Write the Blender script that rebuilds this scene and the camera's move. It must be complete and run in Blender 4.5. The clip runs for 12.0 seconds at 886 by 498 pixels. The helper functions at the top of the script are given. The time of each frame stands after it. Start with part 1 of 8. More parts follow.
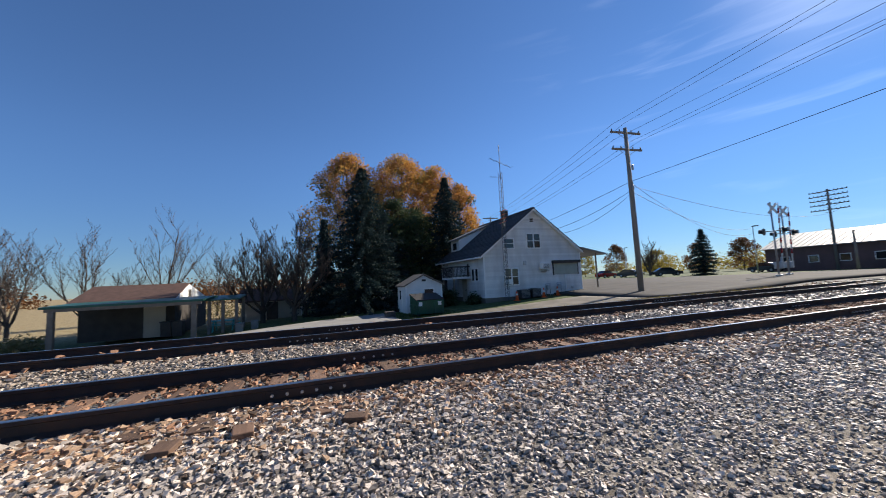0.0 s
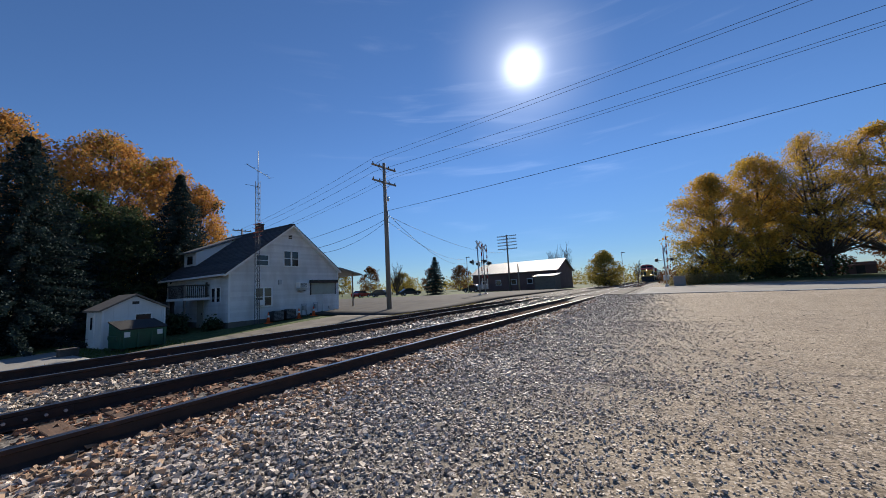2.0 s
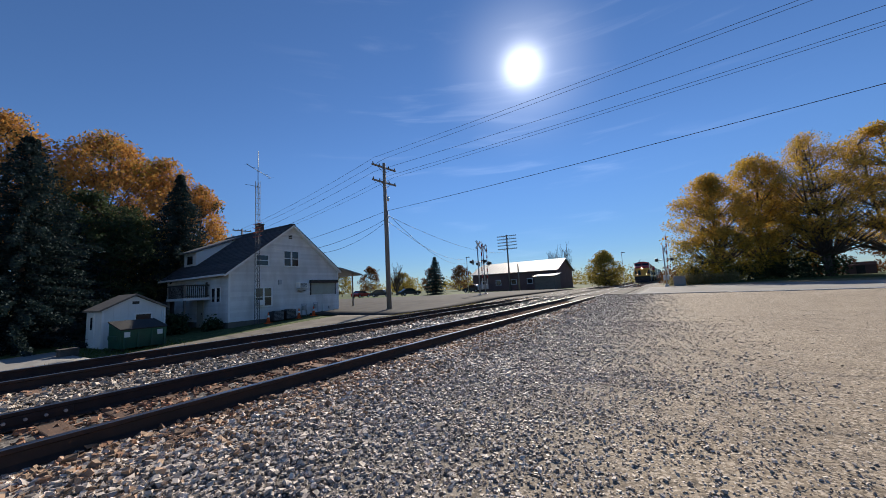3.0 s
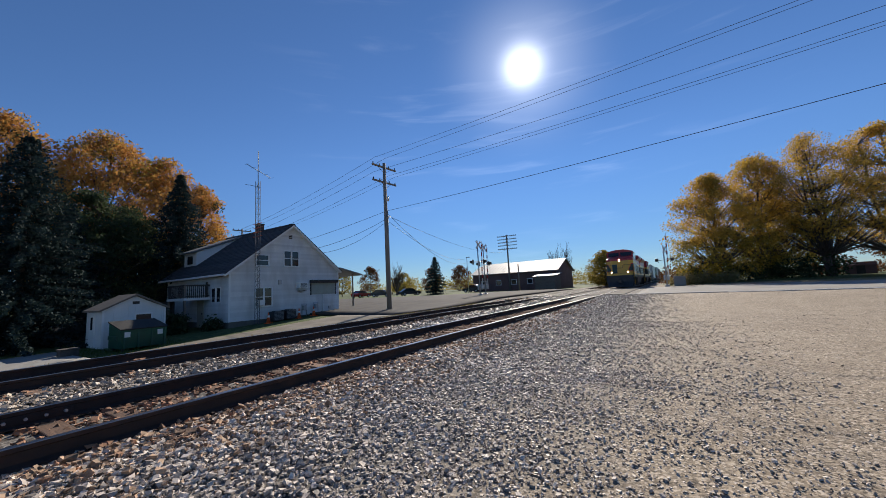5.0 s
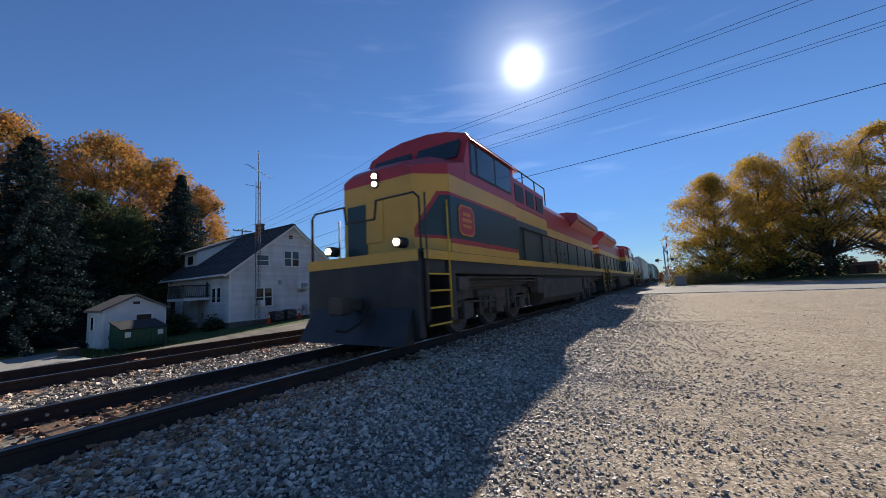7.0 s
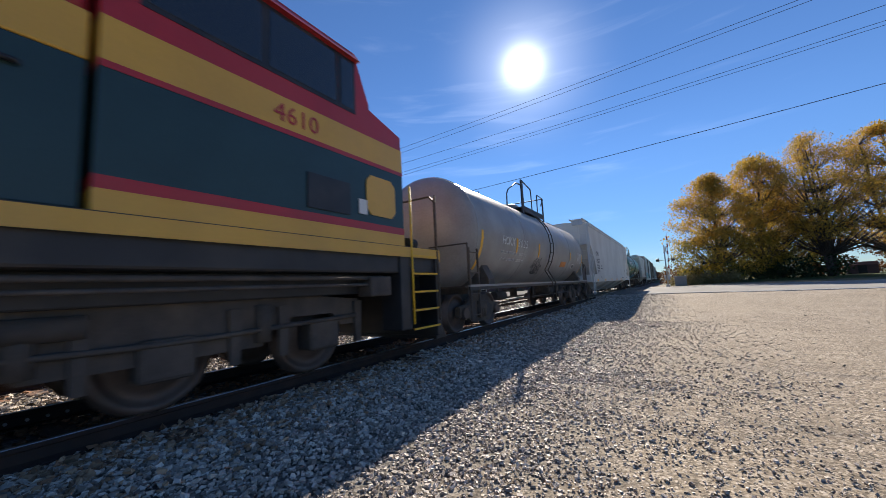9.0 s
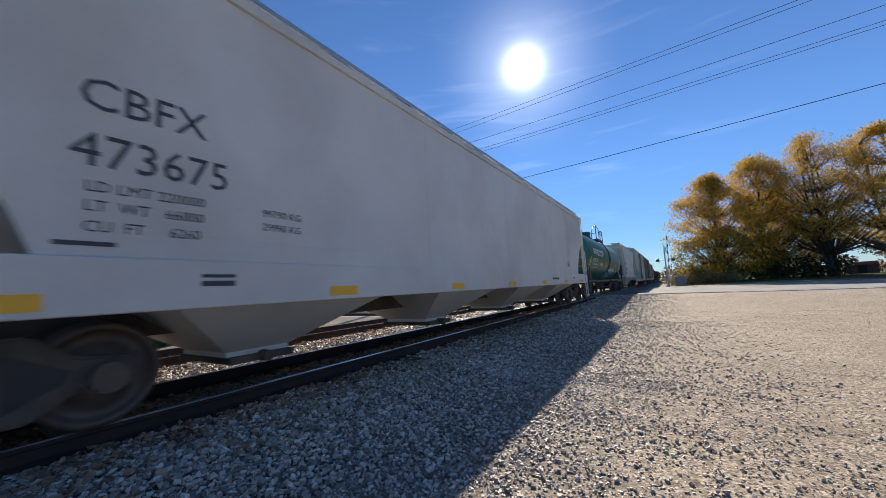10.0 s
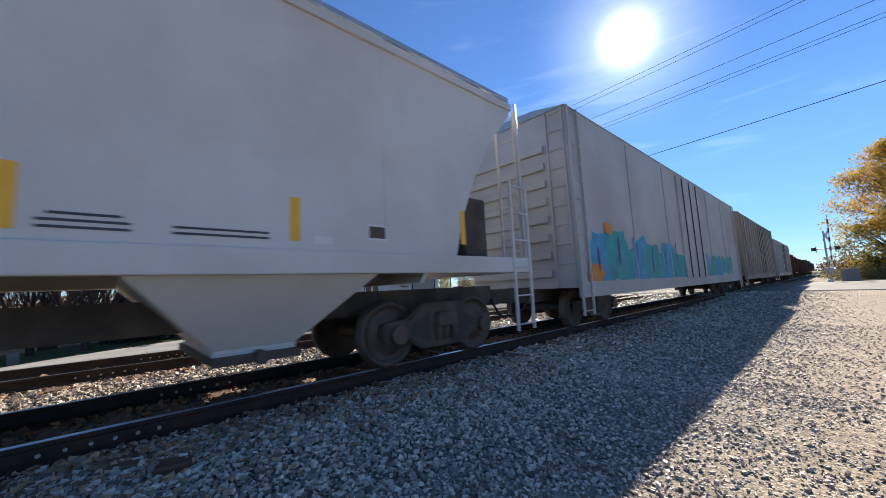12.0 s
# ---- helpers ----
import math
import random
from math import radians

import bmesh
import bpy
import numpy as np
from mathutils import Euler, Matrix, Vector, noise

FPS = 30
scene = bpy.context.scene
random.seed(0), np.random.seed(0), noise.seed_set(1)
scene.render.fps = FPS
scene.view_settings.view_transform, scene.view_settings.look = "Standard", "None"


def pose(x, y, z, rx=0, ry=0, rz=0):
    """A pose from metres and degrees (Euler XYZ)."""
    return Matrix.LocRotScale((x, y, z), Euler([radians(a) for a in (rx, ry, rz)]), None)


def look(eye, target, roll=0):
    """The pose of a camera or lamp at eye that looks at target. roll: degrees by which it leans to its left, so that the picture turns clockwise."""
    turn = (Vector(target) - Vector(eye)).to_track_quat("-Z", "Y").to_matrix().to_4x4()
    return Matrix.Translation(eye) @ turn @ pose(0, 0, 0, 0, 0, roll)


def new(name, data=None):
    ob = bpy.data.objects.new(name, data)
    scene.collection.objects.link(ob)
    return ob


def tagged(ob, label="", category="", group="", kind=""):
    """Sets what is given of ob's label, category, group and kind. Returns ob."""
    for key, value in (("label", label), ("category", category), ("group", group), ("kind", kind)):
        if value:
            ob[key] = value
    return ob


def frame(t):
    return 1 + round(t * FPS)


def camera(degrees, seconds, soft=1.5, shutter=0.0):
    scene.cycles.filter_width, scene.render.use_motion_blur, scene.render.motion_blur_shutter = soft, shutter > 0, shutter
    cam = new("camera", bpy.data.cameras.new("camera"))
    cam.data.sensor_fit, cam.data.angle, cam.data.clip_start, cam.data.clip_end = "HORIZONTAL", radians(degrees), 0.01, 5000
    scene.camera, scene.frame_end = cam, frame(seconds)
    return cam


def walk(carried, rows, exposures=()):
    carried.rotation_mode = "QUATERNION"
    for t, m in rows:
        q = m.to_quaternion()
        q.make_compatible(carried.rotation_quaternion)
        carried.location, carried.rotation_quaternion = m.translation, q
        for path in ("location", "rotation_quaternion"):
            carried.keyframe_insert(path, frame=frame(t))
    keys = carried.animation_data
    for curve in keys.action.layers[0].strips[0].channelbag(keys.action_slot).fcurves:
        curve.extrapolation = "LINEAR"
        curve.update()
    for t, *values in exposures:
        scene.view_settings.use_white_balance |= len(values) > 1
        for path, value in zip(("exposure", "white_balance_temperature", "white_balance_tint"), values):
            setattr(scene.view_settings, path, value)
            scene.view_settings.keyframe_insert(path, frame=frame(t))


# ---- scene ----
# ---- camera and its pan ----
cam = camera(102.0, 12.0, soft=0.9, shutter=0.07)
EYE_Z = 1.44
PATH = [
    (0.0, 69.44, 5.04, 2.75), (0.1, 65.0, 5.45, 3.0), (0.2, 60.9, 5.1, 3.1), (0.3, 55.64, 5.35, 3.2),
    (0.4, 50.92, 5.65, 3.15), (0.5, 46.03, 5.96, 3.1), (0.7, 41.3, 6.1, 2.95), (1.0, 36.96, 6.2, 2.85),
    (1.25, 34.0, 6.26, 2.88), (1.5, 32.2, 6.29, 2.9), (2.0, 32.2, 6.29, 2.9), (9.0, 32.33, 6.34, 2.95),
    (10.0, 32.34, 6.38, 3.0), (11.0, 32.42, 6.43, 3.0), (11.4, 32.6, 6.5, 3.05), (11.5, 33.05, 6.55, 3.11),
    (11.6, 36.67, 6.75, 3.4), (11.7, 41.73, 6.85, 3.5), (11.8, 45.77, 6.68, 3.2), (12.0, 47.48, 6.38, 2.8)]
EXPOSURE = [(0.0, 0.75), (0.5, 0.5), (1.5, 0.42), (6.5, 0.42), (7.2, 0.58), (9.0, 0.74), (11.4, 0.74), (11.8, 0.95), (12.0, 1.1)]
walk(cam, [(t, pose(0, 0, EYE_Z, 90 + p, r, y)) for t, y, p, r in PATH], EXPOSURE)

# ---- daylight ----
SUN_AZ, SUN_EL = -17.1, 31.8
SUN_DIR = Vector((math.sin(radians(SUN_AZ)) * math.cos(radians(SUN_EL)),
                  math.cos(radians(SUN_AZ)) * math.cos(radians(SUN_EL)), math.sin(radians(SUN_EL))))


def make_world():
    w = bpy.data.worlds.new("sky")
    scene.world = w
    w.use_nodes = True
    nt = w.node_tree
    bg = nt.nodes["Background"]
    sky = nt.nodes.new("ShaderNodeTexSky")
    sky.sky_type = "NISHITA"
    sky.sun_disc = False
    sky.sun_elevation = radians(SUN_EL)
    sky.sun_rotation = radians(SUN_AZ)
    sky.altitude = 1200
    sky.air_density, sky.dust_density, sky.ozone_density = 1.0, 0.0, 6.0
    # the glare of the low autumn sun in the sky around it
    co = nt.nodes.new("ShaderNodeTexCoord")
    dot = nt.nodes.new("ShaderNodeVectorMath")
    dot.operation = "DOT_PRODUCT"
    dot.inputs[1].default_value = SUN_DIR
    nt.links.new(co.outputs["Generated"], dot.inputs[0])
    near = nt.nodes.new("ShaderNodeMapRange")
    near.inputs["From Min"].default_value = math.cos(radians(9))
    near.inputs["From Max"].default_value = 1.0
    nt.links.new(dot.outputs["Value"], near.inputs["Value"])
    steep = nt.nodes.new("ShaderNodeMath")
    steep.operation = "POWER"
    steep.inputs[1].default_value = 14.0
    nt.links.new(near.outputs["Result"], steep.inputs[0])
    core = nt.nodes.new("ShaderNodeMath")
    core.operation = "MULTIPLY"
    core.inputs[1].default_value = 14.0
    nt.links.new(steep.outputs[0], core.inputs[0])
    halo = nt.nodes.new("ShaderNodeMapRange")
    halo.inputs["From Min"].default_value = math.cos(radians(19))
    halo.inputs["From Max"].default_value = 1.0
    halo.clamp = True
    halo.inputs["To Max"].default_value = 1.0
    nt.links.new(dot.outputs["Value"], halo.inputs["Value"])
    cube = nt.nodes.new("ShaderNodeMath")
    cube.operation = "POWER"
    cube.inputs[1].default_value = 7.0
    nt.links.new(halo.outputs["Result"], cube.inputs[0])
    scale = nt.nodes.new("ShaderNodeMath")
    scale.operation = "MULTIPLY_ADD"
    scale.inputs[1].default_value = 3.4
    nt.links.new(cube.outputs[0], scale.inputs[0])
    nt.links.new(core.outputs[0], scale.inputs[2])
    add = nt.nodes.new("ShaderNodeMix")
    add.data_type = "RGBA"
    add.blend_type = "ADD"
    add.inputs["Factor"].default_value = 1.0
    tint = nt.nodes.new("ShaderNodeMix")
    tint.data_type, tint.blend_type = "RGBA", "MULTIPLY"
    tint.inputs["Factor"].default_value = 1.0
    tint.inputs["B"].default_value = (0.84, 0.97, 1.10, 1.0)
    nt.links.new(sky.outputs["Color"], tint.inputs["A"])
    # clear dry air: the sky pales less towards the horizon
    up = nt.nodes.new("ShaderNodeSeparateXYZ")
    nt.links.new(co.outputs["Generated"], up.inputs[0])
    low = nt.nodes.new("ShaderNodeMapRange")
    low.interpolation_type = "SMOOTHSTEP"
    low.inputs["From Min"].default_value, low.inputs["From Max"].default_value = -0.05, 0.35
    low.inputs["To Min"].default_value, low.inputs["To Max"].default_value = 0.62, 1.0
    nt.links.new(up.outputs["Z"], low.inputs["Value"])
    dim = nt.nodes.new("ShaderNodeVectorMath")
    dim.operation = "SCALE"
    nt.links.new(tint.outputs["Result"], dim.inputs[0])
    nt.links.new(low.outputs["Result"], dim.inputs["Scale"])
    # thin cirrus wisps drawn out across the sky
    turn = nt.nodes.new("ShaderNodeMapping")
    turn.inputs["Rotation"].default_value = (0.0, radians(24), radians(10))
    turn.inputs["Scale"].default_value = (1.5, 1.5, 14.0)
    nt.links.new(co.outputs["Generated"], turn.inputs["Vector"])
    wisp = nt.nodes.new("ShaderNodeTexNoise")
    wisp.inputs["Scale"].default_value, wisp.inputs["Detail"].default_value = 2.2, 6
    wisp.inputs["Distortion"].default_value = 0.5
    nt.links.new(turn.outputs[0], wisp.inputs["Vector"])
    thin = nt.nodes.new("ShaderNodeMapRange")
    thin.interpolation_type = "SMOOTHSTEP"
    thin.inputs["From Min"].default_value, thin.inputs["From Max"].default_value = 0.52, 0.82
    thin.inputs["To Max"].default_value = 1.1
    nt.links.new(wisp.outputs["Fac"], thin.inputs["Value"])
    near_sun = nt.nodes.new("ShaderNodeMapRange")
    near_sun.interpolation_type = "SMOOTHSTEP"
    near_sun.inputs["From Min"].default_value, near_sun.inputs["From Max"].default_value = math.cos(radians(38)), math.cos(radians(6))
    nt.links.new(dot.outputs["Value"], near_sun.inputs["Value"])
    veil = nt.nodes.new("ShaderNodeMath")
    veil.operation = "MULTIPLY"
    nt.links.new(thin.outputs["Result"], veil.inputs[0])
    nt.links.new(near_sun.outputs["Result"], veil.inputs[1])
    haze = nt.nodes.new("ShaderNodeVectorMath")
    haze.operation = "ADD"
    nt.links.new(dim.outputs[0], haze.inputs[0])
    nt.links.new(veil.outputs[0], haze.inputs[1])
    nt.links.new(haze.outputs[0], add.inputs["A"])
    nt.links.new(scale.outputs[0], add.inputs["B"])
    nt.links.new(add.outputs["Result"], bg.inputs["Color"])
    bg.inputs["Strength"].default_value = 0.075


make_world()
sun = new("sun", bpy.data.lights.new("sun", "SUN"))
sun.data.energy = 4.6
sun.data.angle = radians(0.5)
sun.data.color = (1.0, 0.90, 0.77)
sun.matrix_world = look(SUN_DIR * 100, (0, 0, 0))


# ---- materials ----
def mat(name, color, rough=0.7, metal=0.0, spread=0.25, scale=6.0, fine=60.0, bump=0.15, random_tint=0.0,
        island=0.0, dirt=None, dirt_amount=0.0, spec=0.5, glow=0.0, glow_color=None, stretch=(1, 1, 1)):
    """A painted or natural surface with coarse and fine variation."""
    m = bpy.data.materials.new(name)
    m.use_nodes = True
    nt = m.node_tree
    b = nt.nodes["Principled BSDF"]
    L = nt.links.new
    co = nt.nodes.new("ShaderNodeTexCoord")
    mp = nt.nodes.new("ShaderNodeMapping")
    mp.inputs["Scale"].default_value = stretch
    L(co.outputs["Object"], mp.inputs["Vector"])
    n1 = nt.nodes.new("ShaderNodeTexNoise")
    n1.inputs["Scale"].default_value, n1.inputs["Detail"].default_value = scale, 5
    n2 = nt.nodes.new("ShaderNodeTexNoise")
    n2.inputs["Scale"].default_value, n2.inputs["Detail"].default_value = fine, 3
    L(mp.outputs[0], n1.inputs["Vector"])
    L(mp.outputs[0], n2.inputs["Vector"])
    mx = nt.nodes.new("ShaderNodeMath")
    mx.operation = "MULTIPLY_ADD"
    mx.inputs[1].default_value = 0.4
    L(n2.outputs["Fac"], mx.inputs[0])
    L(n1.outputs["Fac"], mx.inputs[2])
    rng = nt.nodes.new("ShaderNodeMapRange")
    rng.inputs["From Min"].default_value, rng.inputs["From Max"].default_value = 0.4, 1.0
    rng.inputs["To Min"].default_value, rng.inputs["To Max"].default_value = 1 - spread, 1 + spread
    L(mx.outputs[0], rng.inputs["Value"])
    value = rng.outputs["Result"]
    if random_tint or island:
        src = nt.nodes.new("ShaderNodeObjectInfo").outputs["Random"] if random_tint else \
            nt.nodes.new("ShaderNodeNewGeometry").outputs["Random Per Island"]
        r2 = nt.nodes.new("ShaderNodeMapRange")
        k = random_tint or island
        r2.inputs["To Min"].default_value, r2.inputs["To Max"].default_value = 1 - k, 1 + k
        L(src, r2.inputs["Value"])
        mu = nt.nodes.new("ShaderNodeMath")
        mu.operation = "MULTIPLY"
        L(value, mu.inputs[0])
        L(r2.outputs["Result"], mu.inputs[1])
        value = mu.outputs[0]
    col = nt.nodes.new("ShaderNodeVectorMath")
    col.operation = "SCALE"
    col.inputs[0].default_value = color
    L(value, col.inputs["Scale"])
    out = col.outputs[0]
    if dirt:
        mix = nt.nodes.new("ShaderNodeMix")
        mix.data_type = "RGBA"
        n3 = nt.nodes.new("ShaderNodeTexNoise")
        n3.inputs["Scale"].default_value, n3.inputs["Detail"].default_value = scale * 0.6, 8
        L(mp.outputs[0], n3.inputs["Vector"])
        r3 = nt.nodes.new("ShaderNodeMapRange")
        r3.inputs["From Min"].default_value, r3.inputs["From Max"].default_value = 0.45, 0.7
        r3.inputs["To Max"].default_value = dirt_amount
        L(n3.outputs["Fac"], r3.inputs["Value"])
        L(r3.outputs["Result"], mix.inputs["Factor"])
        L(out, mix.inputs["A"])
        mix.inputs["B"].default_value = (*dirt, 1)
        out = mix.outputs["Result"]
    L(out, b.inputs["Base Color"])
    b.inputs["Roughness"].default_value = rough
    b.inputs["Metallic"].default_value = metal
    b.inputs["Specular IOR Level"].default_value = spec
    if bump:
        bp = nt.nodes.new("ShaderNodeBump")
        bp.inputs["Strength"].default_value = bump
        bp.inputs["Distance"].default_value = 0.02
        L(mx.outputs[0], bp.inputs["Height"])
        L(bp.outputs[0], b.inputs["Normal"])
    if glow:
        b.inputs["Emission Color"].default_value = (*(glow_color or color), 1)
        b.inputs["Emission Strength"].default_value = glow
    return m


def leaf_mat(name, color, color2, through_light=0.45):
    """Thin leaves: light passes through them; each leaf has its own tint."""
    m = bpy.data.materials.new(name)
    m.use_nodes = True
    nt = m.node_tree
    L = nt.links.new
    b = nt.nodes["Principled BSDF"]
    g = nt.nodes.new("ShaderNodeNewGeometry")
    mix = nt.nodes.new("ShaderNodeMix")
    mix.data_type = "RGBA"
    mix.inputs["A"].default_value, mix.inputs["B"].default_value = (*color, 1), (*color2, 1)
    L(g.outputs["Random Per Island"], mix.inputs["Factor"])
    L(mix.outputs["Result"], b.inputs["Base Color"])
    b.inputs["Roughness"].default_value = 0.75
    b.inputs["Specular IOR Level"].default_value = 0.12
    tr = nt.nodes.new("ShaderNodeBsdfTranslucent")
    L(mix.outputs["Result"], tr.inputs["Color"])
    ms = nt.nodes.new("ShaderNodeMixShader")
    ms.inputs[0].default_value = through_light
    L(b.outputs[0], ms.inputs[1])
    L(tr.outputs[0], ms.inputs[2])
    L(ms.outputs[0], nt.nodes["Material Output"].inputs["Surface"])
    return m


def gravel_mat():
    """Ground: tan gravel lot, grey crushed stone by the track, mown grass and field beyond."""
    m = bpy.data.materials.new("ground_cover")
    m.use_nodes = True
    nt = m.node_tree
    L = nt.links.new
    b = nt.nodes["Principled BSDF"]
    co = nt.nodes.new("ShaderNodeTexCoord")
    vo = nt.nodes.new("ShaderNodeTexVoronoi")
    vo.inputs["Scale"].default_value = 22.0
    L(co.outputs["Object"], vo.inputs["Vector"])
    vo2 = nt.nodes.new("ShaderNodeTexVoronoi")
    vo2.inputs["Scale"].default_value = 48.0
    L(co.outputs["Object"], vo2.inputs["Vector"])
    big = nt.nodes.new("ShaderNodeTexNoise")
    big.inputs["Scale"].default_value, big.inputs["Detail"].default_value = 0.5, 7
    L(co.outputs["Object"], big.inputs["Vector"])
    wear = nt.nodes.new("ShaderNodeTexNoise")
    wear.inputs["Scale"].default_value, wear.inputs["Detail"].default_value = 3.0, 6
    L(co.outputs["Object"], wear.inputs["Vector"])
    sep = nt.nodes.new("ShaderNodeSeparateColor")
    L(vo.outputs["Color"], sep.inputs[0])
    sep2 = nt.nodes.new("ShaderNodeSeparateColor")
    L(vo2.outputs["Color"], sep2.inputs[0])

    def ramp(src, stops):
        r = nt.nodes.new("ShaderNodeValToRGB")
        while len(r.color_ramp.elements) < len(stops):
            r.color_ramp.elements.new(0.5)
        for e, (p, c) in zip(r.color_ramp.elements, stops):
            e.position, e.color = p, (*c, 1)
        L(src, r.inputs[0])
        return r.outputs[0]

    def mixed(f, a, c):
        x = nt.nodes.new("ShaderNodeMix")
        x.data_type = "RGBA"
        L(f, x.inputs["Factor"])
        L(a, x.inputs["A"])
        L(c, x.inputs["B"])
        return x.outputs["Result"]

    # stone tones are darkened: shade in the gaps between loose stones, put into the colour
    stone = ramp(sep.outputs[0], [(0.0, (0.06, 0.054, 0.048)), (0.35, (0.12, 0.108, 0.095)), (0.7, (0.20, 0.18, 0.155)), (1.0, (0.32, 0.29, 0.25))])
    dirt = ramp(big.outputs["Fac"], [(0.3, (0.17, 0.13, 0.09)), (0.5, (0.295, 0.235, 0.165)), (0.7, (0.38, 0.315, 0.232))])
    grit = ramp(sep2.outputs[0], [(0.0, (0.045, 0.037, 0.03)), (0.3, (0.22, 0.175, 0.125)), (0.7, (0.40, 0.325, 0.235)), (1.0, (0.70, 0.60, 0.48))])
    half = nt.nodes.new("ShaderNodeMapRange")
    half.inputs["From Min"].default_value, half.inputs["From Max"].default_value = 0.35, 0.65
    half.inputs["To Min"].default_value, half.inputs["To Max"].default_value = 0.45, 0.95
    L(wear.outputs["Fac"], half.inputs["Value"])
    lot = mixed(half.outputs["Result"], dirt, grit)
    # crushed stone near the track gives way to the worn lot
    xyz = nt.nodes.new("ShaderNodeSeparateXYZ")
    L(co.outputs["Object"], xyz.inputs[0])
    wob = nt.nodes.new("ShaderNodeMath")
    wob.operation = "MULTIPLY_ADD"
    wob.inputs[1].default_value = 2.6
    L(big.outputs["Fac"], wob.inputs[0])
    L(xyz.outputs["X"], wob.inputs[2])
    edge = nt.nodes.new("ShaderNodeMapRange")
    edge.inputs["From Min"].default_value, edge.inputs["From Max"].default_value = -1.1, 1.1
    L(wob.outputs[0], edge.inputs["Value"])
    base = mixed(edge.outputs["Result"], stone, lot)
    grass = ramp(wear.outputs["Fac"], [(0.3, (0.035, 0.06, 0.018)), (0.55, (0.07, 0.10, 0.03)), (0.75, (0.16, 0.14, 0.06))])
    dry = ramp(wear.outputs["Fac"], [(0.3, (0.20, 0.15, 0.075)), (0.55, (0.33, 0.26, 0.14)), (0.75, (0.42, 0.34, 0.19))])
    fa = nt.nodes.new("ShaderNodeAttribute")
    fa.attribute_name = "field"
    grass = mixed(fa.outputs["Fac"], grass, dry)
    at = nt.nodes.new("ShaderNodeAttribute")
    at.attribute_name = "grass"
    L(mixed(at.outputs["Fac"], base, grass), b.inputs["Base Color"])
    b.inputs["Roughness"].default_value = 0.88
    b.inputs["Specular IOR Level"].default_value = 0.25
    bp = nt.nodes.new("ShaderNodeBump")
    bp.inputs["Strength"].default_value, bp.inputs["Distance"].default_value = 0.8, 0.012
    h = nt.nodes.new("ShaderNodeMath")
    h.operation = "MULTIPLY_ADD"
    h.inputs[1].default_value = 0.35
    fine = nt.nodes.new("ShaderNodeTexNoise")
    fine.inputs["Scale"].default_value, fine.inputs["Detail"].default_value = 55.0, 6
    L(co.outputs["Object"], fine.inputs["Vector"])
    L(sep2.outputs[1], h.inputs[0])
    L(fine.outputs["Fac"], h.inputs[2])
    L(h.outputs[0], bp.inputs["Height"])
    L(bp.outputs[0], b.inputs["Normal"])
    return m


def glass_mat(name, tint=(0.02, 0.025, 0.03)):
    m = bpy.data.materials.new(name)
    m.use_nodes = True
    b = m.node_tree.nodes["Principled BSDF"]
    b.inputs["Base Color"].default_value = (*tint, 1)
    b.inputs["Roughness"].default_value = 0.06
    b.inputs["Specular IOR Level"].default_value = 0.8
    return m


M_GROUND = gravel_mat()
M_STONE_TAN = mat("tan_crushed_stone", (0.33, 0.272, 0.212), 0.5, spread=0.3, scale=9, fine=80, island=0.7, bump=0.3)
M_STONE_BROWN = mat("rust_tinted_stone", (0.36, 0.235, 0.145), 0.75, spread=0.3, scale=9, fine=80, island=0.6, bump=0.3)
M_PEBBLE = mat("tan_pebble", (0.52, 0.43, 0.33), 0.5, spread=0.3, scale=9, fine=80, island=0.7, bump=0.3)
M_STONE_DARK = mat("dark_pebble", (0.11, 0.095, 0.08), 0.7, spread=0.3, scale=9, fine=80, island=0.5, bump=0.3)
M_STONE = mat("crushed_stone", (0.46, 0.395, 0.332), 0.62, spread=0.3, scale=9, fine=80, island=0.66, bump=0.3, spec=0.35)
M_STONE_ONE = mat("loose_stone", (0.43, 0.365, 0.305), 0.55, spread=0.3, scale=9, fine=80, random_tint=0.5, bump=0.3)
M_STONE_RUST = mat("rust_stained_stone", (0.30, 0.16, 0.09), 0.85, spread=0.3, scale=9, fine=80, island=0.55, bump=0.3)
M_ASPHALT = mat("worn_asphalt", (0.066, 0.062, 0.058), 0.92, spread=0.25, scale=0.8, fine=90, bump=0.25, dirt=(0.105, 0.092, 0.076), dirt_amount=0.5, spec=0.2)
M_CONCRETE = mat("concrete", (0.19, 0.172, 0.145), 0.95, spread=0.3, scale=1.2, fine=40, spec=0.2, dirt=(0.12, 0.105, 0.075), dirt_amount=0.6)
M_RAILSIDE = mat("rusted_rail_steel", (0.028, 0.017, 0.014), 0.8, 0.0, 0.35, 5, 70, 0.25, dirt=(0.075, 0.033, 0.018), dirt_amount=0.5)
M_RAILTOP = mat("polished_rail_head", (0.42, 0.41, 0.40), 0.28, 1.0, 0.15, 3, 40, 0.03)
M_TIE = mat("weathered_tie", (0.15, 0.088, 0.055), 0.9, spread=0.4, scale=4, fine=50, random_tint=0.35, bump=0.5, stretch=(0.5, 5, 5))
M_SIDING = mat("white_siding", (0.72, 0.72, 0.70), 0.6, spread=0.08, scale=1.0, fine=30, bump=0.05, dirt=(0.5, 0.49, 0.46), dirt_amount=0.4)
M_TRIM = mat("white_trim", (0.76, 0.76, 0.74), 0.55, spread=0.06, scale=2, fine=30, bump=0.04)
M_SHINGLE = mat("dark_shingles", (0.045, 0.046, 0.05), 0.9, spread=0.3, scale=3, fine=40, random_tint=0.25, bump=0.4)
M_BROWNROOF = mat("brown_shingles", (0.10, 0.055, 0.04), 0.9, spread=0.3, scale=3, fine=40, bump=0.4)
M_GLASS = glass_mat("window_glass")
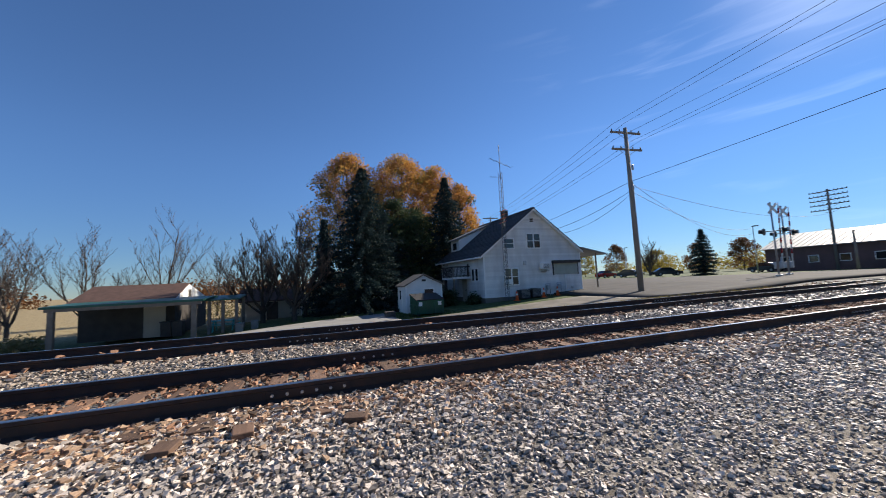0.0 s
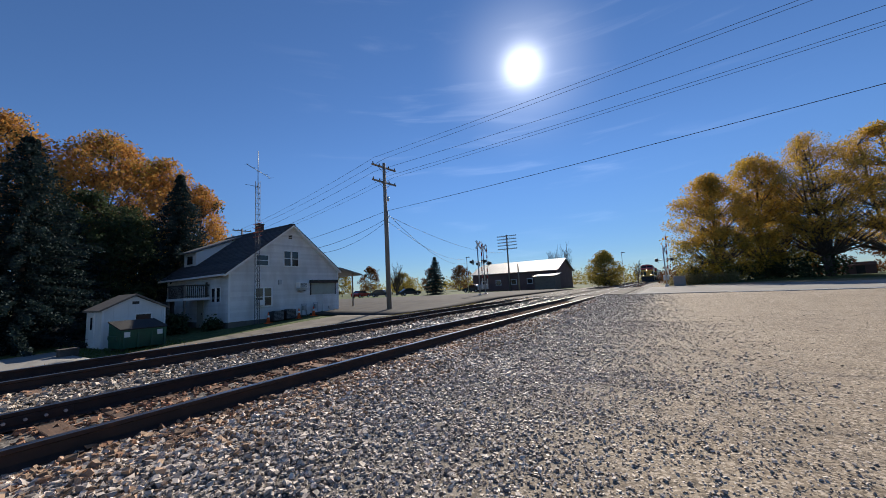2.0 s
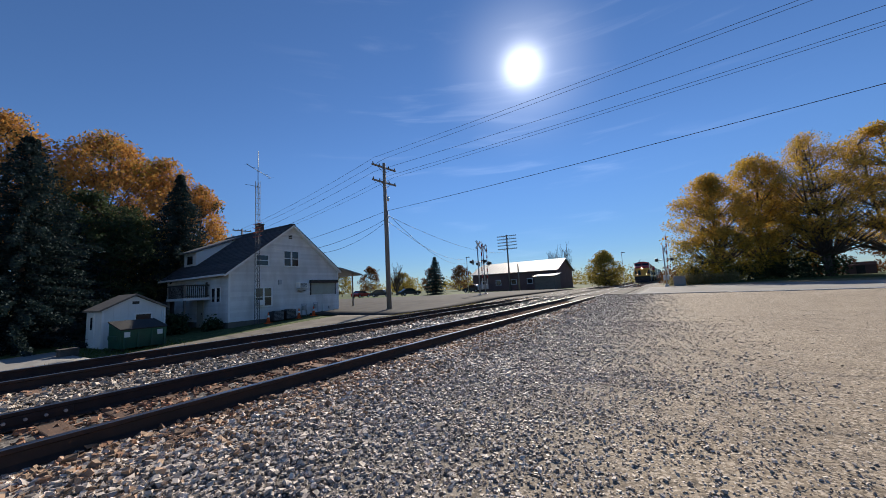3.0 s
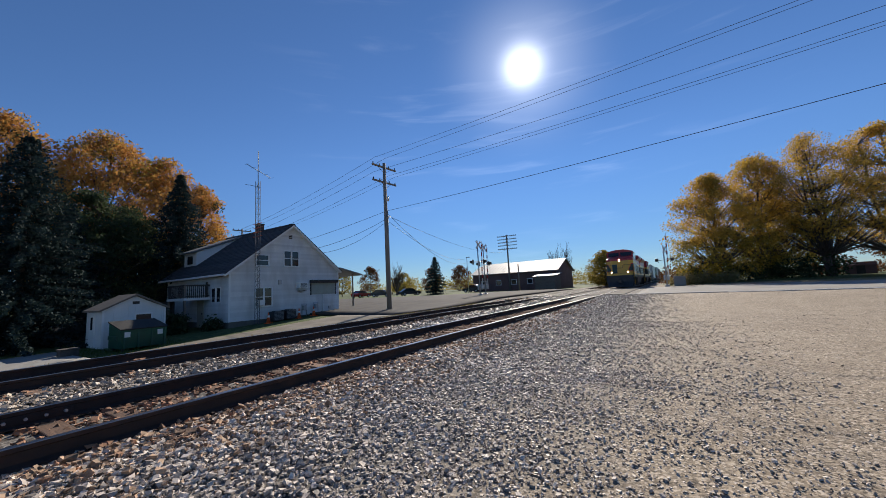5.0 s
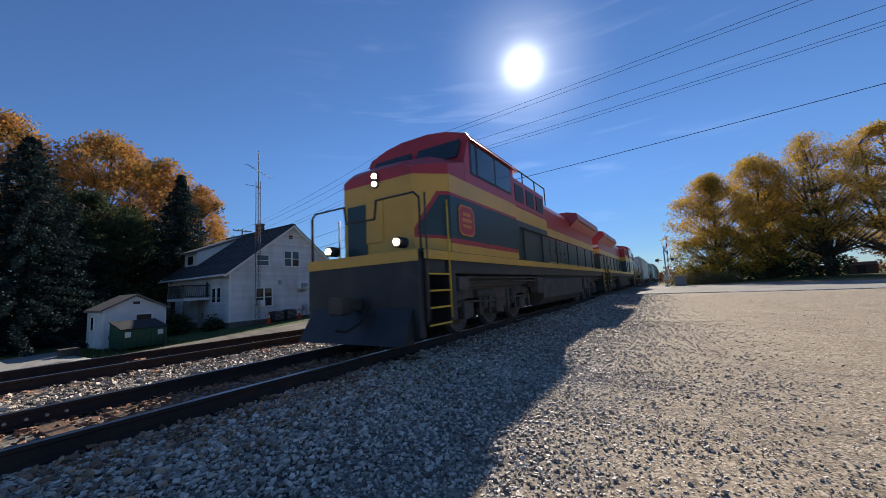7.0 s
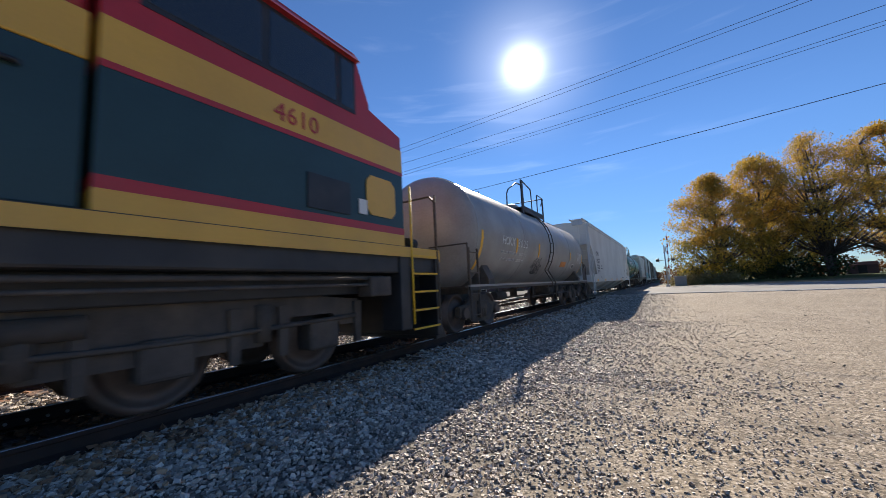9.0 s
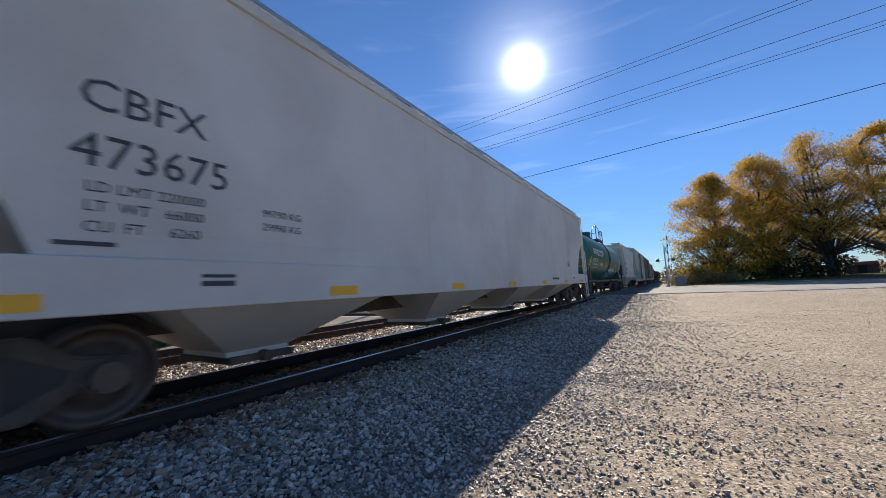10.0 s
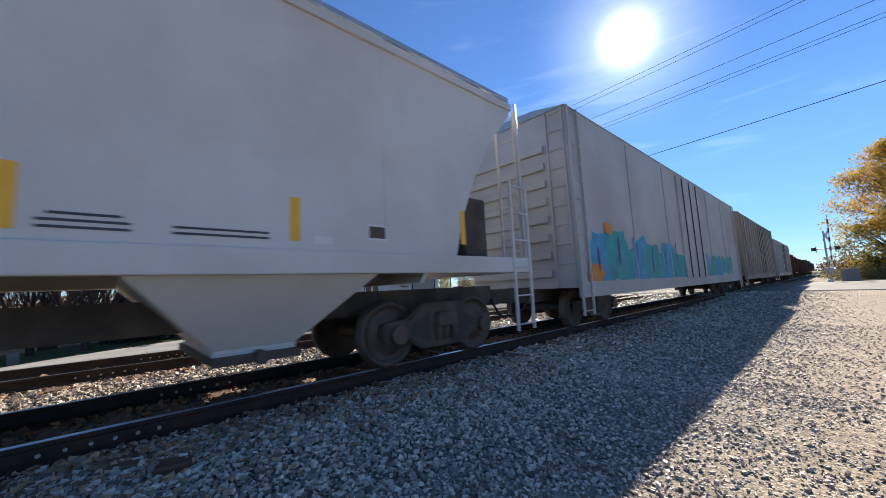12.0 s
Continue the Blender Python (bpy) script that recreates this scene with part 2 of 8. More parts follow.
M_BRICK = mat("chimney_brick", (0.07, 0.05, 0.045), 0.9, spread=0.3, scale=6, fine=40, bump=0.4)
M_POLE = mat("weathered_pole_wood", (0.26, 0.215, 0.175), 0.9, spread=0.3, scale=3, fine=30, bump=0.4, stretch=(6, 6, 0.4))
M_GALV = mat("galvanised_steel", (0.45, 0.46, 0.47), 0.5, 0.8, 0.15, 5, 50, 0.05)
M_DARKSTEEL = mat("dull_antenna_steel", (0.11, 0.11, 0.115), 0.6, 0.5, 0.2, 5, 50, 0.05)
M_WIRE = mat("black_cable", (0.025, 0.025, 0.027), 0.6, spread=0.1, bump=0)
M_BLACK = mat("black_paint", (0.022, 0.023, 0.026), 0.5, spread=0.25, scale=3, fine=40, bump=0.06, dirt=(0.10, 0.085, 0.07), dirt_amount=0.3)
M_TRUCK = mat("grimy_truck_steel", (0.085, 0.073, 0.063), 0.8, 0.2, 0.35, 4, 40, 0.25, dirt=(0.20, 0.155, 0.115), dirt_amount=0.5)
M_WHEEL = mat("wheel_steel", (0.13, 0.10, 0.085), 0.6, 0.5, 0.3, 4, 40, 0.15)
M_TREAD = mat("polished_wheel_tread", (0.45, 0.44, 0.43), 0.3, 1.0, 0.1, 4, 40, 0.03)
M_RED = mat("locomotive_red", (0.42, 0.03, 0.038), 0.35, spread=0.12, scale=1.5, fine=30, bump=0.03, dirt=(0.28, 0.06, 0.05), dirt_amount=0.35)
M_YELLOW = mat("locomotive_yellow", (0.66, 0.38, 0.06), 0.35, spread=0.1, scale=1.5, fine=30, bump=0.03, dirt=(0.46, 0.29, 0.09), dirt_amount=0.35)
M_DARKGREEN = mat("locomotive_dark_green", (0.022, 0.05, 0.052), 0.35, spread=0.2, scale=1.5, fine=30, bump=0.03)
M_SAFETY = mat("safety_yellow", (0.70, 0.42, 0.03), 0.5, spread=0.1, bump=0.03)
M_REFLECT = mat("reflector_yellow", (0.88, 0.46, 0.03), 0.35, spread=0.06, bump=0.0)
M_TANKBLACK = mat("faded_black_tank_paint", (0.31, 0.30, 0.285), 0.45, spread=0.25, scale=1.2, fine=25, bump=0.04, dirt=(0.27, 0.215, 0.165), dirt_amount=0.55)
M_TANKGREEN = mat("green_tank_paint", (0.02, 0.135, 0.09), 0.42, spread=0.15, scale=1.2, fine=25, bump=0.03, dirt=(0.04, 0.08, 0.06), dirt_amount=0.4)
M_HOPPER = mat("pale_grey_hopper_paint", (0.66, 0.655, 0.62), 0.5, spread=0.07, scale=0.8, fine=25, bump=0.03, dirt=(0.40, 0.37, 0.33), dirt_amount=0.45)
M_HOPPER2 = mat("light_grey_hopper_paint", (0.62, 0.61, 0.58), 0.5, spread=0.07, scale=0.8, fine=25, bump=0.03, dirt=(0.36, 0.33, 0.29), dirt_amount=0.45)
M_REEFER = mat("weathered_white_reefer", (0.46, 0.45, 0.43), 0.55, spread=0.12, scale=0.8, fine=25, bump=0.04, dirt=(0.30, 0.25, 0.20), dirt_amount=0.5)
M_TANBOX = mat("tan_boxcar_paint", (0.34, 0.28, 0.22), 0.6, spread=0.12, scale=0.8, fine=25, bump=0.04, dirt=(0.20, 0.14, 0.10), dirt_amount=0.5)
M_RUSTCAR = mat("rusty_gondola", (0.11, 0.05, 0.035), 0.85, spread=0.3, scale=1.5, fine=25, bump=0.2)
M_WHITE = mat("white_lettering", (0.70, 0.70, 0.68), 0.6, spread=0.08, bump=0)
M_DARKLET = mat("dark_lettering", (0.05, 0.055, 0.07), 0.6, spread=0.1, bump=0)
M_TEAL = mat("teal_spray_paint", (0.04, 0.32, 0.33), 0.5, spread=0.3, scale=3, bump=0)
M_BLUEP = mat("blue_spray_paint", (0.05, 0.30, 0.48), 0.5, spread=0.3, scale=3, bump=0)
M_GREYBOX = mat("dull_grey_paint", (0.20, 0.205, 0.205), 0.6, spread=0.12, bump=0.02)
M_PURPLE = mat("purple_spray_paint", (0.13, 0.05, 0.22), 0.5, spread=0.3, scale=3, bump=0)
M_PALEP = mat("pale_spray_paint", (0.62, 0.66, 0.66), 0.5, spread=0.15, scale=3, bump=0)
M_ORANGEP = mat("orange_paint", (0.62, 0.22, 0.04), 0.5, spread=0.15, scale=3, bump=0)
M_LAMP = mat("lit_headlamp", (1.0, 0.85, 0.62), 0.3, spread=0, bump=0, glow=26.0, glow_color=(1.0, 0.66, 0.32))
M_BARNRED = mat("dark_red_barn_siding", (0.15, 0.085, 0.075), 0.8, spread=0.2, scale=1, fine=20, bump=0.15)
M_METALROOF = mat("bright_metal_roof", (0.24, 0.25, 0.265), 0.6, 0.2, 0.08, 0.8, 20, 0.05)
M_GREENBIN = mat("green_dumpster_paint", (0.012, 0.085, 0.05), 0.5, spread=0.2, scale=2, fine=30, bump=0.06, dirt=(0.05, 0.07, 0.05), dirt_amount=0.5)
M_GREENTRIM = mat("green_metal_roof_edge", (0.018, 0.085, 0.062), 0.45, 0.1, 0.15, 2, 30, 0.05)
M_TANWALL = mat("tan_board_wall", (0.42, 0.37, 0.29), 0.7, spread=0.1, scale=1.5, fine=30, bump=0.08)
M_DARKWOOD = mat("dark_shelter_wood", (0.05, 0.042, 0.036), 0.85, spread=0.3, scale=2, fine=30, bump=0.2)
M_GREYWOOD = mat("grey_weathered_wood", (0.165, 0.14, 0.115), 0.85, spread=0.25, scale=3, fine=40, bump=0.3)
M_CONE = mat("orange_cone", (0.72, 0.12, 0.03), 0.55, spread=0.1, bump=0.02)
M_SIGNPANEL = mat("faded_sign_panel", (0.34, 0.36, 0.30), 0.6, spread=0.12, scale=2, bump=0.02)
M_BARK = mat("grey_brown_bark", (0.085, 0.066, 0.052), 0.95, spread=0.35, scale=4, fine=30, bump=0.5, stretch=(4, 4, 0.8))
M_DARKBARK = mat("dark_bark", (0.06, 0.048, 0.04), 0.95, spread=0.35, scale=4, fine=30, bump=0.5, stretch=(4, 4, 0.8))
M_ORANGELEAF = leaf_mat("orange_autumn_leaves", (0.46, 0.20, 0.055), (0.47, 0.29, 0.075), 0.5)
M_GOLDLEAF = leaf_mat("golden_autumn_leaves", (0.66, 0.40, 0.06), (0.42, 0.30, 0.07), 0.55)
M_OLIVELEAF = leaf_mat("olive_leaves", (0.20, 0.18, 0.04), (0.42, 0.30, 0.055), 0.5)
M_BRIGHTLEAF = leaf_mat("bright_yellow_leaves", (0.60, 0.42, 0.03), (0.48, 0.30, 0.03))
M_NEEDLE = leaf_mat("spruce_needles", (0.013, 0.028, 0.028), (0.034, 0.056, 0.054), 0.2)
M_DARKLEAF = leaf_mat("dark_green_leaves", (0.034, 0.058, 0.03), (0.08, 0.098, 0.045), 0.35)
M_RUSSET = leaf_mat("russet_leaves", (0.13, 0.06, 0.03), (0.20, 0.10, 0.04), 0.3)
M_CLAPBOARD = mat("weathered_clapboard", (0.70, 0.69, 0.67), 0.6, spread=0.12, scale=1.6, fine=22, bump=0.08, random_tint=0.09, dirt=(0.42, 0.39, 0.35), dirt_amount=0.55, stretch=(1, 1, 0.35))
M_ROAD = mat("pale_worn_road", (0.30, 0.287, 0.262), 0.9, spread=0.2, scale=0.7, fine=80, bump=0.2, dirt=(0.21, 0.198, 0.178), dirt_amount=0.5, spec=0.2)
M_DRYGRASS = leaf_mat("dry_grass", (0.34, 0.26, 0.13), (0.20, 0.18, 0.07), 0.3)
M_LAWN = leaf_mat("green_grass", (0.05, 0.09, 0.02), (0.11, 0.14, 0.04), 0.3)
M_TWIG = mat("bare_twigs", (0.075, 0.055, 0.045), 0.95, spread=0.3, bump=0.1)
M_SIGWHITE = mat("white_signal_paint", (0.72, 0.72, 0.70), 0.5, spread=0.08, bump=0.02)
M_REDLENS = mat("red_signal_lens", (0.30, 0.015, 0.015), 0.25, spread=0.05, bump=0)
M_CARPAINT = mat("dark_car_paint", (0.05, 0.055, 0.065), 0.25, 0.3, 0.1, 2, 20, 0)
M_RUBBER = mat("tyre_rubber", (0.02, 0.02, 0.02), 0.85, spread=0.2, bump=0.1)


# ---- mesh helpers ----
def box(bm, x0, x1, y0, y1, z0, z1, bevel=0.0):
    ret = bmesh.ops.create_cube(bm, size=1.0)
    vs = ret["verts"]
    for v in vs:
        v.co = Vector((x0 + (v.co.x + 0.5) * (x1 - x0), y0 + (v.co.y + 0.5) * (y1 - y0), z0 + (v.co.z + 0.5) * (z1 - z0)))
    if bevel:
        es = list({e for v in vs for e in v.link_edges})
        bmesh.ops.bevel(bm, geom=es, offset=bevel, segments=2, affect="EDGES", profile=0.5)
    return vs


def cyl(bm, p0, p1, r0, r1=None, seg=12, caps=True):
    p0, p1 = Vector(p0), Vector(p1)
    r1 = r0 if r1 is None else r1
    d = (p1 - p0)
    if d.length < 1e-6:
        return
    q = d.to_track_quat("Z", "Y").to_matrix()
    rings = []
    for p, r in ((p0, r0), (p1, r1)):
        rings.append([bm.verts.new(p + q @ Vector((r * math.cos(2 * math.pi * i / seg), r * math.sin(2 * math.pi * i / seg), 0))) for i in range(seg)])
    for i in range(seg):
        f = bm.faces.new((rings[0][i], rings[0][(i + 1) % seg], rings[1][(i + 1) % seg], rings[1][i]))
        f.smooth = seg > 6
    if caps:
        bm.faces.new(list(reversed(rings[0])))
        bm.faces.new(rings[1])


def pipe(bm, pts, r, seg=8):
    """One bent tube through the points."""
    P = [Vector(p) for p in pts]
    rings = []
    side = None
    for k, p in enumerate(P):
        d0 = (p - P[k - 1]).normalized() if k else (P[1] - p).normalized()
        d1 = (P[k + 1] - p).normalized() if k + 1 < len(P) else d0
        d = d0 + d1
        d = d.normalized() if d.length > 1e-4 else d1
        if side is None:
            side = d.orthogonal().normalized()
        side = (side - d * side.dot(d))
        side = side.normalized() if side.length > 1e-4 else d.orthogonal().normalized()
        up = d.cross(side)
        wide = min(1.5, 1.0 / max(0.3, d.dot(d1)))
        rings.append([bm.verts.new(p + (side * math.cos(2 * math.pi * i / seg) + up * math.sin(2 * math.pi * i / seg)) * r * wide) for i in range(seg)])
    for A, B in zip(rings[:-1], rings[1:]):
        for i in range(seg):
            bm.faces.new((A[i], A[(i + 1) % seg], B[(i + 1) % seg], B[i])).smooth = True
    bm.faces.new(list(reversed(rings[0])))
    bm.faces.new(rings[-1])


def prism(bm, prof, axis, a, b, smooth=False):
    """A closed profile swept straight: axis 'x' takes (y, z), 'y' takes (x, z), 'z' takes (x, y)."""
    put = {"x": lambda p, t: (t, p[0], p[1]), "y": lambda p, t: (p[0], t, p[1]), "z": lambda p, t: (p[0], p[1], t)}[axis]
    A = [bm.verts.new(put(p, a)) for p in prof]
    B = [bm.verts.new(put(p, b)) for p in prof]
    n = len(prof)
    fs = [bm.faces.new((A[i], A[(i + 1) % n], B[(i + 1) % n], B[i])) for i in range(n)]
    for f in fs:
        f.smooth = smooth
    fs.append(bm.faces.new(list(reversed(A))))
    fs.append(bm.faces.new(B))
    bmesh.ops.recalc_face_normals(bm, faces=fs)


def lathe(bm, prof, axis_p, axis="y", seg=24):
    """Revolve (along, radius) pairs round an axis through axis_p."""
    rings = []
    for t, r in prof:
        ring = []
        for i in range(seg):
            a = 2 * math.pi * i / seg
            c, s = r * math.cos(a), r * math.sin(a)
            off = {"y": (c, t, s), "x": (t, c, s), "z": (c, s, t)}[axis]
            ring.append(bm.verts.new(Vector(axis_p) + Vector(off)))
        rings.append(ring)
    fs = []
    for A, B in zip(rings[:-1], rings[1:]):
        for i in range(seg):
            f = bm.faces.new((A[i], A[(i + 1) % seg], B[(i + 1) % seg], B[i]))
            f.smooth = True
            fs.append(f)
    fs.append(bm.faces.new(rings[0]))
    fs.append(bm.faces.new(rings[-1]))
    bmesh.ops.recalc_face_normals(bm, faces=fs)


def finish(name, bm, material):
    me = bpy.data.meshes.new(name)
    bm.to_mesh(me)
    bm.free()
    me.materials.append(material)
    return me


def part(name, bm, material, parent=None, label=""):
    ob = new(name, finish(name, bm, material))
    if parent is not None:
        ob.parent = parent
    if label:
        tagged(ob, label)
    return ob


def raw(name, verts, faces, material, parent=None, smooth=False):
    me = bpy.data.meshes.new(name)
    me.from_pydata(verts, [], faces)
    me.materials.append(material)
    if smooth:
        me.polygons.foreach_set("use_smooth", [True] * len(me.polygons))
    me.update()
    ob = new(name, me)
    if parent is not None:
        ob.parent = parent
    return ob


def thing(name, label, category, group="", at=(0, 0, 0), rz=0.0):
    ob = new(name)
    ob.matrix_basis = pose(*at, 0, 0, rz)
    return tagged(ob, label, category, group)


def one_box(name, parent, material, *dims, bevel=0.0, label=""):
    bm = bmesh.new()
    box(bm, *dims, bevel=bevel)
    return part(name, bm, material, parent, label)


def words(name, text, size, material, parent, m, label=""):
    """Lettering in the built-in font, as a thin mesh."""
    cu = bpy.data.curves.new(name, "FONT")
    cu.body, cu.size, cu.extrude = text, size, 0.002
    cu.resolution_u = 2
    tmp = bpy.data.objects.new(name, cu)
    scene.collection.objects.link(tmp)
    me = bpy.data.meshes.new_from_object(tmp.evaluated_get(bpy.context.evaluated_depsgraph_get()))
    bpy.data.objects.remove(tmp)
    me.name = name
    me.materials.clear()
    me.materials.append(material)
    ob = new(name, me)
    ob.parent = parent
    ob.matrix_basis = m
    if label:
        tagged(ob, label)
    return ob


def flat(name, pts, material, parent, label=""):
    """A thin painted patch: a polygon 3 mm thick on a side facing +x; pts are (y, z)."""
    bm = bmesh.new()
    prism(bm, [(p[0], p[1]) for p in pts], "x", 0.0, 0.003)
    return part(name, bm, material, parent, label)
# ---- ground, road and tracks ----
NEAR_TRACK, FAR_TRACK, RAIL_Z = -5.24, -9.42, 0.38


def sstep(a, b, v):
    t = np.clip((np.asarray(v, float) - a) / (b - a), 0, 1)
    return t * t * (3 - 2 * t)


def ground_z(x, y):
    x, y = np.asarray(x, float), np.asarray(y, float)
    east = 0.33 * sstep(17, 29, y) + 0.35 * sstep(50, 60, y) * sstep(-1, 6, x)
    west = np.clip(-1.07 + 0.05 * y, -1.7, 0.33)
    bed = 0.17 + 0.16 * sstep(22, 29.5, y) * (1 - sstep(52, 58, y))
    z = np.where(x > NEAR_TRACK, bed + (east - bed) * sstep(-3.75, -2.1, x), west + (bed - west) * sstep(-15.5, -11.2, x))
    rough = 0.012 * np.sin(x * 3.1 + y * 1.7) * np.sin(y * 2.3 - x * 1.1)
    far = np.hypot(x, y)
    return z + rough * (far < 24) + 0.6 * sstep(70, 200, far) * (x < -20)


def build_ground():
    near_x = np.concatenate([np.arange(-16, 8, 0.35)])
    xs = np.unique(np.concatenate([[-3000, -1500, -700, -350, -200, -140], np.arange(-100, -16, 4), near_x, np.arange(8, 60, 3), [80, 120, 200, 350, 700, 1500, 3000]]))
    ys = np.unique(np.concatenate([[-3000, -1500, -700, -350, -200, -120], np.arange(-80, -8, 4), np.arange(-8, 34, 0.5), np.arange(34, 100, 2.5), [120, 160, 220, 350, 700, 1500, 3000]]))
    X, Y = np.meshgrid(xs, ys, indexing="ij")
    Z = ground_z(X, Y)
    verts = np.stack([X, Y, Z], -1).reshape(-1, 3)
    n, k = len(xs), len(ys)
    idx = np.arange(n * k).reshape(n, k)
    faces = np.stack([idx[:-1, :-1], idx[1:, :-1], idx[1:, 1:], idx[:-1, 1:]], -1).reshape(-1, 4)
    ob = raw("ground", verts.tolist(), faces.tolist(), M_GROUND, smooth=True)
    grass = 1 - sstep(-14.2, -12.6, X)
    grass = np.maximum(grass, sstep(52, 54, Y) * sstep(-2, 0, X))
    grass = np.maximum(grass, sstep(9, 12, X) * sstep(12, 16, Y) * 0.55)
    grass = np.maximum(grass, sstep(90, 110, np.hypot(X, Y)))
    grass *= 1 - (1 - sstep(58, 62, Y)) * sstep(27, 29, Y) * (1 - sstep(-1, 0, X)) * sstep(-45, -43, X)
    grass = np.maximum(grass, sstep(43, 45, Y) * (1 - sstep(-30, -24, X)))
    a = ob.data.attributes.new("grass", "FLOAT", "POINT")
    a.data.foreach_set("value", grass.reshape(-1))
    field = (1 - sstep(-38, -33, X)) * (1 - sstep(-6, 2, Y))
    ob.data.attributes.new("field", "FLOAT", "POINT").data.foreach_set("value", field.reshape(-1))
    tagged(ob, "gravel lot, crushed stone and mown grass beside the tracks", "ground", kind="structure")


def sheet(name, outline, nx, ny, lift, material, label, category):
    """A paved sheet that follows the ground: outline(u, v) gives x, y."""
    verts, faces = [], []
    for i in range(nx + 1):
        for j in range(ny + 1):
            x, y = outline(i / nx, j / ny)
            verts.append((x, y, float(ground_z(x, y)) + lift))
    for i in range(nx):
        for j in range(ny):
            a = i * (ny + 1) + j
            faces.append((a, a + ny + 1, a + ny + 2, a + 1))
    ob = raw(name, verts, faces, material, smooth=True)
    sol = ob.modifiers.new("thick", "SOLIDIFY")
    sol.thickness, sol.offset = 0.12, -1
    return tagged(ob, label, category, kind="structure")


def road_near(x):
    return 29.3 - 0.16 * (x + 4.5) if x < 6 else 27.6 + 0.02 * (x - 6)


def road_far(x):
    return 52.5 - 0.28 * x if x > 0 else 52.5 - 0.06 * x


def build_paving():
    sheet("road", lambda u, v: (-2.2 + 130 * u ** 1.5, road_near(-2.2 + 130 * u ** 1.5) * (1 - v) + (road_far(min(40, -2.2 + 130 * u ** 1.5)) - 3) * v), 40, 14, 0.014,
          M_ROAD, "worn pale grey asphalt road leading to the level crossing", "road")
    sheet("pavement", lambda u, v: (-12.4 - 60 * u, (17 + 9 * u) * (1 - v) + (56 - 11 * min(1.0, max(0.0, 60 * u - 9) / 8)) * v), 40, 20, 0.03,
          M_ASPHALT, "worn asphalt lot and street beyond the tracks", "pavement")
    sheet("pavement", lambda u, v: (-14.6 - (10.6 + 1.2 * math.sin(v * 9)) * u, -30 * (1 - v) + 5.0 * v), 12, 50, 0.03,
          M_ROAD, "pale concrete drive running beside the far track", "pavement")
    sheet("pavement", lambda u, v: (-14.6 - 5.2 * u, 5.0 * (1 - v) + 17.5 * v), 6, 20, 0.03,
          M_CONCRETE, "worn brown verge of packed dirt before the house", "pavement")
    # the painted edge line of the road
    sheet("trim", lambda u, v: (3 + 60 * u, road_near(3 + 60 * u) + 0.35 + 0.18 * v), 30, 1, 0.02, M_WHITE, "white painted road edge line", "road marking")
    # planks and panels filling the crossing
    for c in (NEAR_TRACK, FAR_TRACK):
        y0 = road_near(c) + 0.5
        host = tagged(new("level_crossing"), "concrete level crossing laid across the track", "level crossing", "level crossings")
        for x0, x1 in ((c - 2.3, c - 0.83), (c - 0.66, c + 0.66), (c + 0.83, c + 2.3)):
            n = 6
            for i in range(n):
                one_box("panel", host, M_CONCRETE, x0, x1, y0 + i * 3.6, y0 + i * 3.6 + 3.57, 0.16, RAIL_Z - 0.012, bevel=0.012)


RAIL_PROFILE = [(-0.07, -0.18), (0.07, -0.18), (0.07, -0.165), (0.012, -0.14), (0.010, -0.055), (0.034, -0.042), (0.036, -0.006), (-0.036, -0.006), (-0.034, -0.042), (-0.010, -0.055), (-0.012, -0.14), (-0.07, -0.165)]


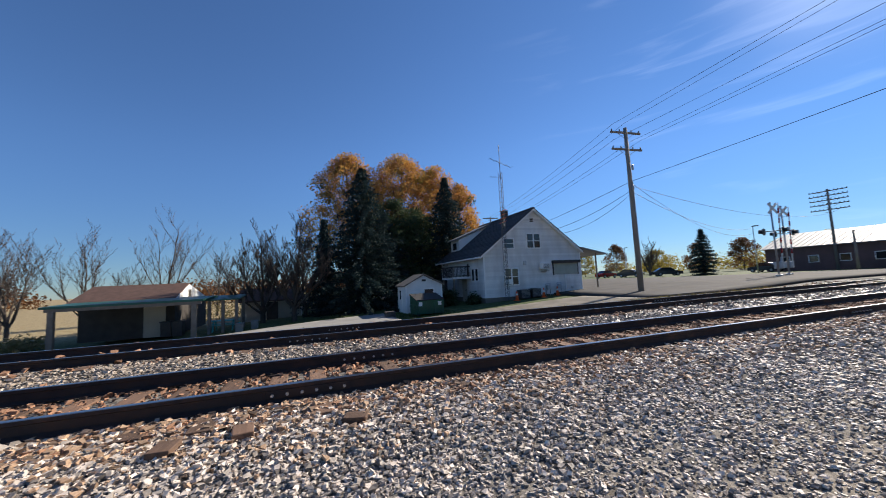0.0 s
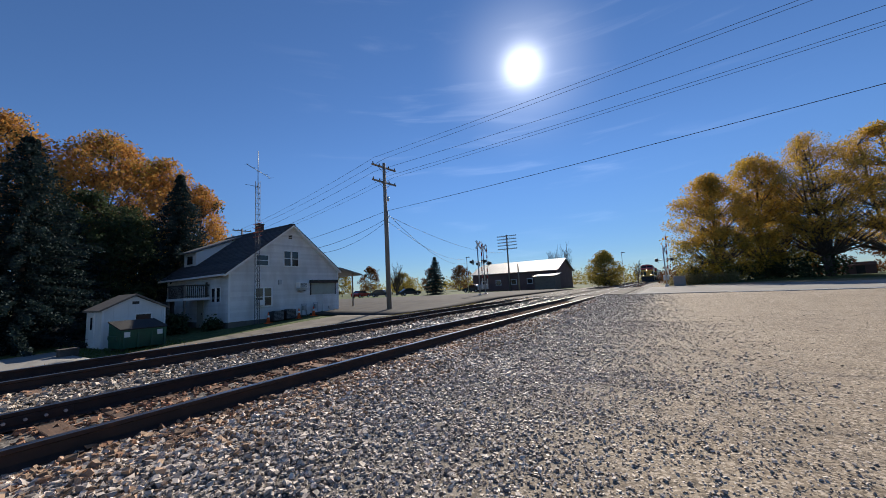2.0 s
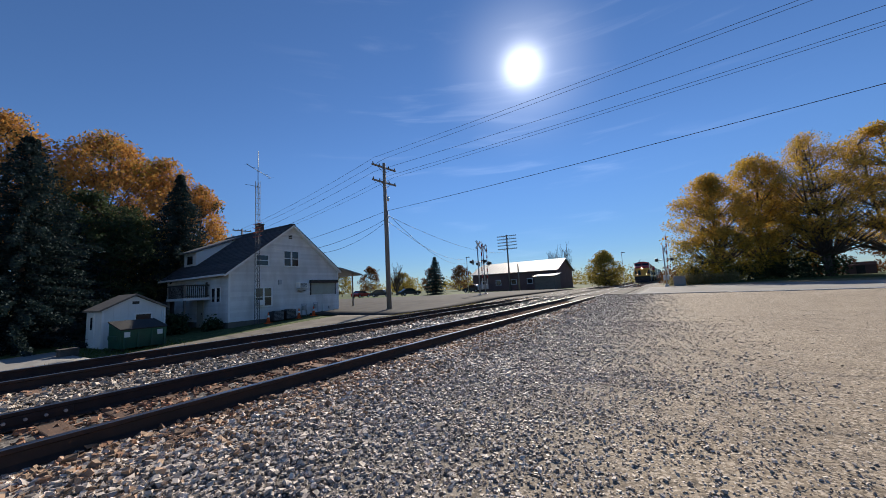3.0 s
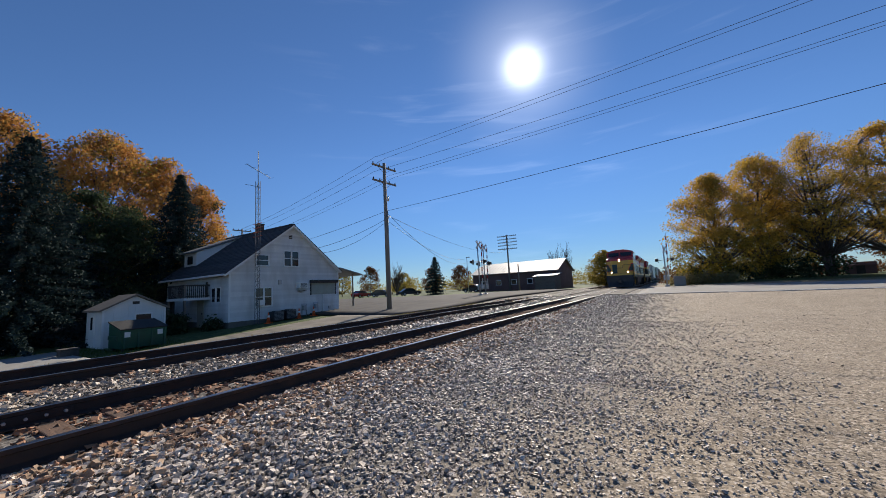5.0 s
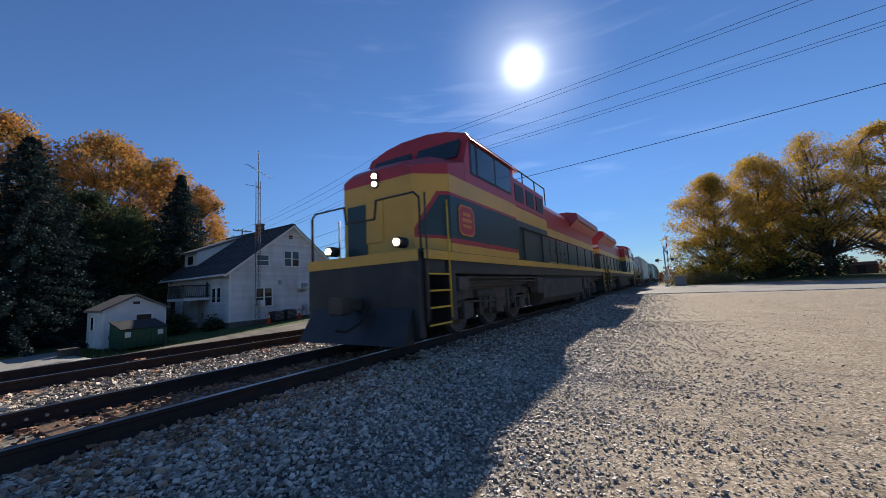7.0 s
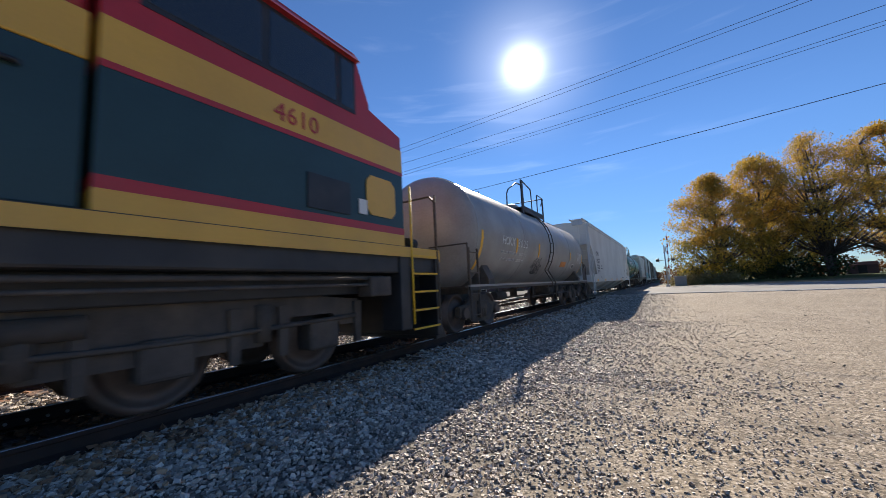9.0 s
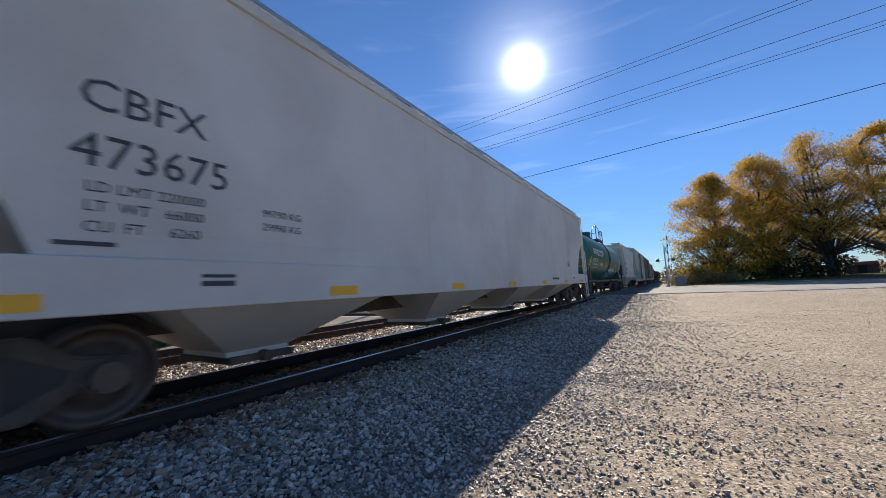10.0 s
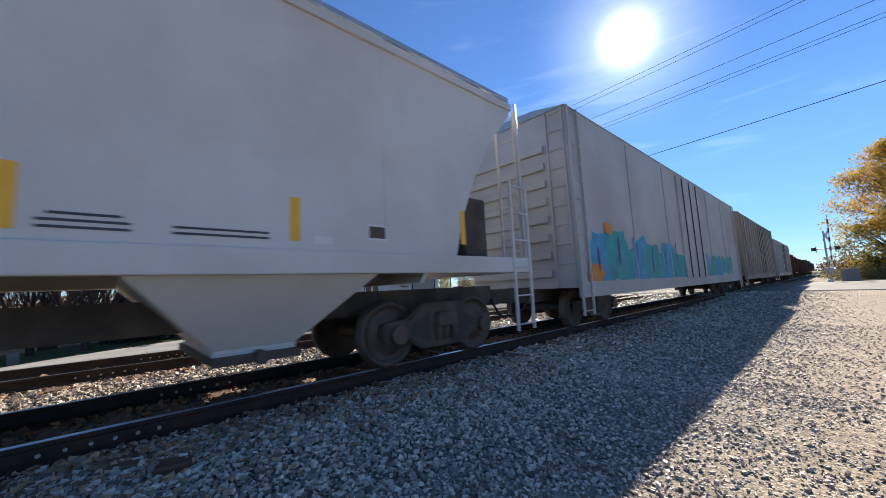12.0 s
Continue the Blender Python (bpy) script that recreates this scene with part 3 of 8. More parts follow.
def build_tracks():
    for c in (NEAR_TRACK, FAR_TRACK):
        tag = "near" if c == NEAR_TRACK else "far"
        for side in (-0.753, 0.753):
            x = c + side
            t = thing("rail", f"rust-brown steel rail with a polished head on the {tag} track", "rail", "rails", (x, 0, RAIL_Z))
            bm = bmesh.new()
            prism(bm, RAIL_PROFILE, "y", -90, 420)
            part("rail_web", bm, M_RAILSIDE, t)
            bm = bmesh.new()
            w = 0.031 if c == NEAR_TRACK else 0.014
            prism(bm, [(-w, -0.006), (w, -0.006), (w * 0.9, 0.0), (-w * 0.9, 0.0)], "y", -90, 420)
            part("running_surface", bm, M_RAILTOP, t, "bright worn top of the rail")
            # joint bars with their bolts
            for jy in ((0.0 if side > 0 else 0.9) + k * 11.9 for k in range(-1, 3)):
                bm = bmesh.new()
                box(bm, 0.012, 0.032, jy - 0.45, jy + 0.45, -0.145, -0.05, bevel=0.006)
                bar = part("joint_bar", bm, M_RAILSIDE, t)
                for k in range(6):
                    bm = bmesh.new()
                    y = jy - 0.38 + k * 0.152
                    cyl(bm, (0.03, y, -0.098), (0.062, y, -0.098), 0.017, seg=6)
                    part("bolt", bm, M_GALV, bar)
        # ties
        bm = bmesh.new()
        box(bm, -1.3, 1.3, -0.11, 0.11, -0.09, 0.09, bevel=0.012)
        tie_mesh = finish("tie", bm, M_TIE)
        rng = random.Random(5 if c == NEAR_TRACK else 6)
        host = thing("tie_row", f"weathered timber ties bedded in ballast under the {tag} track", "railway ties", "tie rows")
        y = -14.0
        while y < 29:
            o = new("tie", tie_mesh)
            o.parent = host
            o.matrix_basis = pose(c + rng.uniform(-0.06, 0.06), y, 0.108 + rng.uniform(-0.012, 0.006), 0, rng.uniform(-0.6, 0.6), rng.uniform(-2, 2))
            y += 0.52 + rng.uniform(-0.03, 0.03)
        bm = bmesh.new()
        for i in range(150):
            yy = 51.5 + i * 0.53
            box(bm, c - 1.3, c + 1.3, yy - 0.11, yy + 0.11, 0.02, 0.2)
        for i in range(60):
            yy = -15 - i * 0.53
            box(bm, c - 1.3, c + 1.3, yy - 0.11, yy + 0.11, 0.02, 0.2)
        tagged(part("tie", bm, M_TIE, host), kind="stuff")
        bm = bmesh.new()
        for i in range(84):
            yy = -14 + i * 0.52
            for s in (-0.753, 0.753):
                box(bm, c + s - 0.17, c + s + 0.17, yy - 0.09, yy + 0.09, 0.19, 0.203)
                for dx in (-0.13, -0.1, 0.1, 0.13):
                    box(bm, c + s + dx - 0.012, c + s + dx + 0.012, yy - 0.05, yy - 0.02, 0.2, 0.225)
        tagged(part("tie_plate", bm, M_RAILSIDE, host), kind="stuff")


BOX_V = np.array([(-1, -1, -1), (1, -1, -1), (1, 1, -1), (-1, 1, -1), (-1, -1, 1), (1, -1, 1), (1, 1, 1), (-1, 1, 1)]) * 0.62
BOX_F = np.array([(4, 5, 6), (4, 6, 7), (0, 1, 5), (0, 5, 4), (1, 2, 6), (1, 6, 5), (2, 3, 7), (2, 7, 6), (3, 0, 4), (3, 4, 7)])


def stones(name, n, region, size, seed, material, sink=0.35, parent=None, label="", flat_by=1.0):
    """Crushed stone: many uneven angular lumps lying on the ground; region(rng, n) gives x, y."""
    rng = np.random.default_rng(seed)
    x, y = region(rng, n)
    n = len(x)
    s = size * np.exp(np.clip(rng.normal(0, 0.34, n), -0.7, 0.6)) * np.clip(1.0 - 0.16 * (x + 3.2), 0.5, 1.15)
    sc = np.stack([rng.uniform(0.95, 1.4, n), rng.uniform(0.75, 1.15, n), rng.uniform(0.5, 0.95, n) * flat_by], -1)[:, None, :]
    v = (BOX_V[None] + rng.uniform(-0.44, 0.44, (n, 8, 3))) * sc
    a, b = rng.uniform(0, 2 * np.pi, n), rng.normal(0, 0.5 * flat_by, n)
    ca, sa, cb, sb = np.cos(a), np.sin(a), np.cos(b), np.sin(b)
    X, Y, Z = v[..., 0], v[..., 1], v[..., 2]
    Y, Z = Y * cb[:, None] - Z * sb[:, None], Y * sb[:, None] + Z * cb[:, None]
    X, Y = X * ca[:, None] - Y * sa[:, None], X * sa[:, None] + Y * ca[:, None]
    v = np.stack([X, Y, Z], -1) * s[:, None, None]
    v += np.stack([x, y, ground_z(x, y) + s * sink + rng.uniform(-0.3, 0.5, n) * s], -1)[:, None, :]
    f = (BOX_F[None] + 8 * np.arange(n)[:, None, None]).reshape(-1, 3)
    me = bpy.data.meshes.new(name)
    me.vertices.add(n * 8)
    me.vertices.foreach_set("co", v.reshape(-1).astype(np.float32))
    me.loops.add(len(f) * 3)
    me.loops.foreach_set("vertex_index", f.reshape(-1).astype(np.int32))
    me.polygons.add(len(f))
    me.polygons.foreach_set("loop_start", (np.arange(len(f)) * 3).astype(np.int32))
    me.polygons.foreach_set("loop_total", np.full(len(f), 3, np.int32))
    me.polygons.foreach_set("use_smooth", np.zeros(len(f), bool))
    me.update(calc_edges=True)
    me.materials.append(material)
    ob = new(name, me)
    if parent is not None:
        ob.parent = parent
    return tagged(ob, label, "gravel" if label else "", kind="stuff")


def band(x0, x1, y0, y1, fade=0.0, keep_out=()):
    def region(rng, n):
        u = rng.uniform(0, 1, n)
        y = y0 + (y1 - y0) * u ** 1.35
        x = rng.uniform(x0, x1, n)
        ok = np.ones(n, bool)
        if fade:
            ok &= rng.uniform(0, 1, n) < np.clip((x1 - x) / fade, 0, 1)
        for c in keep_out:
            ok &= np.abs(x - c) > 0.055
        return x[ok], y[ok]
    return region


def drifts(region):
    """Thins a region to loose patches, as wheels have thrown the stones."""
    def patchy(rng, n):
        x, y = region(rng, n)
        w = np.sin(x * 1.3 + 0.6 * np.sin(y * 0.8)) + np.sin(y * 0.55 - x * 0.9 + 1.0) + 0.7 * np.sin(x * 2.9 + y * 1.1)
        ok = rng.uniform(0, 1, len(x)) < np.clip(0.12 + 0.45 * w, 0.04, 1.0)
        return x[ok], y[ok]
    return patchy


def build_ballast():
    rails = [NEAR_TRACK - 0.753, NEAR_TRACK + 0.753, FAR_TRACK - 0.753, FAR_TRACK + 0.753]
    stones("ballast", 82000, band(-4.42, 1.9, -2.6, 6.5, fade=4.4), 0.0168, 11, M_STONE, label="loose grey crushed stone ballast on the track shoulder")
    stones("ballast", 11000, band(-4.42, 1.9, -2.4, -14, fade=4.4), 0.034, 23, M_STONE, label="loose grey crushed stone ballast on the track shoulder")
    stones("ballast", 25000, band(-4.42, 1.9, 5.5, 14, fade=4.4), 0.0215, 21, M_STONE, label="loose grey crushed stone ballast on the track shoulder")
    stones("ballast", 15000, band(-4.42, 0.9, 12.5, 29, fade=3.6), 0.027, 12, M_STONE, label="loose grey crushed stone ballast on the track shoulder")
    stones("ballast", 22000, band(-8.6, -6.05, -6, 16), 0.0195, 13, M_STONE_TAN, label="pale crushed stone between the two tracks")
    stones("ballast", 7000, band(-8.6, -6.05, 10, 30), 0.03, 14, M_STONE_TAN, label="pale crushed stone between the two tracks")
    stones("ballast", 18000, band(-6.9, -3.9, -9, 24, keep_out=rails), 0.0185, 15, M_STONE_RUST, 0.7, label="rust-stained ballast between the ties")
    stones("ballast", 2500, band(-12.0, -8.0, -10, 28, keep_out=rails), 0.032, 16, M_STONE_RUST, 0.5, label="rust-stained ballast between the ties")
    stones("ballast", 17000, band(-4.42, -2.8, -2.8, 18, fade=1.6), 0.017, 19, M_STONE_BROWN, 0.85, label="rust-tinted stones along the foot of the rail")
    stones("gravel", 5000, band(-2.0, 8.0, 0.5, 18), 0.012, 20, M_STONE_DARK, 0.0, flat_by=0.6, label="dark pebbles scattered over the gravel lot")
    stones("gravel", 24000, band(-2.6, 8.5, 0.0, 18), 0.0145, 17, M_PEBBLE, -0.05, flat_by=0.5, label="small pebbles scattered over the gravel lot")
    stones("gravel", 17000, drifts(band(-1.5, 8.5, 0.3, 20)), 0.0155, 22, M_PEBBLE, -0.1, flat_by=0.4, label="patches of coarse stone strewn over the gravel lot")
    stones("gravel", 520, band(-0.8, 7.0, 1.0, 16), 0.026, 18, M_STONE_DARK, 0.1, flat_by=0.7, label="larger stones lying on the gravel lot")
    # the nearest stones, each on its own
    host = thing("stone_heap", "angular grey crushed stones at the foot of the ballast", "stones", "")
    rng = np.random.default_rng(3)
    shapes = []
    for k in range(6):
        v = (BOX_V + rng.uniform(-0.32, 0.32, (8, 3))) * np.array([rng.uniform(0.9, 1.5), rng.uniform(0.7, 1.1), rng.uniform(0.55, 0.9)])
        me = bpy.data.meshes.new("stone")
        me.from_pydata(v.tolist(), [], BOX_F.tolist())
        me.materials.append(M_STONE_ONE)
        shapes.append(me)
    for i in range(280):
        x, y = rng.uniform(-3.6, 0.4), rng.uniform(1.2, 4.2)
        s = float(0.02 * math.exp(rng.normal(0, 0.15)))
        o = new("stone", shapes[i % 6])
        o.parent = host
        o.matrix_basis = pose(x, y, float(ground_z(x, y)) + s * 0.7, rng.uniform(-25, 25), rng.uniform(-25, 25), rng.uniform(0, 360)) @ Matrix.Scale(s, 4)


build_ground()
build_paving()
build_tracks()
# ---- the train ----
SPEED, FRONT_Y = 22.5, 1.25 + 22.5 * 7.2     # metres per second; the leading headlight's place at the start
CARS = []


def rolling(name, label, category, s, group=""):
    """A rail vehicle; its own y runs backwards along the train from its leading end, z is up from the rail."""
    ob = thing(name, label, category, group, (NEAR_TRACK, FRONT_Y + s, RAIL_Z))
    CARS.append((ob, s))
    return ob


WHEELS = {}


def wheel_mesh(r):
    if r not in WHEELS:
        bm = bmesh.new()
        lathe(bm, [(-0.07, r * 0.2), (-0.07, r * 0.55), (-0.02, r * 0.62), (-0.02, r * 0.84), (-0.065, r * 0.86), (-0.07, r * 0.99), (0.05, r), (0.06, r * 1.055), (0.075, r * 1.05), (0.078, r * 0.86), (0.03, r * 0.8), (0.03, r * 0.3)], (0, 0, 0), "x", 28)
        WHEELS[r] = finish("wheel", bm, M_WHEEL)
        bm = bmesh.new()
        lathe(bm, [(-0.074, r * 0.93), (-0.076, r * 0.985), (-0.073, r * 0.99), (-0.071, r * 0.93)], (0, 0, 0), "x", 28)
        WHEELS[(r, "rim")] = finish("rim", bm, M_TREAD)
    return WHEELS[r]


def add_wheels(frame_ob, y, r):
    for side in (1, -1):
        o = new("wheel", wheel_mesh(r))
        o.parent = frame_ob
        o.matrix_basis = pose(side * 0.765, y, r, 0, 0, 0 if side < 0 else 180)
    bm = bmesh.new()
    cyl(bm, (-0.7, y, r), (0.7, y, r), 0.09, seg=10)
    part("axle", bm, M_TRUCK, frame_ob)


def freight_truck(car, yc, r=0.46):
    bm = bmesh.new()
    box(bm, -1.15, 1.15, yc - 0.2, yc + 0.2, 0.5, 0.72, bevel=0.03)
    f = part("bogie", bm, M_TRUCK, car, "grimy cast steel bogie")
    for sx in (0.98, -0.98):
        bm = bmesh.new()
        prof = [(yc - 1.12, 0.36), (yc - 1.12, 0.62), (yc - 0.7, 0.66), (yc - 0.42, 0.86), (yc + 0.42, 0.86), (yc + 0.7, 0.66), (yc + 1.12, 0.62), (yc + 1.12, 0.36), (yc + 0.72, 0.38), (yc + 0.45, 0.2), (yc - 0.45, 0.2), (yc - 0.72, 0.38)]
        prism(bm, prof, "x", sx - 0.07, sx + 0.07)
        bmesh.ops.bevel(bm, geom=bm.edges[:], offset=0.025, segments=2, affect="EDGES")
        part("side_frame", bm, M_TRUCK, f)
        # black wedges laid on the solid frame paint in the shade of its openings
        for d in (-1, 1):
            bm = bmesh.new()
            prism(bm, [(yc + d * 0.3, 0.3), (yc + d * 0.3, 0.74), (yc + d * 0.66, 0.56), (yc + d * 0.62, 0.46)], "x", sx - 0.072, sx + 0.072)
            part("frame_pocket_shade", bm, M_BLACK, f)
    for sx in (1.06, -1.06):
        for dy in (-0.15, 0.0, 0.15):
            bm = bmesh.new()
            cyl(bm, (sx, yc + dy, 0.3), (sx, yc + dy, 0.62), 0.062, seg=10)
            part("spring", bm, M_TRUCK, f)
        for dy in (-0.89, 0.89):
            bm = bmesh.new()
            cyl(bm, (sx - 0.06 * (1 if sx > 0 else -1), yc + dy, r), (sx + 0.06 * (1 if sx > 0 else -1), yc + dy, r), 0.13, seg=14)
            part("bearing_cap", bm, M_WHEEL, f)
    for dy in (-0.89, 0.89):
        add_wheels(f, yc + dy, r)


def loco_truck(car, yc, r=0.53):
    bm = bmesh.new()
    box(bm, -0.9, 0.9, yc - 0.3, yc + 0.3, 0.7, 1.1, bevel=0.03)
    f = part("bogie", bm, M_TRUCK, car, "grimy six-wheel locomotive bogie")
    for sx in (1.02, -1.02):
        bm = bmesh.new()
        prof = [(yc - 2.5, 0.62), (yc - 2.5, 0.98), (yc - 1.6, 1.06), (yc + 1.6, 1.06), (yc + 2.5, 0.98), (yc + 2.5, 0.62), (yc + 2.15, 0.62), (yc + 2.0, 0.8), (yc + 1.2, 0.8), (yc + 0.95, 0.5), (yc - 0.95, 0.5), (yc - 1.2, 0.8), (yc - 2.0, 0.8), (yc - 2.15, 0.62)]
        prism(bm, prof, "x", sx - 0.08, sx + 0.08)
        part("side_frame", bm, M_TRUCK, f)
    for sx in (1.0, -1.0):
        g = 1 if sx > 0 else -1
        for dy in (-1.83, 0.0, 1.83):
            bm = bmesh.new()
            box(bm, sx - 0.12, sx + 0.16 * g + 0.0, yc + dy - 0.24, yc + dy + 0.24, r - 0.2, r + 0.2, bevel=0.04)
            part("journal_box", bm, M_TRUCK, f)
        for dy in (-0.95, 0.95):
            bm = bmesh.new()
            cyl(bm, (sx + 0.1 * g, yc + dy, 0.55), (sx + 0.1 * g, yc + dy, 0.98), 0.1, seg=10)
            part("spring", bm, M_TRUCK, f)
        bm = bmesh.new()
        cyl(bm, (sx + 0.14 * g, yc - 1.5, 0.9), (sx + 0.14 * g, yc - 0.6, 0.9), 0.1, seg=12)
        part("brake_cylinder", bm, M_TRUCK, f)
    for sx in (1.12, -1.12):
        for dy in (-2.45, -1.2, -0.62, 0.62, 1.2, 2.45):
            bm = bmesh.new()
            prism(bm, [(yc + dy - 0.05, 0.35), (yc + dy + 0.05, 0.35), (yc + dy + 0.07, 0.95), (yc + dy - 0.07, 0.95)], "x", sx - 0.03, sx + 0.03)
            part("brake_hanger", bm, M_TRUCK, f)
        bm = bmesh.new()
        pipe(bm, [(sx * 1.03, yc - 2.4, 0.74), (sx * 1.03, yc - 0.4, 0.68), (sx * 1.03, yc + 0.4, 0.68), (sx * 1.03, yc + 2.4, 0.74)], 0.03, 6)
        part("brake_rod", bm, M_TRUCK, f)
    for dy in (-1.83, 0, 1.83):
        add_wheels(f, yc + dy, r)


def coupler(car, y, back):
    bm = bmesh.new()
    d = -1 if not back else 1
    box(bm, -0.09, 0.09, min(y, y - d * 0.7), max(y, y - d * 0.7), 0.72, 0.94, bevel=0.03)
    box(bm, -0.17, 0.17, min(y + d * 0.05, y - d * 0.22), max(y + d * 0.05, y - d * 0.22), 0.66, 1.0, bevel=0.05)
    part("coupler", bm, M_TRUCK, car)
    bm = bmesh.new()
    pipe(bm, [(0.35, y - d * 0.5, 0.8), (0.33, y - d * 0.25, 0.5), (0.25, y, 0.38), (0.2, y + d * 0.2, 0.42)], 0.025)
    part("brake_hose", bm, M_RUBBER, car)


def ladder(name, car, x, y, z0, z1, w=0.42, along="y", material=M_GALV, rungs=None):
    bm = bmesh.new()
    n = rungs or max(2, int((z1 - z0) / 0.38))
    if along == "y":
        for yy in (y, y + w):
            box(bm, x - 0.012, x + 0.03, yy - 0.022, yy + 0.022, z0, z1)
        for i in range(n):
            z = z0 + 0.1 + (z1 - z0 - 0.2) * i / max(1, n - 1)
            cyl(bm, (x + 0.02, y, z), (x + 0.02, y + w, z), 0.013, seg=6)
    else:
        for xx in (x, x + w):
            box(bm, xx - 0.022, xx + 0.022, y - 0.02, y + 0.02, z0, z1)
        for i in range(n):
            z = z0 + 0.1 + (z1 - z0 - 0.2) * i / max(1, n - 1)
            cyl(bm, (x, y, z), (x + w, y, z), 0.013, seg=6)
    return part(name, bm, material, car)


def handrail(car, pts, posts, z0, material=M_BLACK, name="handrail"):
    bm = bmesh.new()
    pipe(bm, pts, 0.024, 6)
    r = part(name, bm, material, car)
    for p in posts:
        bm = bmesh.new()
        cyl(bm, (p[0], p[1], z0), p, 0.024, seg=6)
        part("stanchion", bm, material, r)


def locomotive(s, length, reverse, lead):
    word = "leading" if lead else "trailing"
    car = rolling("locomotive", f"{word} diesel locomotive in red, yellow and dark green with lit headlamps" if lead else
                  f"{word} diesel locomotive in red, yellow and dark green, facing backwards", "locomotive", s, "locomotives")
    L = length

    def Y(y):
        return L - y if reverse else y

    def span(a, b):
        return min(Y(a), Y(b)), max(Y(a), Y(b))

    def bx(name, mtl, x0, x1, a, b, z0, z1, bevel=0.0, label="", to=car):
        bm = bmesh.new()
        box(bm, x0, x1, *span(a, b), z0, z1, bevel=bevel)
        return part(name, bm, mtl, to, label)

    def side_prism(name, mtl, prof, x0, x1, label="", to=car):
        bm = bmesh.new()
        prism(bm, [(Y(a), z) for a, z in prof], "x", x0, x1)
        return part(name, bm, mtl, to, label)

    # underframe, sill stripe, walkway
    bx("underframe", M_BLACK, -1.5, 1.5, 0.75, L - 0.75, 1.35, 1.74, 0.03)
    walkway = bx("walkway", M_BLACK, -1.56, 1.56, 0.7, L - 0.7, 1.74, 1.80)
    for x in (1.562, -1.568):
        bx("sill_stripe", M_YELLOW, x, x + 0.006, 0.72, L - 0.72, 1.62, 1.79, to=walkway)
    # nose and cab: dark base, yellow band, red top
    NF, CF, WS, CB = 1.22, 1.75, 2.5, 5.6
    plan = [(-0.98, Y(NF)), (0.98, Y(NF)), (1.53, Y(CF)), (-1.53, Y(CF))]
    bm = bmesh.new()
    prism(bm, plan, "z", 1.8, 3.44)
    nose = part("nose", bm, M_YELLOW, car, "yellow nose with dark green swept flanks")
    # red crown of the nose, sloping up to the windscreen
    bm = bmesh.new()
    rows = []
    for y0, w0, zs, zc in ((NF, 0.985, 3.6, 3.72), (NF + 0.1, 1.02, 3.64, 3.82), (CF, 1.535, 3.68, 3.95), (WS + 0.1, 1.535, 3.92, 4.12)):
        rows.append([bm.verts.new((x, Y(y0), z)) for x, z in ((-w0, 3.44), (-w0, zs), (-w0 * 0.72, zc - 0.03), (0, zc), (w0 * 0.72, zc - 0.03), (w0, zs), (w0, 3.44))])
    for A, B in zip(rows[:-1], rows[1:]):
        for k in range(7):
            bm.faces.new((A[k], A[(k + 1) % 7], B[(k + 1) % 7], B[k]))
    bm.faces.new(rows[0]); bm.faces.new(rows[-1])
    bmesh.ops.recalc_face_normals(bm, faces=bm.faces[:])
    part("nose_top", bm, M_RED, car, "red sloping top of the nose")
    # flank panels: a red border under a dark green sweep
    for sx in (1, -1):
        for mtl, off, poly, nm in ((M_RED, 0.004, ((0.02, 2.12), (1.0, 2.06), (1.0, 3.07), (0.66, 3.07), (0.3, 2.66), (0.02, 2.3)), "flank_border"),
                                   (M_DARKGREEN, 0.009, ((0.12, 2.18), (1.0, 2.12), (1.0, 2.99), (0.72, 2.99), (0.38, 2.6), (0.12, 2.36)), "flank_panel")):
            nx, ny = CF - NF, -(1.53 - 0.98)
            ln = math.hypot(nx, ny)
            bm = bmesh.new()
            front = [bm.verts.new((sx * (0.98 + 0.55 * u + nx / ln * off), Y(NF + (CF - NF) * u + ny / ln * off), z)) for u, z in poly]
            back = [bm.verts.new((sx * (0.98 + 0.55 * u - 0.01), Y(NF + (CF - NF) * u + 0.01), z)) for u, z in poly]
            n = len(poly)
            bm.faces.new(front); bm.faces.new(list(reversed(back)))
            for k in range(n):
                bm.faces.new((front[k], back[k], back[(k + 1) % n], front[(k + 1) % n]))
            bmesh.ops.recalc_face_normals(bm, faces=bm.faces[:])
            part(nm, bm, mtl, nose)
    bx("nose_front_panel", M_YELLOW, -0.62, 0.2, NF - 0.03, NF + 0.05, 2.1, 3.05, 0.02)
    for z0, z1, w, m, nm in ((1.8, 1.98, 1.556, M_YELLOW, "cab_stripe"), (1.98, 2.09, 1.558, M_RED, "cab_pinstripe"), (2.09, 2.99, 1.55, M_DARKGREEN, "cab_base"), (2.99, 3.05, 1.556, M_RED, "cab_pinstripe"), (3.05, 3.44, 1.553, M_YELLOW, "cab_band")):
        bm = bmesh.new(); box(bm, -w, w, *span(CF, CB), z0, z1); part(nm, bm, m, car)
    side_prism("cab_upper", M_RED, [(WS, 3.44), (WS, 3.95), (WS + 0.3, 4.66), (CB, 4.66), (CB, 3.44)], -1.54, 1.54, "red upper cab")
    bm = bmesh.new()
    prism(bm, [(-1.62, 4.52), (1.62, 4.52), (1.5, 4.7), (0.95, 4.88), (0.4, 4.96), (-0.4, 4.96), (-0.95, 4.88), (-1.5, 4.7)], "y", *span(WS + 0.24, CB + 0.35))
    part("cab_roof", bm, M_RED, car)
    # windows
    for x in (1.542, -1.552):
        for a, b in ((2.84, 3.06), (3.17, 4.15), (4.25, 5.3)):
            w = bx("side_window", M_GLASS, x, x + 0.012, a, b, 3.74, 4.46, 0.004)
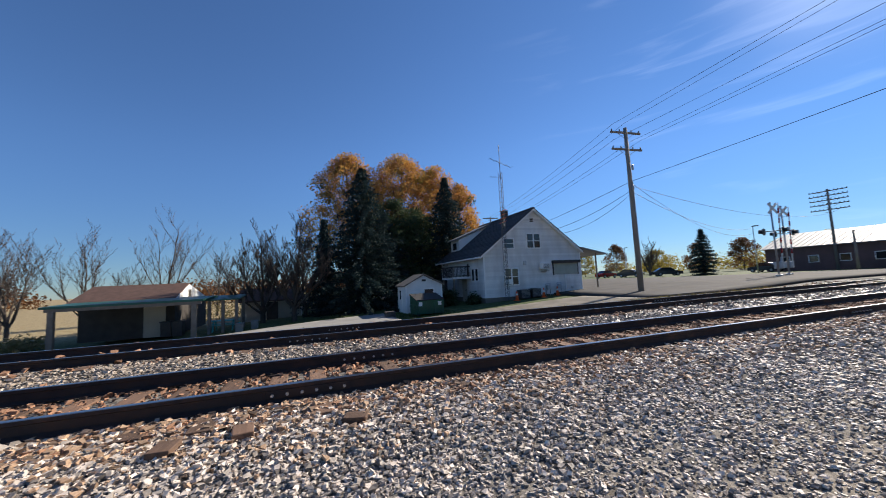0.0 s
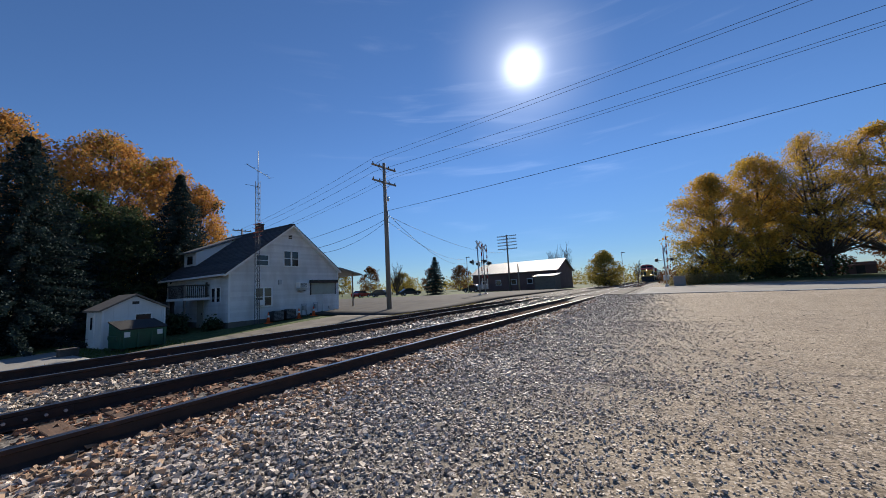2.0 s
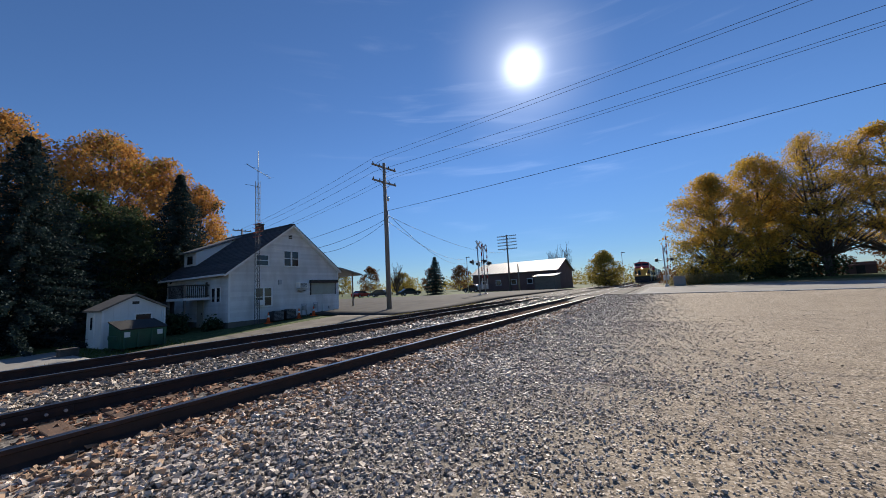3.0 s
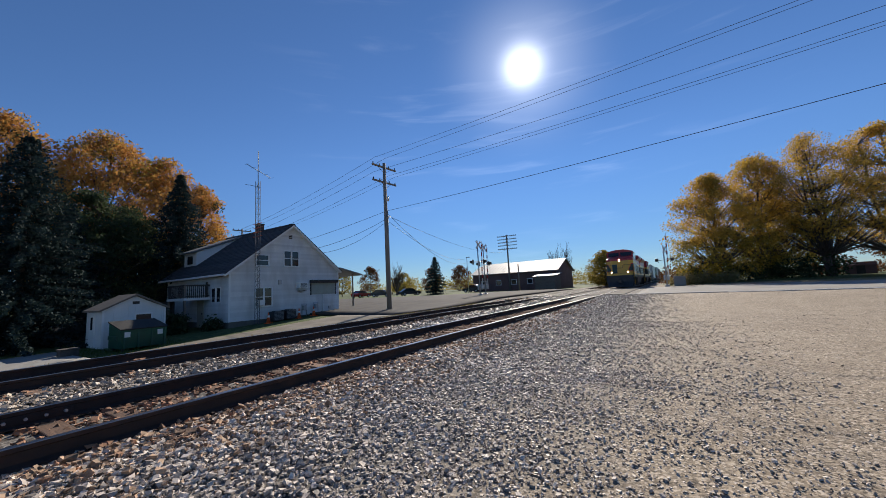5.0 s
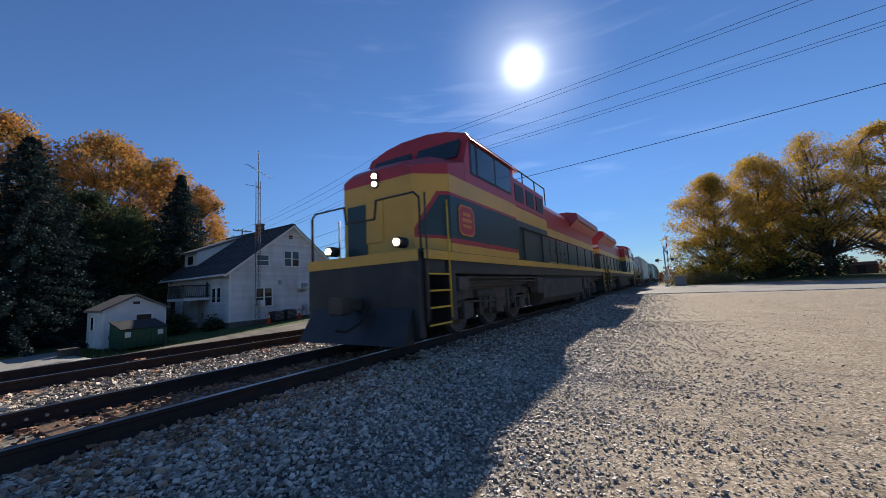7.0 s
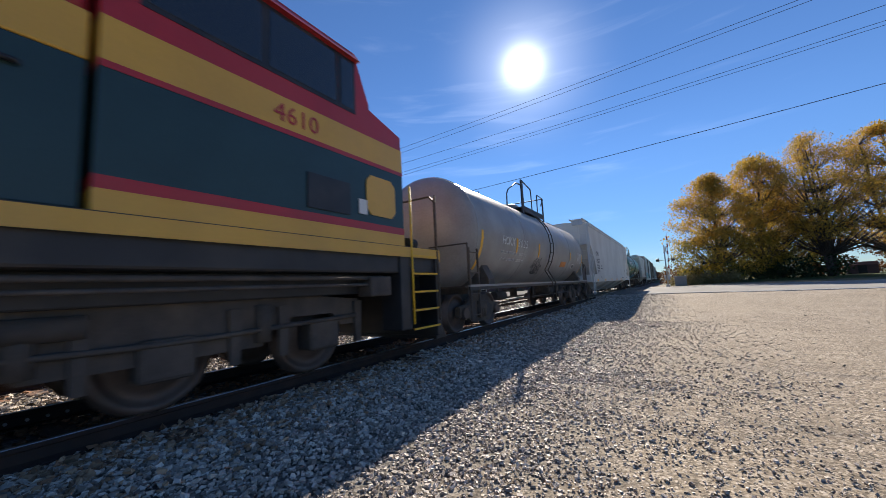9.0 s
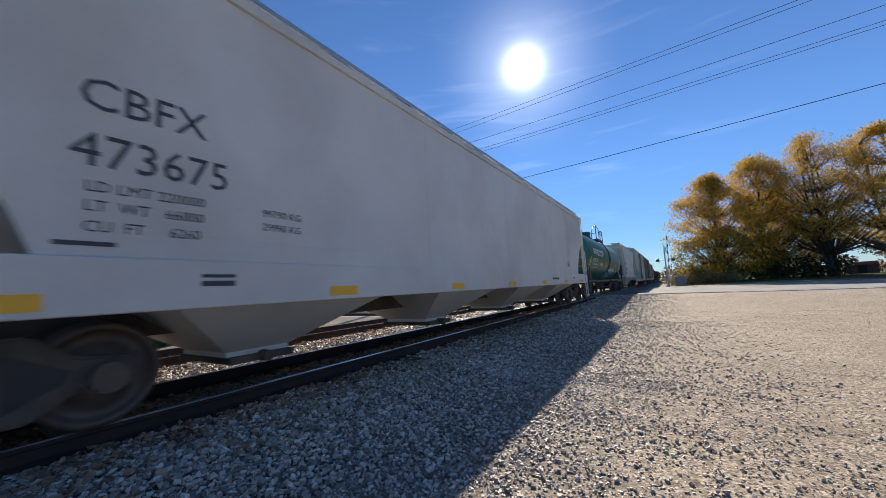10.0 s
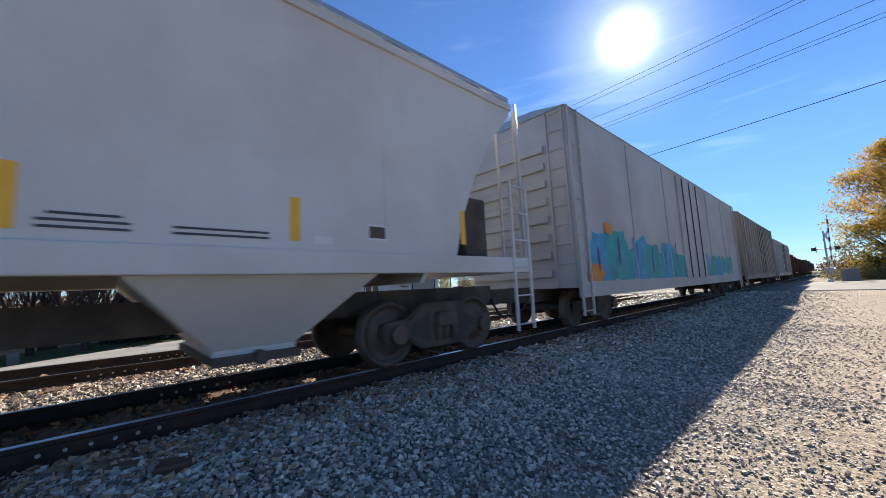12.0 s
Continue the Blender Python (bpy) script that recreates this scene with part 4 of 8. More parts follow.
            bx("window_frame", M_BLACK, x - 0.004, x + 0.006, a - 0.05, b + 0.05, 3.69, 4.51, to=w)
    for x0, x1 in ((-1.35, -0.1), (0.1, 1.35)):
        bm = bmesh.new()
        q = [(WS + 0.04, 4.1), (WS + 0.27, 4.62), (WS + 0.31, 4.60), (WS + 0.08, 4.08)]
        prism(bm, [(Y(a - 0.02), z) for a, z in q], "x", x0, x1)
        part("windscreen", bm, M_GLASS, car)
    # headlamps
    for z in (3.4, 3.58):
        bm = bmesh.new(); cyl(bm, (0, Y(NF + 0.3), z), (0, Y(NF - 0.04), z), 0.095, seg=16)
        h = part("headlamp_bezel", bm, M_BLACK, car)
        bm = bmesh.new(); cyl(bm, (0, Y(NF + 0.06), z), (0, Y(NF - 0.05), z), 0.062, seg=16)
        part("headlamp", bm, M_LAMP if lead else M_GLASS, h, "lit headlamp" if lead else "")
    for x in (0.95, -0.95):
        bm = bmesh.new(); cyl(bm, (x, Y(0.95), 1.98), (x, Y(0.7), 1.98), 0.11, seg=16)
        h = part("ditch_light_housing", bm, M_BLACK, car)
        bm = bmesh.new(); cyl(bm, (x, Y(0.75), 1.98), (x, Y(0.685), 1.98), 0.068, seg=16)
        part("ditch_light", bm, M_LAMP if lead else M_GLASS, h, "lit ditch light" if lead else "")
    bx("nose_door", M_DARKGREEN, -0.85, -0.28, NF - 0.045, NF + 0.1, 1.85, 3.0, 0.02)
    # emblem on the cab side: a plain octagon
    ec = 2.42 if lead else 2.3
    def plate(k):
        hw, hh, c = 0.36 * k, 0.34 * k, 0.11 * k
        return [(ec - hw, 2.52 - hh + c), (ec - hw + c, 2.52 - hh), (ec + hw - c, 2.52 - hh), (ec + hw, 2.52 - hh + c), (ec + hw, 2.52 + hh - c), (ec + hw - c, 2.52 + hh), (ec - hw + c, 2.52 + hh), (ec - hw, 2.52 + hh - c)]
    for x in (1.558, -1.57):
        e = side_prism("emblem", M_ORANGEP if lead else M_YELLOW, plate(1.0 if lead else 0.9), x, x + 0.012, "orange cut-cornered emblem" if lead else "yellow cut-cornered emblem")
        if lead:
            side_prism("emblem_field", M_RED, plate(0.88), x - 0.002, x + 0.015, to=e)
            for z0, z1, hw in ((2.62, 2.7, 0.17), (2.49, 2.57, 0.22), (2.36, 2.43, 0.19)):
                bx("emblem_bar", M_ORANGEP, x - 0.002, x + 0.018, ec - hw, ec + hw, z0, z1, to=e)
        else:
            bx("side_vent", M_BLACK, x - 0.004, x + 0.012, 2.95, 3.65, 2.15, 2.6)
            bx("white_plate", M_WHITE, x - 0.004, x + 0.012, 2.52 + 0.1, 2.68 + 0.1, 2.2, 2.42)
    # long hood in painted layers
    HB, HE = CB, L - 1.25
    for z0, z1, w, m, nm in ((1.8, 3.0, 0.98, M_DARKGREEN, "hood_lower"), (3.04, 3.44, 0.985, M_YELLOW, "hood_band"), (3.44, 4.25, 0.98, M_RED, "hood_upper")):
        bm = bmesh.new(); box(bm, -w, w, *span(HB, HE), z0, z1); part(nm, bm, m, car)
    bx("hood_stripe", M_RED, -0.99, 0.99, HB, HE, 2.98, 3.05)
    bx("hood_sill_band", M_YELLOW, -1.0, 1.0, HB, HE, 1.81, 1.96)
    bm = bmesh.new()
    prism(bm, [(-0.98, 4.25), (0.98, 4.25), (0.8, 4.52), (-0.8, 4.52)], "y", *span(HB, 15.2))
    part("hood_roof", bm, M_RED, car)
    # hood doors
    for k in range(12):
        a = HB + 1.2 + k * 0.85
        if a + 0.8 > 15.0:
            break
        for x in (0.981, -0.995):
            d = bx("hood_door", M_DARKGREEN, x, x + 0.014, a, a + 0.78, 2.05, 2.92, 0.004)
            bx("door_latch", M_BLACK, x, x + 0.03, a + 0.68, a + 0.73, 2.4, 2.52, to=d)
    # inverter cabinet behind the cab, full width on the near side
    bx("equipment_cabinet", M_DARKGREEN, -1.5, 1.5, CB + 0.05, CB + 3.4, 1.8, 3.02, 0.02)
    bx("cabinet_band", M_YELLOW, -1.5, 1.5, CB + 0.05, CB + 3.4, 3.02, 3.44, 0.02)
    bx("cabinet_top", M_RED, -1.45, 1.45, CB + 0.05, CB + 3.4, 3.44, 4.4, 0.06)
    for x in (1.452, -1.465):
        for k in range(3):
            g = bx("air_grille", M_BLACK, x, x + 0.013, CB + 0.3 + k * 1.05, CB + 1.1 + k * 1.05, 3.66, 4.2)
    # dynamic brake hatch, exhaust, fans, flared radiators
    bm = bmesh.new()
    prism(bm, [(-1.0, 4.0), (1.0, 4.0), (1.45, 4.38), (1.38, 4.7), (0.9, 4.8), (-0.9, 4.8), (-1.38, 4.7), (-1.45, 4.38)], "y", *span(15.2, HE - 0.1))
    part("radiator_housing", bm, M_RED, car)
    for x in (1.2, -1.24):
        for k in range(10):
            bx("radiator_slat", M_BLACK, x if x > 0 else x, x + 0.2 if x > 0 else x - 0.16, 15.7 + k * 0.52, 16.1 + k * 0.52, 4.3, 4.56)
    for k in range(3):
        bm = bmesh.new(); cyl(bm, (0, Y(16.6 + 1.7 * k), 4.78), (0, Y(16.6 + 1.7 * k), 4.92), 0.68, seg=20)
        part("radiator_fan", bm, M_BLACK, car)
    bx("exhaust_stack", M_BLACK, -0.25, 0.25, 11.0, 12.2, 4.5, 4.78, 0.04)
    bx("roof_hatch", M_BLACK, -0.7, 0.7, 7.9, 10.2, 4.5, 4.72, 0.05)
    bx("air_conditioner", M_BLACK, -0.5, 0.5, 3.9, 5.0, 4.88, 5.06, 0.05)
    bm = bmesh.new(); cyl(bm, (0.5, Y(3.3), 4.9), (0.5, Y(3.9), 4.94), 0.07, 0.05, 10); cyl(bm, (0.7, Y(3.3), 4.9), (0.7, Y(3.8), 4.94), 0.06, 0.045, 10)
    part("air_horn", bm, M_BLACK, car)
    # rear end wall details
    bx("number_board", M_WHITE, 0.5, 0.95, HE - 0.01, HE + 0.015, 3.55, 3.75)
    # fuel tank
    bm = bmesh.new()
    prism(bm, [(-1.4, 0.55), (-1.15, 0.3), (1.15, 0.3), (1.4, 0.55), (1.45, 1.2), (1.3, 1.36), (-1.3, 1.36), (-1.45, 1.2)], "y", *span(8.2, 14.8))
    part("fuel_tank", bm, M_TRUCK, car)
    for x in (1.25, -1.25):
        bm = bmesh.new(); cyl(bm, (x, Y(7.2), 1.15), (x, Y(8.6), 1.15), 0.2, seg=14)
        part("air_reservoir", bm, M_TRUCK, car)
    loco_truck(car, Y(4.9))
    loco_truck(car, Y(L - 4.9))
    # skirt, pipework and boxes hung along the frame
    for sx in (1, -1):
        bx("frame_skirt", M_BLACK, min(sx * 1.05, sx * 1.2), max(sx * 1.05, sx * 1.2), 1.9, L - 1.9, 1.05, 1.36, 0.02)
        for z, r in ((1.28, 0.03), (1.18, 0.022)):
            bm = bmesh.new()
            pipe(bm, [(sx * 1.42, Y(2.0), z), (sx * 1.42, Y(7.4), z), (sx * 1.36, Y(7.8), z - 0.1), (sx * 1.42, Y(15.4), z), (sx * 1.42, Y(L - 2.0), z)], r, 8)
            part("air_line", bm, M_TRUCK, car)
        for a, b, z0, z1 in ((2.05, 2.5, 1.0, 1.3), (7.35, 8.0, 0.75, 1.3), (15.0, 15.7, 0.7, 1.3), (16.0, 16.5, 0.95, 1.32)):
            bx("equipment_box", M_TRUCK, min(sx * 1.2, sx * 1.5), max(sx * 1.2, sx * 1.5), a, b, z0, z1, 0.03)
    # end platforms, pilot, steps
    for end in (0, 1):
        def E(a):
            return L - a if end else a
        p = bx("pilot", M_BLACK, -1.5, 1.5, E(0.62), E(0.78), 0.2, 1.75, 0.02)
        bx("pilot_stripe", M_YELLOW, -1.5, 1.5, E(0.595), E(0.62), 1.58, 1.79, to=p)
        bm = bmesh.new()
        prism(bm, [(Y(E(0.62)), 0.12), (Y(E(0.25)), 0.12), (Y(E(0.62)), 0.75)], "x", -1.35, 1.35)
        part("plough", bm, M_BLACK, p)
        for sx in (1, -1):
            st = bx("step_well", M_BLACK, min(sx * 1.1, sx * 1.54), max(sx * 1.1, sx * 1.54), E(1.58), E(1.86), 0.42, 1.8, 0.02)
            bx("step_well_back", M_BLACK, min(sx * 1.08, sx * 1.12), max(sx * 1.08, sx * 1.12), E(0.78), E(1.6), 0.4, 1.78, to=st)
            bx("step_well_side", M_BLACK, sx * 1.5 - 0.03, sx * 1.5 + 0.03, E(0.78), E(0.82), 0.45, 1.8, to=st)
            for k in range(5):
                z = 0.42 + k * 0.31
                bx("step", M_BLACK, min(sx * 1.12, sx * 1.56), max(sx * 1.12, sx * 1.56), E(0.8), E(1.58), z - 0.03, z, to=st)
                bx("step_edge", M_SAFETY, sx * 1.56 - 0.006, sx * 1.56 + 0.014, E(0.8), E(1.58), z - 0.022, z + 0.01, to=st)
            for a in (0.8, 1.58):
                bm = bmesh.new()
                pipe(bm, [(sx * 1.57, Y(E(a)), 0.5), (sx * 1.57, Y(E(a)), 2.85)], 0.02, 8)
                part("grab_iron", bm, M_SAFETY if a > 1 else M_TRUCK, car)
        bm = bmesh.new()
        pipe(bm, [(1.5, Y(E(0.72)), 1.8), (1.5, Y(E(0.72)), 2.75), (1.38, Y(E(0.72)), 2.87), (0.45, Y(E(0.72)), 2.87), (0.4, Y(E(0.72)), 2.5), (-0.4, Y(E(0.72)), 2.5), (-0.45, Y(E(0.72)), 2.87), (-1.38, Y(E(0.72)), 2.87), (-1.5, Y(E(0.72)), 2.75), (-1.5, Y(E(0.72)), 1.8)], 0.02, 8)
        part("end_handrail", bm, M_BLACK, car)
        coupler(car, Y(E(0.06)), back=(end == 1) != reverse)
    for sx in (1.53, -1.53):
        handrail(car, [(sx, Y(CB + 0.4), 2.8), (sx, Y(L - 1.7), 2.8)], [(sx, Y(CB + 0.6 + k * 1.9), 2.8) for k in range(9) if CB + 0.6 + k * 1.9 < L - 1.7], 1.8)
    # handrails on the cab roof and hood top
    if lead:
        handrail(car, [(1.2, Y(CB + 0.5), 4.95), (1.2, Y(CB + 4.5), 4.95)], [(1.2, Y(CB + 0.5 + k * 1.33), 4.95) for k in range(4)], 4.25, name="roof_rail")
    return car


def bars(car, x, y0, z0, rows, material, parent=None):
    """Small stencil lines that cannot be read: one thin bar a line; rows are (dy, dz, length, height)."""
    for dy, dz, ln, h in rows:
        bm = bmesh.new()
        box(bm, x, x + 0.003, y0 + dy, y0 + dy + ln, z0 + dz, z0 + dz + h)
        part("stencil_line", bm, material, parent or car)


SIDE = Matrix(((0, 0, 1, 0), (1, 0, 0, 0), (0, 1, 0, 0), (0, 0, 0, 1)))     # lettering that reads along +y on a +x side


def tank_lettering(car, r, zc, text, size, y, z, material, pitch=0.72):
    """Letters one by one round the barrel, so that they lie on its curve."""
    adv = 0.0
    for ch in text:
        if ch != " ":
            a = math.asin(max(-1, min(1, (z - zc) / r)))
            m = Matrix.Translation((math.cos(a) * (r + 0.006), y + adv, zc + math.sin(a) * (r + 0.006))) @ Matrix.Rotation(-a, 4, "Y") @ SIDE
            words("letter", ch, size, material, car, m)
        adv += size * pitch * (0.65 if ch in "1I" else 1.0)
    return adv


def on_tank(bm, r, zc, y0, y1, z0, z1, off=0.005, seg=5):
    """A thin patch bent on the barrel's side."""
    a0, a1 = math.asin((z0 - zc) / r), math.asin((z1 - zc) / r)
    rows = []
    for k in range(seg + 1):
        a = a0 + (a1 - a0) * k / seg
        c, s = math.cos(a), math.sin(a)
        rows.append([bm.verts.new(((r + o) * c, y, zc + (r + o) * s)) for o in (off, -0.004) for y in (y0, y1)])
    fs = []
    for A, B in zip(rows[:-1], rows[1:]):
        fs += [bm.faces.new((A[0], A[1], B[1], B[0])), bm.faces.new((A[2], B[2], B[3], A[3])), bm.faces.new((A[0], B[0], B[2], A[2])), bm.faces.new((A[1], A[3], B[3], B[1]))]
    fs += [bm.faces.new((rows[0][0], rows[0][2], rows[0][3], rows[0][1])), bm.faces.new((rows[-1][0], rows[-1][1], rows[-1][3], rows[-1][2]))]
    bmesh.ops.recalc_face_normals(bm, faces=fs)


def tank_patch(name, car, r, zc, y0, y1, z0, z1, material, off=0.005, label=""):
    bm = bmesh.new()
    on_tank(bm, r, zc, y0, y1, z0, z1, off)
    return part(name, bm, material, car, label)


def tank_car(s, length, r, zc, material, label, head=0.55, deck=1.6, ahead=0.1, dome=0.42):
    """Barrel tank car; y from its leading coupler."""
    car = rolling("tank_car", label, "tank car", s, "freight cars")
    y0, y1 = 0.55, length - 0.55
    bm = bmesh.new()
    prof = [(y0 + head * (1 - math.cos(math.pi / 2 * k / 8)), max(0.02, r * math.sin(math.pi / 2 * k / 8))) for k in range(9)]
    full = prof + [(y0 + y1 - t, rr) for t, rr in reversed(prof)]
    lathe(bm, full, (0, 0, zc), "y", 40)
    barrel = part("barrel", bm, material, car)
    for y in (y0 + head, y0 + length * 0.27, y0 + length * 0.48, y0 + length * 0.69, y1 - head):
        bm = bmesh.new()
        lathe(bm, [(y - 0.012, r - 0.002), (y - 0.008, r + 0.006), (y + 0.008, r + 0.006), (y + 0.012, r - 0.002)], (0, 0, zc), "y", 40)
        part("weld_seam", bm, material, barrel)
    # underframe
    for a, b in ((0.5, 3.3), (length - 3.3, length - 0.5)):
        sill = one_box("stub_sill", car, M_TRUCK, -0.4, 0.4, a, b, 0.7, 1.1, bevel=0.02)
        one_box("cross_bearer", sill, M_TRUCK, -1.4, 1.4, a + 0.1, a + 0.3, 0.92, 1.095)
    for yc in (1.9, length - 1.9):
        bm = bmesh.new()
        prism(bm, [(-1.4, 1.05), (1.4, 1.05), (1.4, 1.25), (r * 0.8, zc - r * 0.55), (-r * 0.8, zc - r * 0.55), (-1.4, 1.25)], "y", yc - 0.18, yc + 0.18)
        part("saddle", bm, M_TRUCK, car)
        freight_truck(car, yc)
    for sx in (1.47, -1.53):
        bm = bmesh.new(); box(bm, sx, sx + 0.06, 0.5, length - 0.5, 1.07, 1.12)
        rail = part("side_rail", bm, material, car)
        one_box("rail_channel", rail, M_BLACK, sx + 0.01, sx + 0.05, 0.5, length - 0.5, 1.0, 1.07)
        for yy in (0.55, length - 1.0):
            ladder("corner_ladder", car, sx + 0.02, yy, 0.35, 1.95, 0.42, material=M_TRUCK)
            bm = bmesh.new()
            pipe(bm, [(sx, yy, 1.1), (sx, yy, 2.05), (sx * 0.3, yy, 2.05)], 0.018)
            part("end_rail", bm, M_TRUCK, car)
    for yy in (0.6, length - 0.6):
        bm = bmesh.new(); box(bm, -1.45, 1.45, yy - 0.2, yy + 0.2, 1.06, 1.1)
        part("end_platform", bm, M_TRUCK, car)
    # manway, top platform with its railing, ladders
    mid = length * 0.49
    top = zc + r
    bm = bmesh.new()
    cyl(bm, (0.15, mid - 0.32, top - 0.1), (0.15, mid - 0.32, top + dome), 0.40, seg=24)
    cyl(bm, (0.15, mid - 0.32, top + dome), (0.15, mid - 0.32, top + dome + 0.06), 0.40, 0.3, seg=24)
    part("manway", bm, material, car)
    bm = bmesh.new()
    cyl(bm, (0, mid - 2.6, top - 0.05), (0, mid - 2.6, top + 0.2), 0.09, seg=10)
    cyl(bm, (0, mid - 2.6, top + 0.2), (0, mid - 2.6, top + 0.3), 0.05, seg=10)
    cyl(bm, (0.3, mid + 1.15, top - 0.1), (0.3, mid + 1.15, top + 0.16), 0.15, 0.13, seg=14)
    part("safety_valve", bm, M_GALV, car)
    end = mid + deck
    bm = bmesh.new()
    box(bm, 0.3, 1.0, mid - ahead, end, top - 0.12, top - 0.08)
    box(bm, 0.96, 1.0, mid - ahead, end, top - 0.26, top - 0.06)
    plat = part("top_platform", bm, M_BLACK, car)
    for yy, hh, hw in ((mid - max(0.55, ahead), 0.9, 0.085 if ahead > 0.5 else 0.035), (end, 0.66, 0.035)):
        bm = bmesh.new(); box(bm, 0.95, 1.0, yy - hw, yy + hw, top - 0.35, top + hh)
        part("platform_post", bm, M_BLACK, plat)
    bm = bmesh.new()
    pipe(bm, [(0.98, mid - 2.5, top - 0.3), (0.98, mid - 2.48, top + 0.08), (0.98, mid - 2.3, top + 0.28), (0.98, mid - 1.5, top + 0.66), (0.98, mid - 1.1, top + 0.68), (0.98, mid - max(0.55, ahead), top + 0.88),
              (0.98, mid + (0.0 if ahead > 0.5 else 0.55), top + 0.74), (0.98, mid + (0.05 if ahead > 0.5 else 0.66), top + 0.62), (0.98, mid + (0.06 if ahead > 0.5 else 0.7), top - 0.12)], 0.022)
    pipe(bm, [(0.98, mid + (0.75 if ahead > 0.5 else 1.2), top - 0.12), (0.98, mid + (0.76 if ahead > 0.5 else 1.22), top + 0.6), (0.98, mid + (0.84 if ahead > 0.5 else 1.32), top + 0.68), (0.98, end, top + 0.64)], 0.022)
    pipe(bm, [(0.98, mid + 1.22, top + 0.28), (0.98, end, top + 0.6)], 0.016)
    if ahead < 0.5:
        pipe(bm, [(0.98, mid + 0.7, top + 0.5), (0.98, mid + 0.98, top + 0.36), (0.98, mid + 1.22, top + 0.5)], 0.008)
    pipe(bm, [(-0.6, end, top + 0.64), (0.98, end, top + 0.64)], 0.02)
    part("railing", bm, M_BLACK, plat)
    bm = bmesh.new()
    pts = []
    for k in range(9):
        a = radians(-35 + k * 12.5)
        pts.append((math.cos(a) * (r + 0.09), zc + math.sin(a) * (r + 0.09)))
    pipe(bm, [(1.55, mid, 0.4), (1.55, mid, 1.1)] + [(p[0], mid, p[1]) for p in pts if p[1] > 1.2], 0.02, 6)
    lad = part("side_ladder", bm, M_TRUCK, car)
    bm = bmesh.new()
    pipe(bm, [(1.55, mid + 0.42, 0.4), (1.55, mid + 0.42, 1.1)] + [(p[0], mid + 0.42, p[1]) for p in pts if p[1] > 1.2], 0.02, 6)
    part("stile", bm, M_TRUCK, lad)
    for p in [(1.55, 0.45), (1.55, 0.8)] + [p for p in pts if p[1] > 1.2]:
        bm = bmesh.new()
        cyl(bm, (p[0], mid, p[1]), (p[0], mid + 0.42, p[1]), 0.013, seg=6)
        part("rung", bm, M_TRUCK, lad)
    # outlet and brake gear underneath
    bm = bmesh.new()
    cyl(bm, (0, mid, zc - r - 0.35), (0, mid, zc - r + 0.05), 0.14, seg=12)
    box(bm, -0.3, 0.3, mid - 0.4, mid + 0.4, zc - r - 0.16, zc - r - 0.05)
    for dy in (-3.0, 2.6):
        cyl(bm, (0.5, mid + dy, 0.75), (0.5, mid + dy + 0.8, 0.75), 0.14, seg=12)
        box(bm, 0.46, 0.54, mid + dy + 0.3, mid + dy + 0.36, 0.75, zc - r + 0.2)
    for dy in (-4.2, -1.6, 1.4, 3.9):
        if 2.9 < mid + dy < length - 2.9:
            box(bm, 1.3, 1.34, mid + dy, mid + dy + 0.05, 0.62, 1.1)
    cyl(bm, (1.32, 3.2, 0.66), (1.32, length - 3.2, 0.66), 0.018, seg=6)
    part("brake_rigging", bm, M_TRUCK, car)
    coupler(car, 0.04, False)
    coupler(car, length - 0.04, True)
    return car


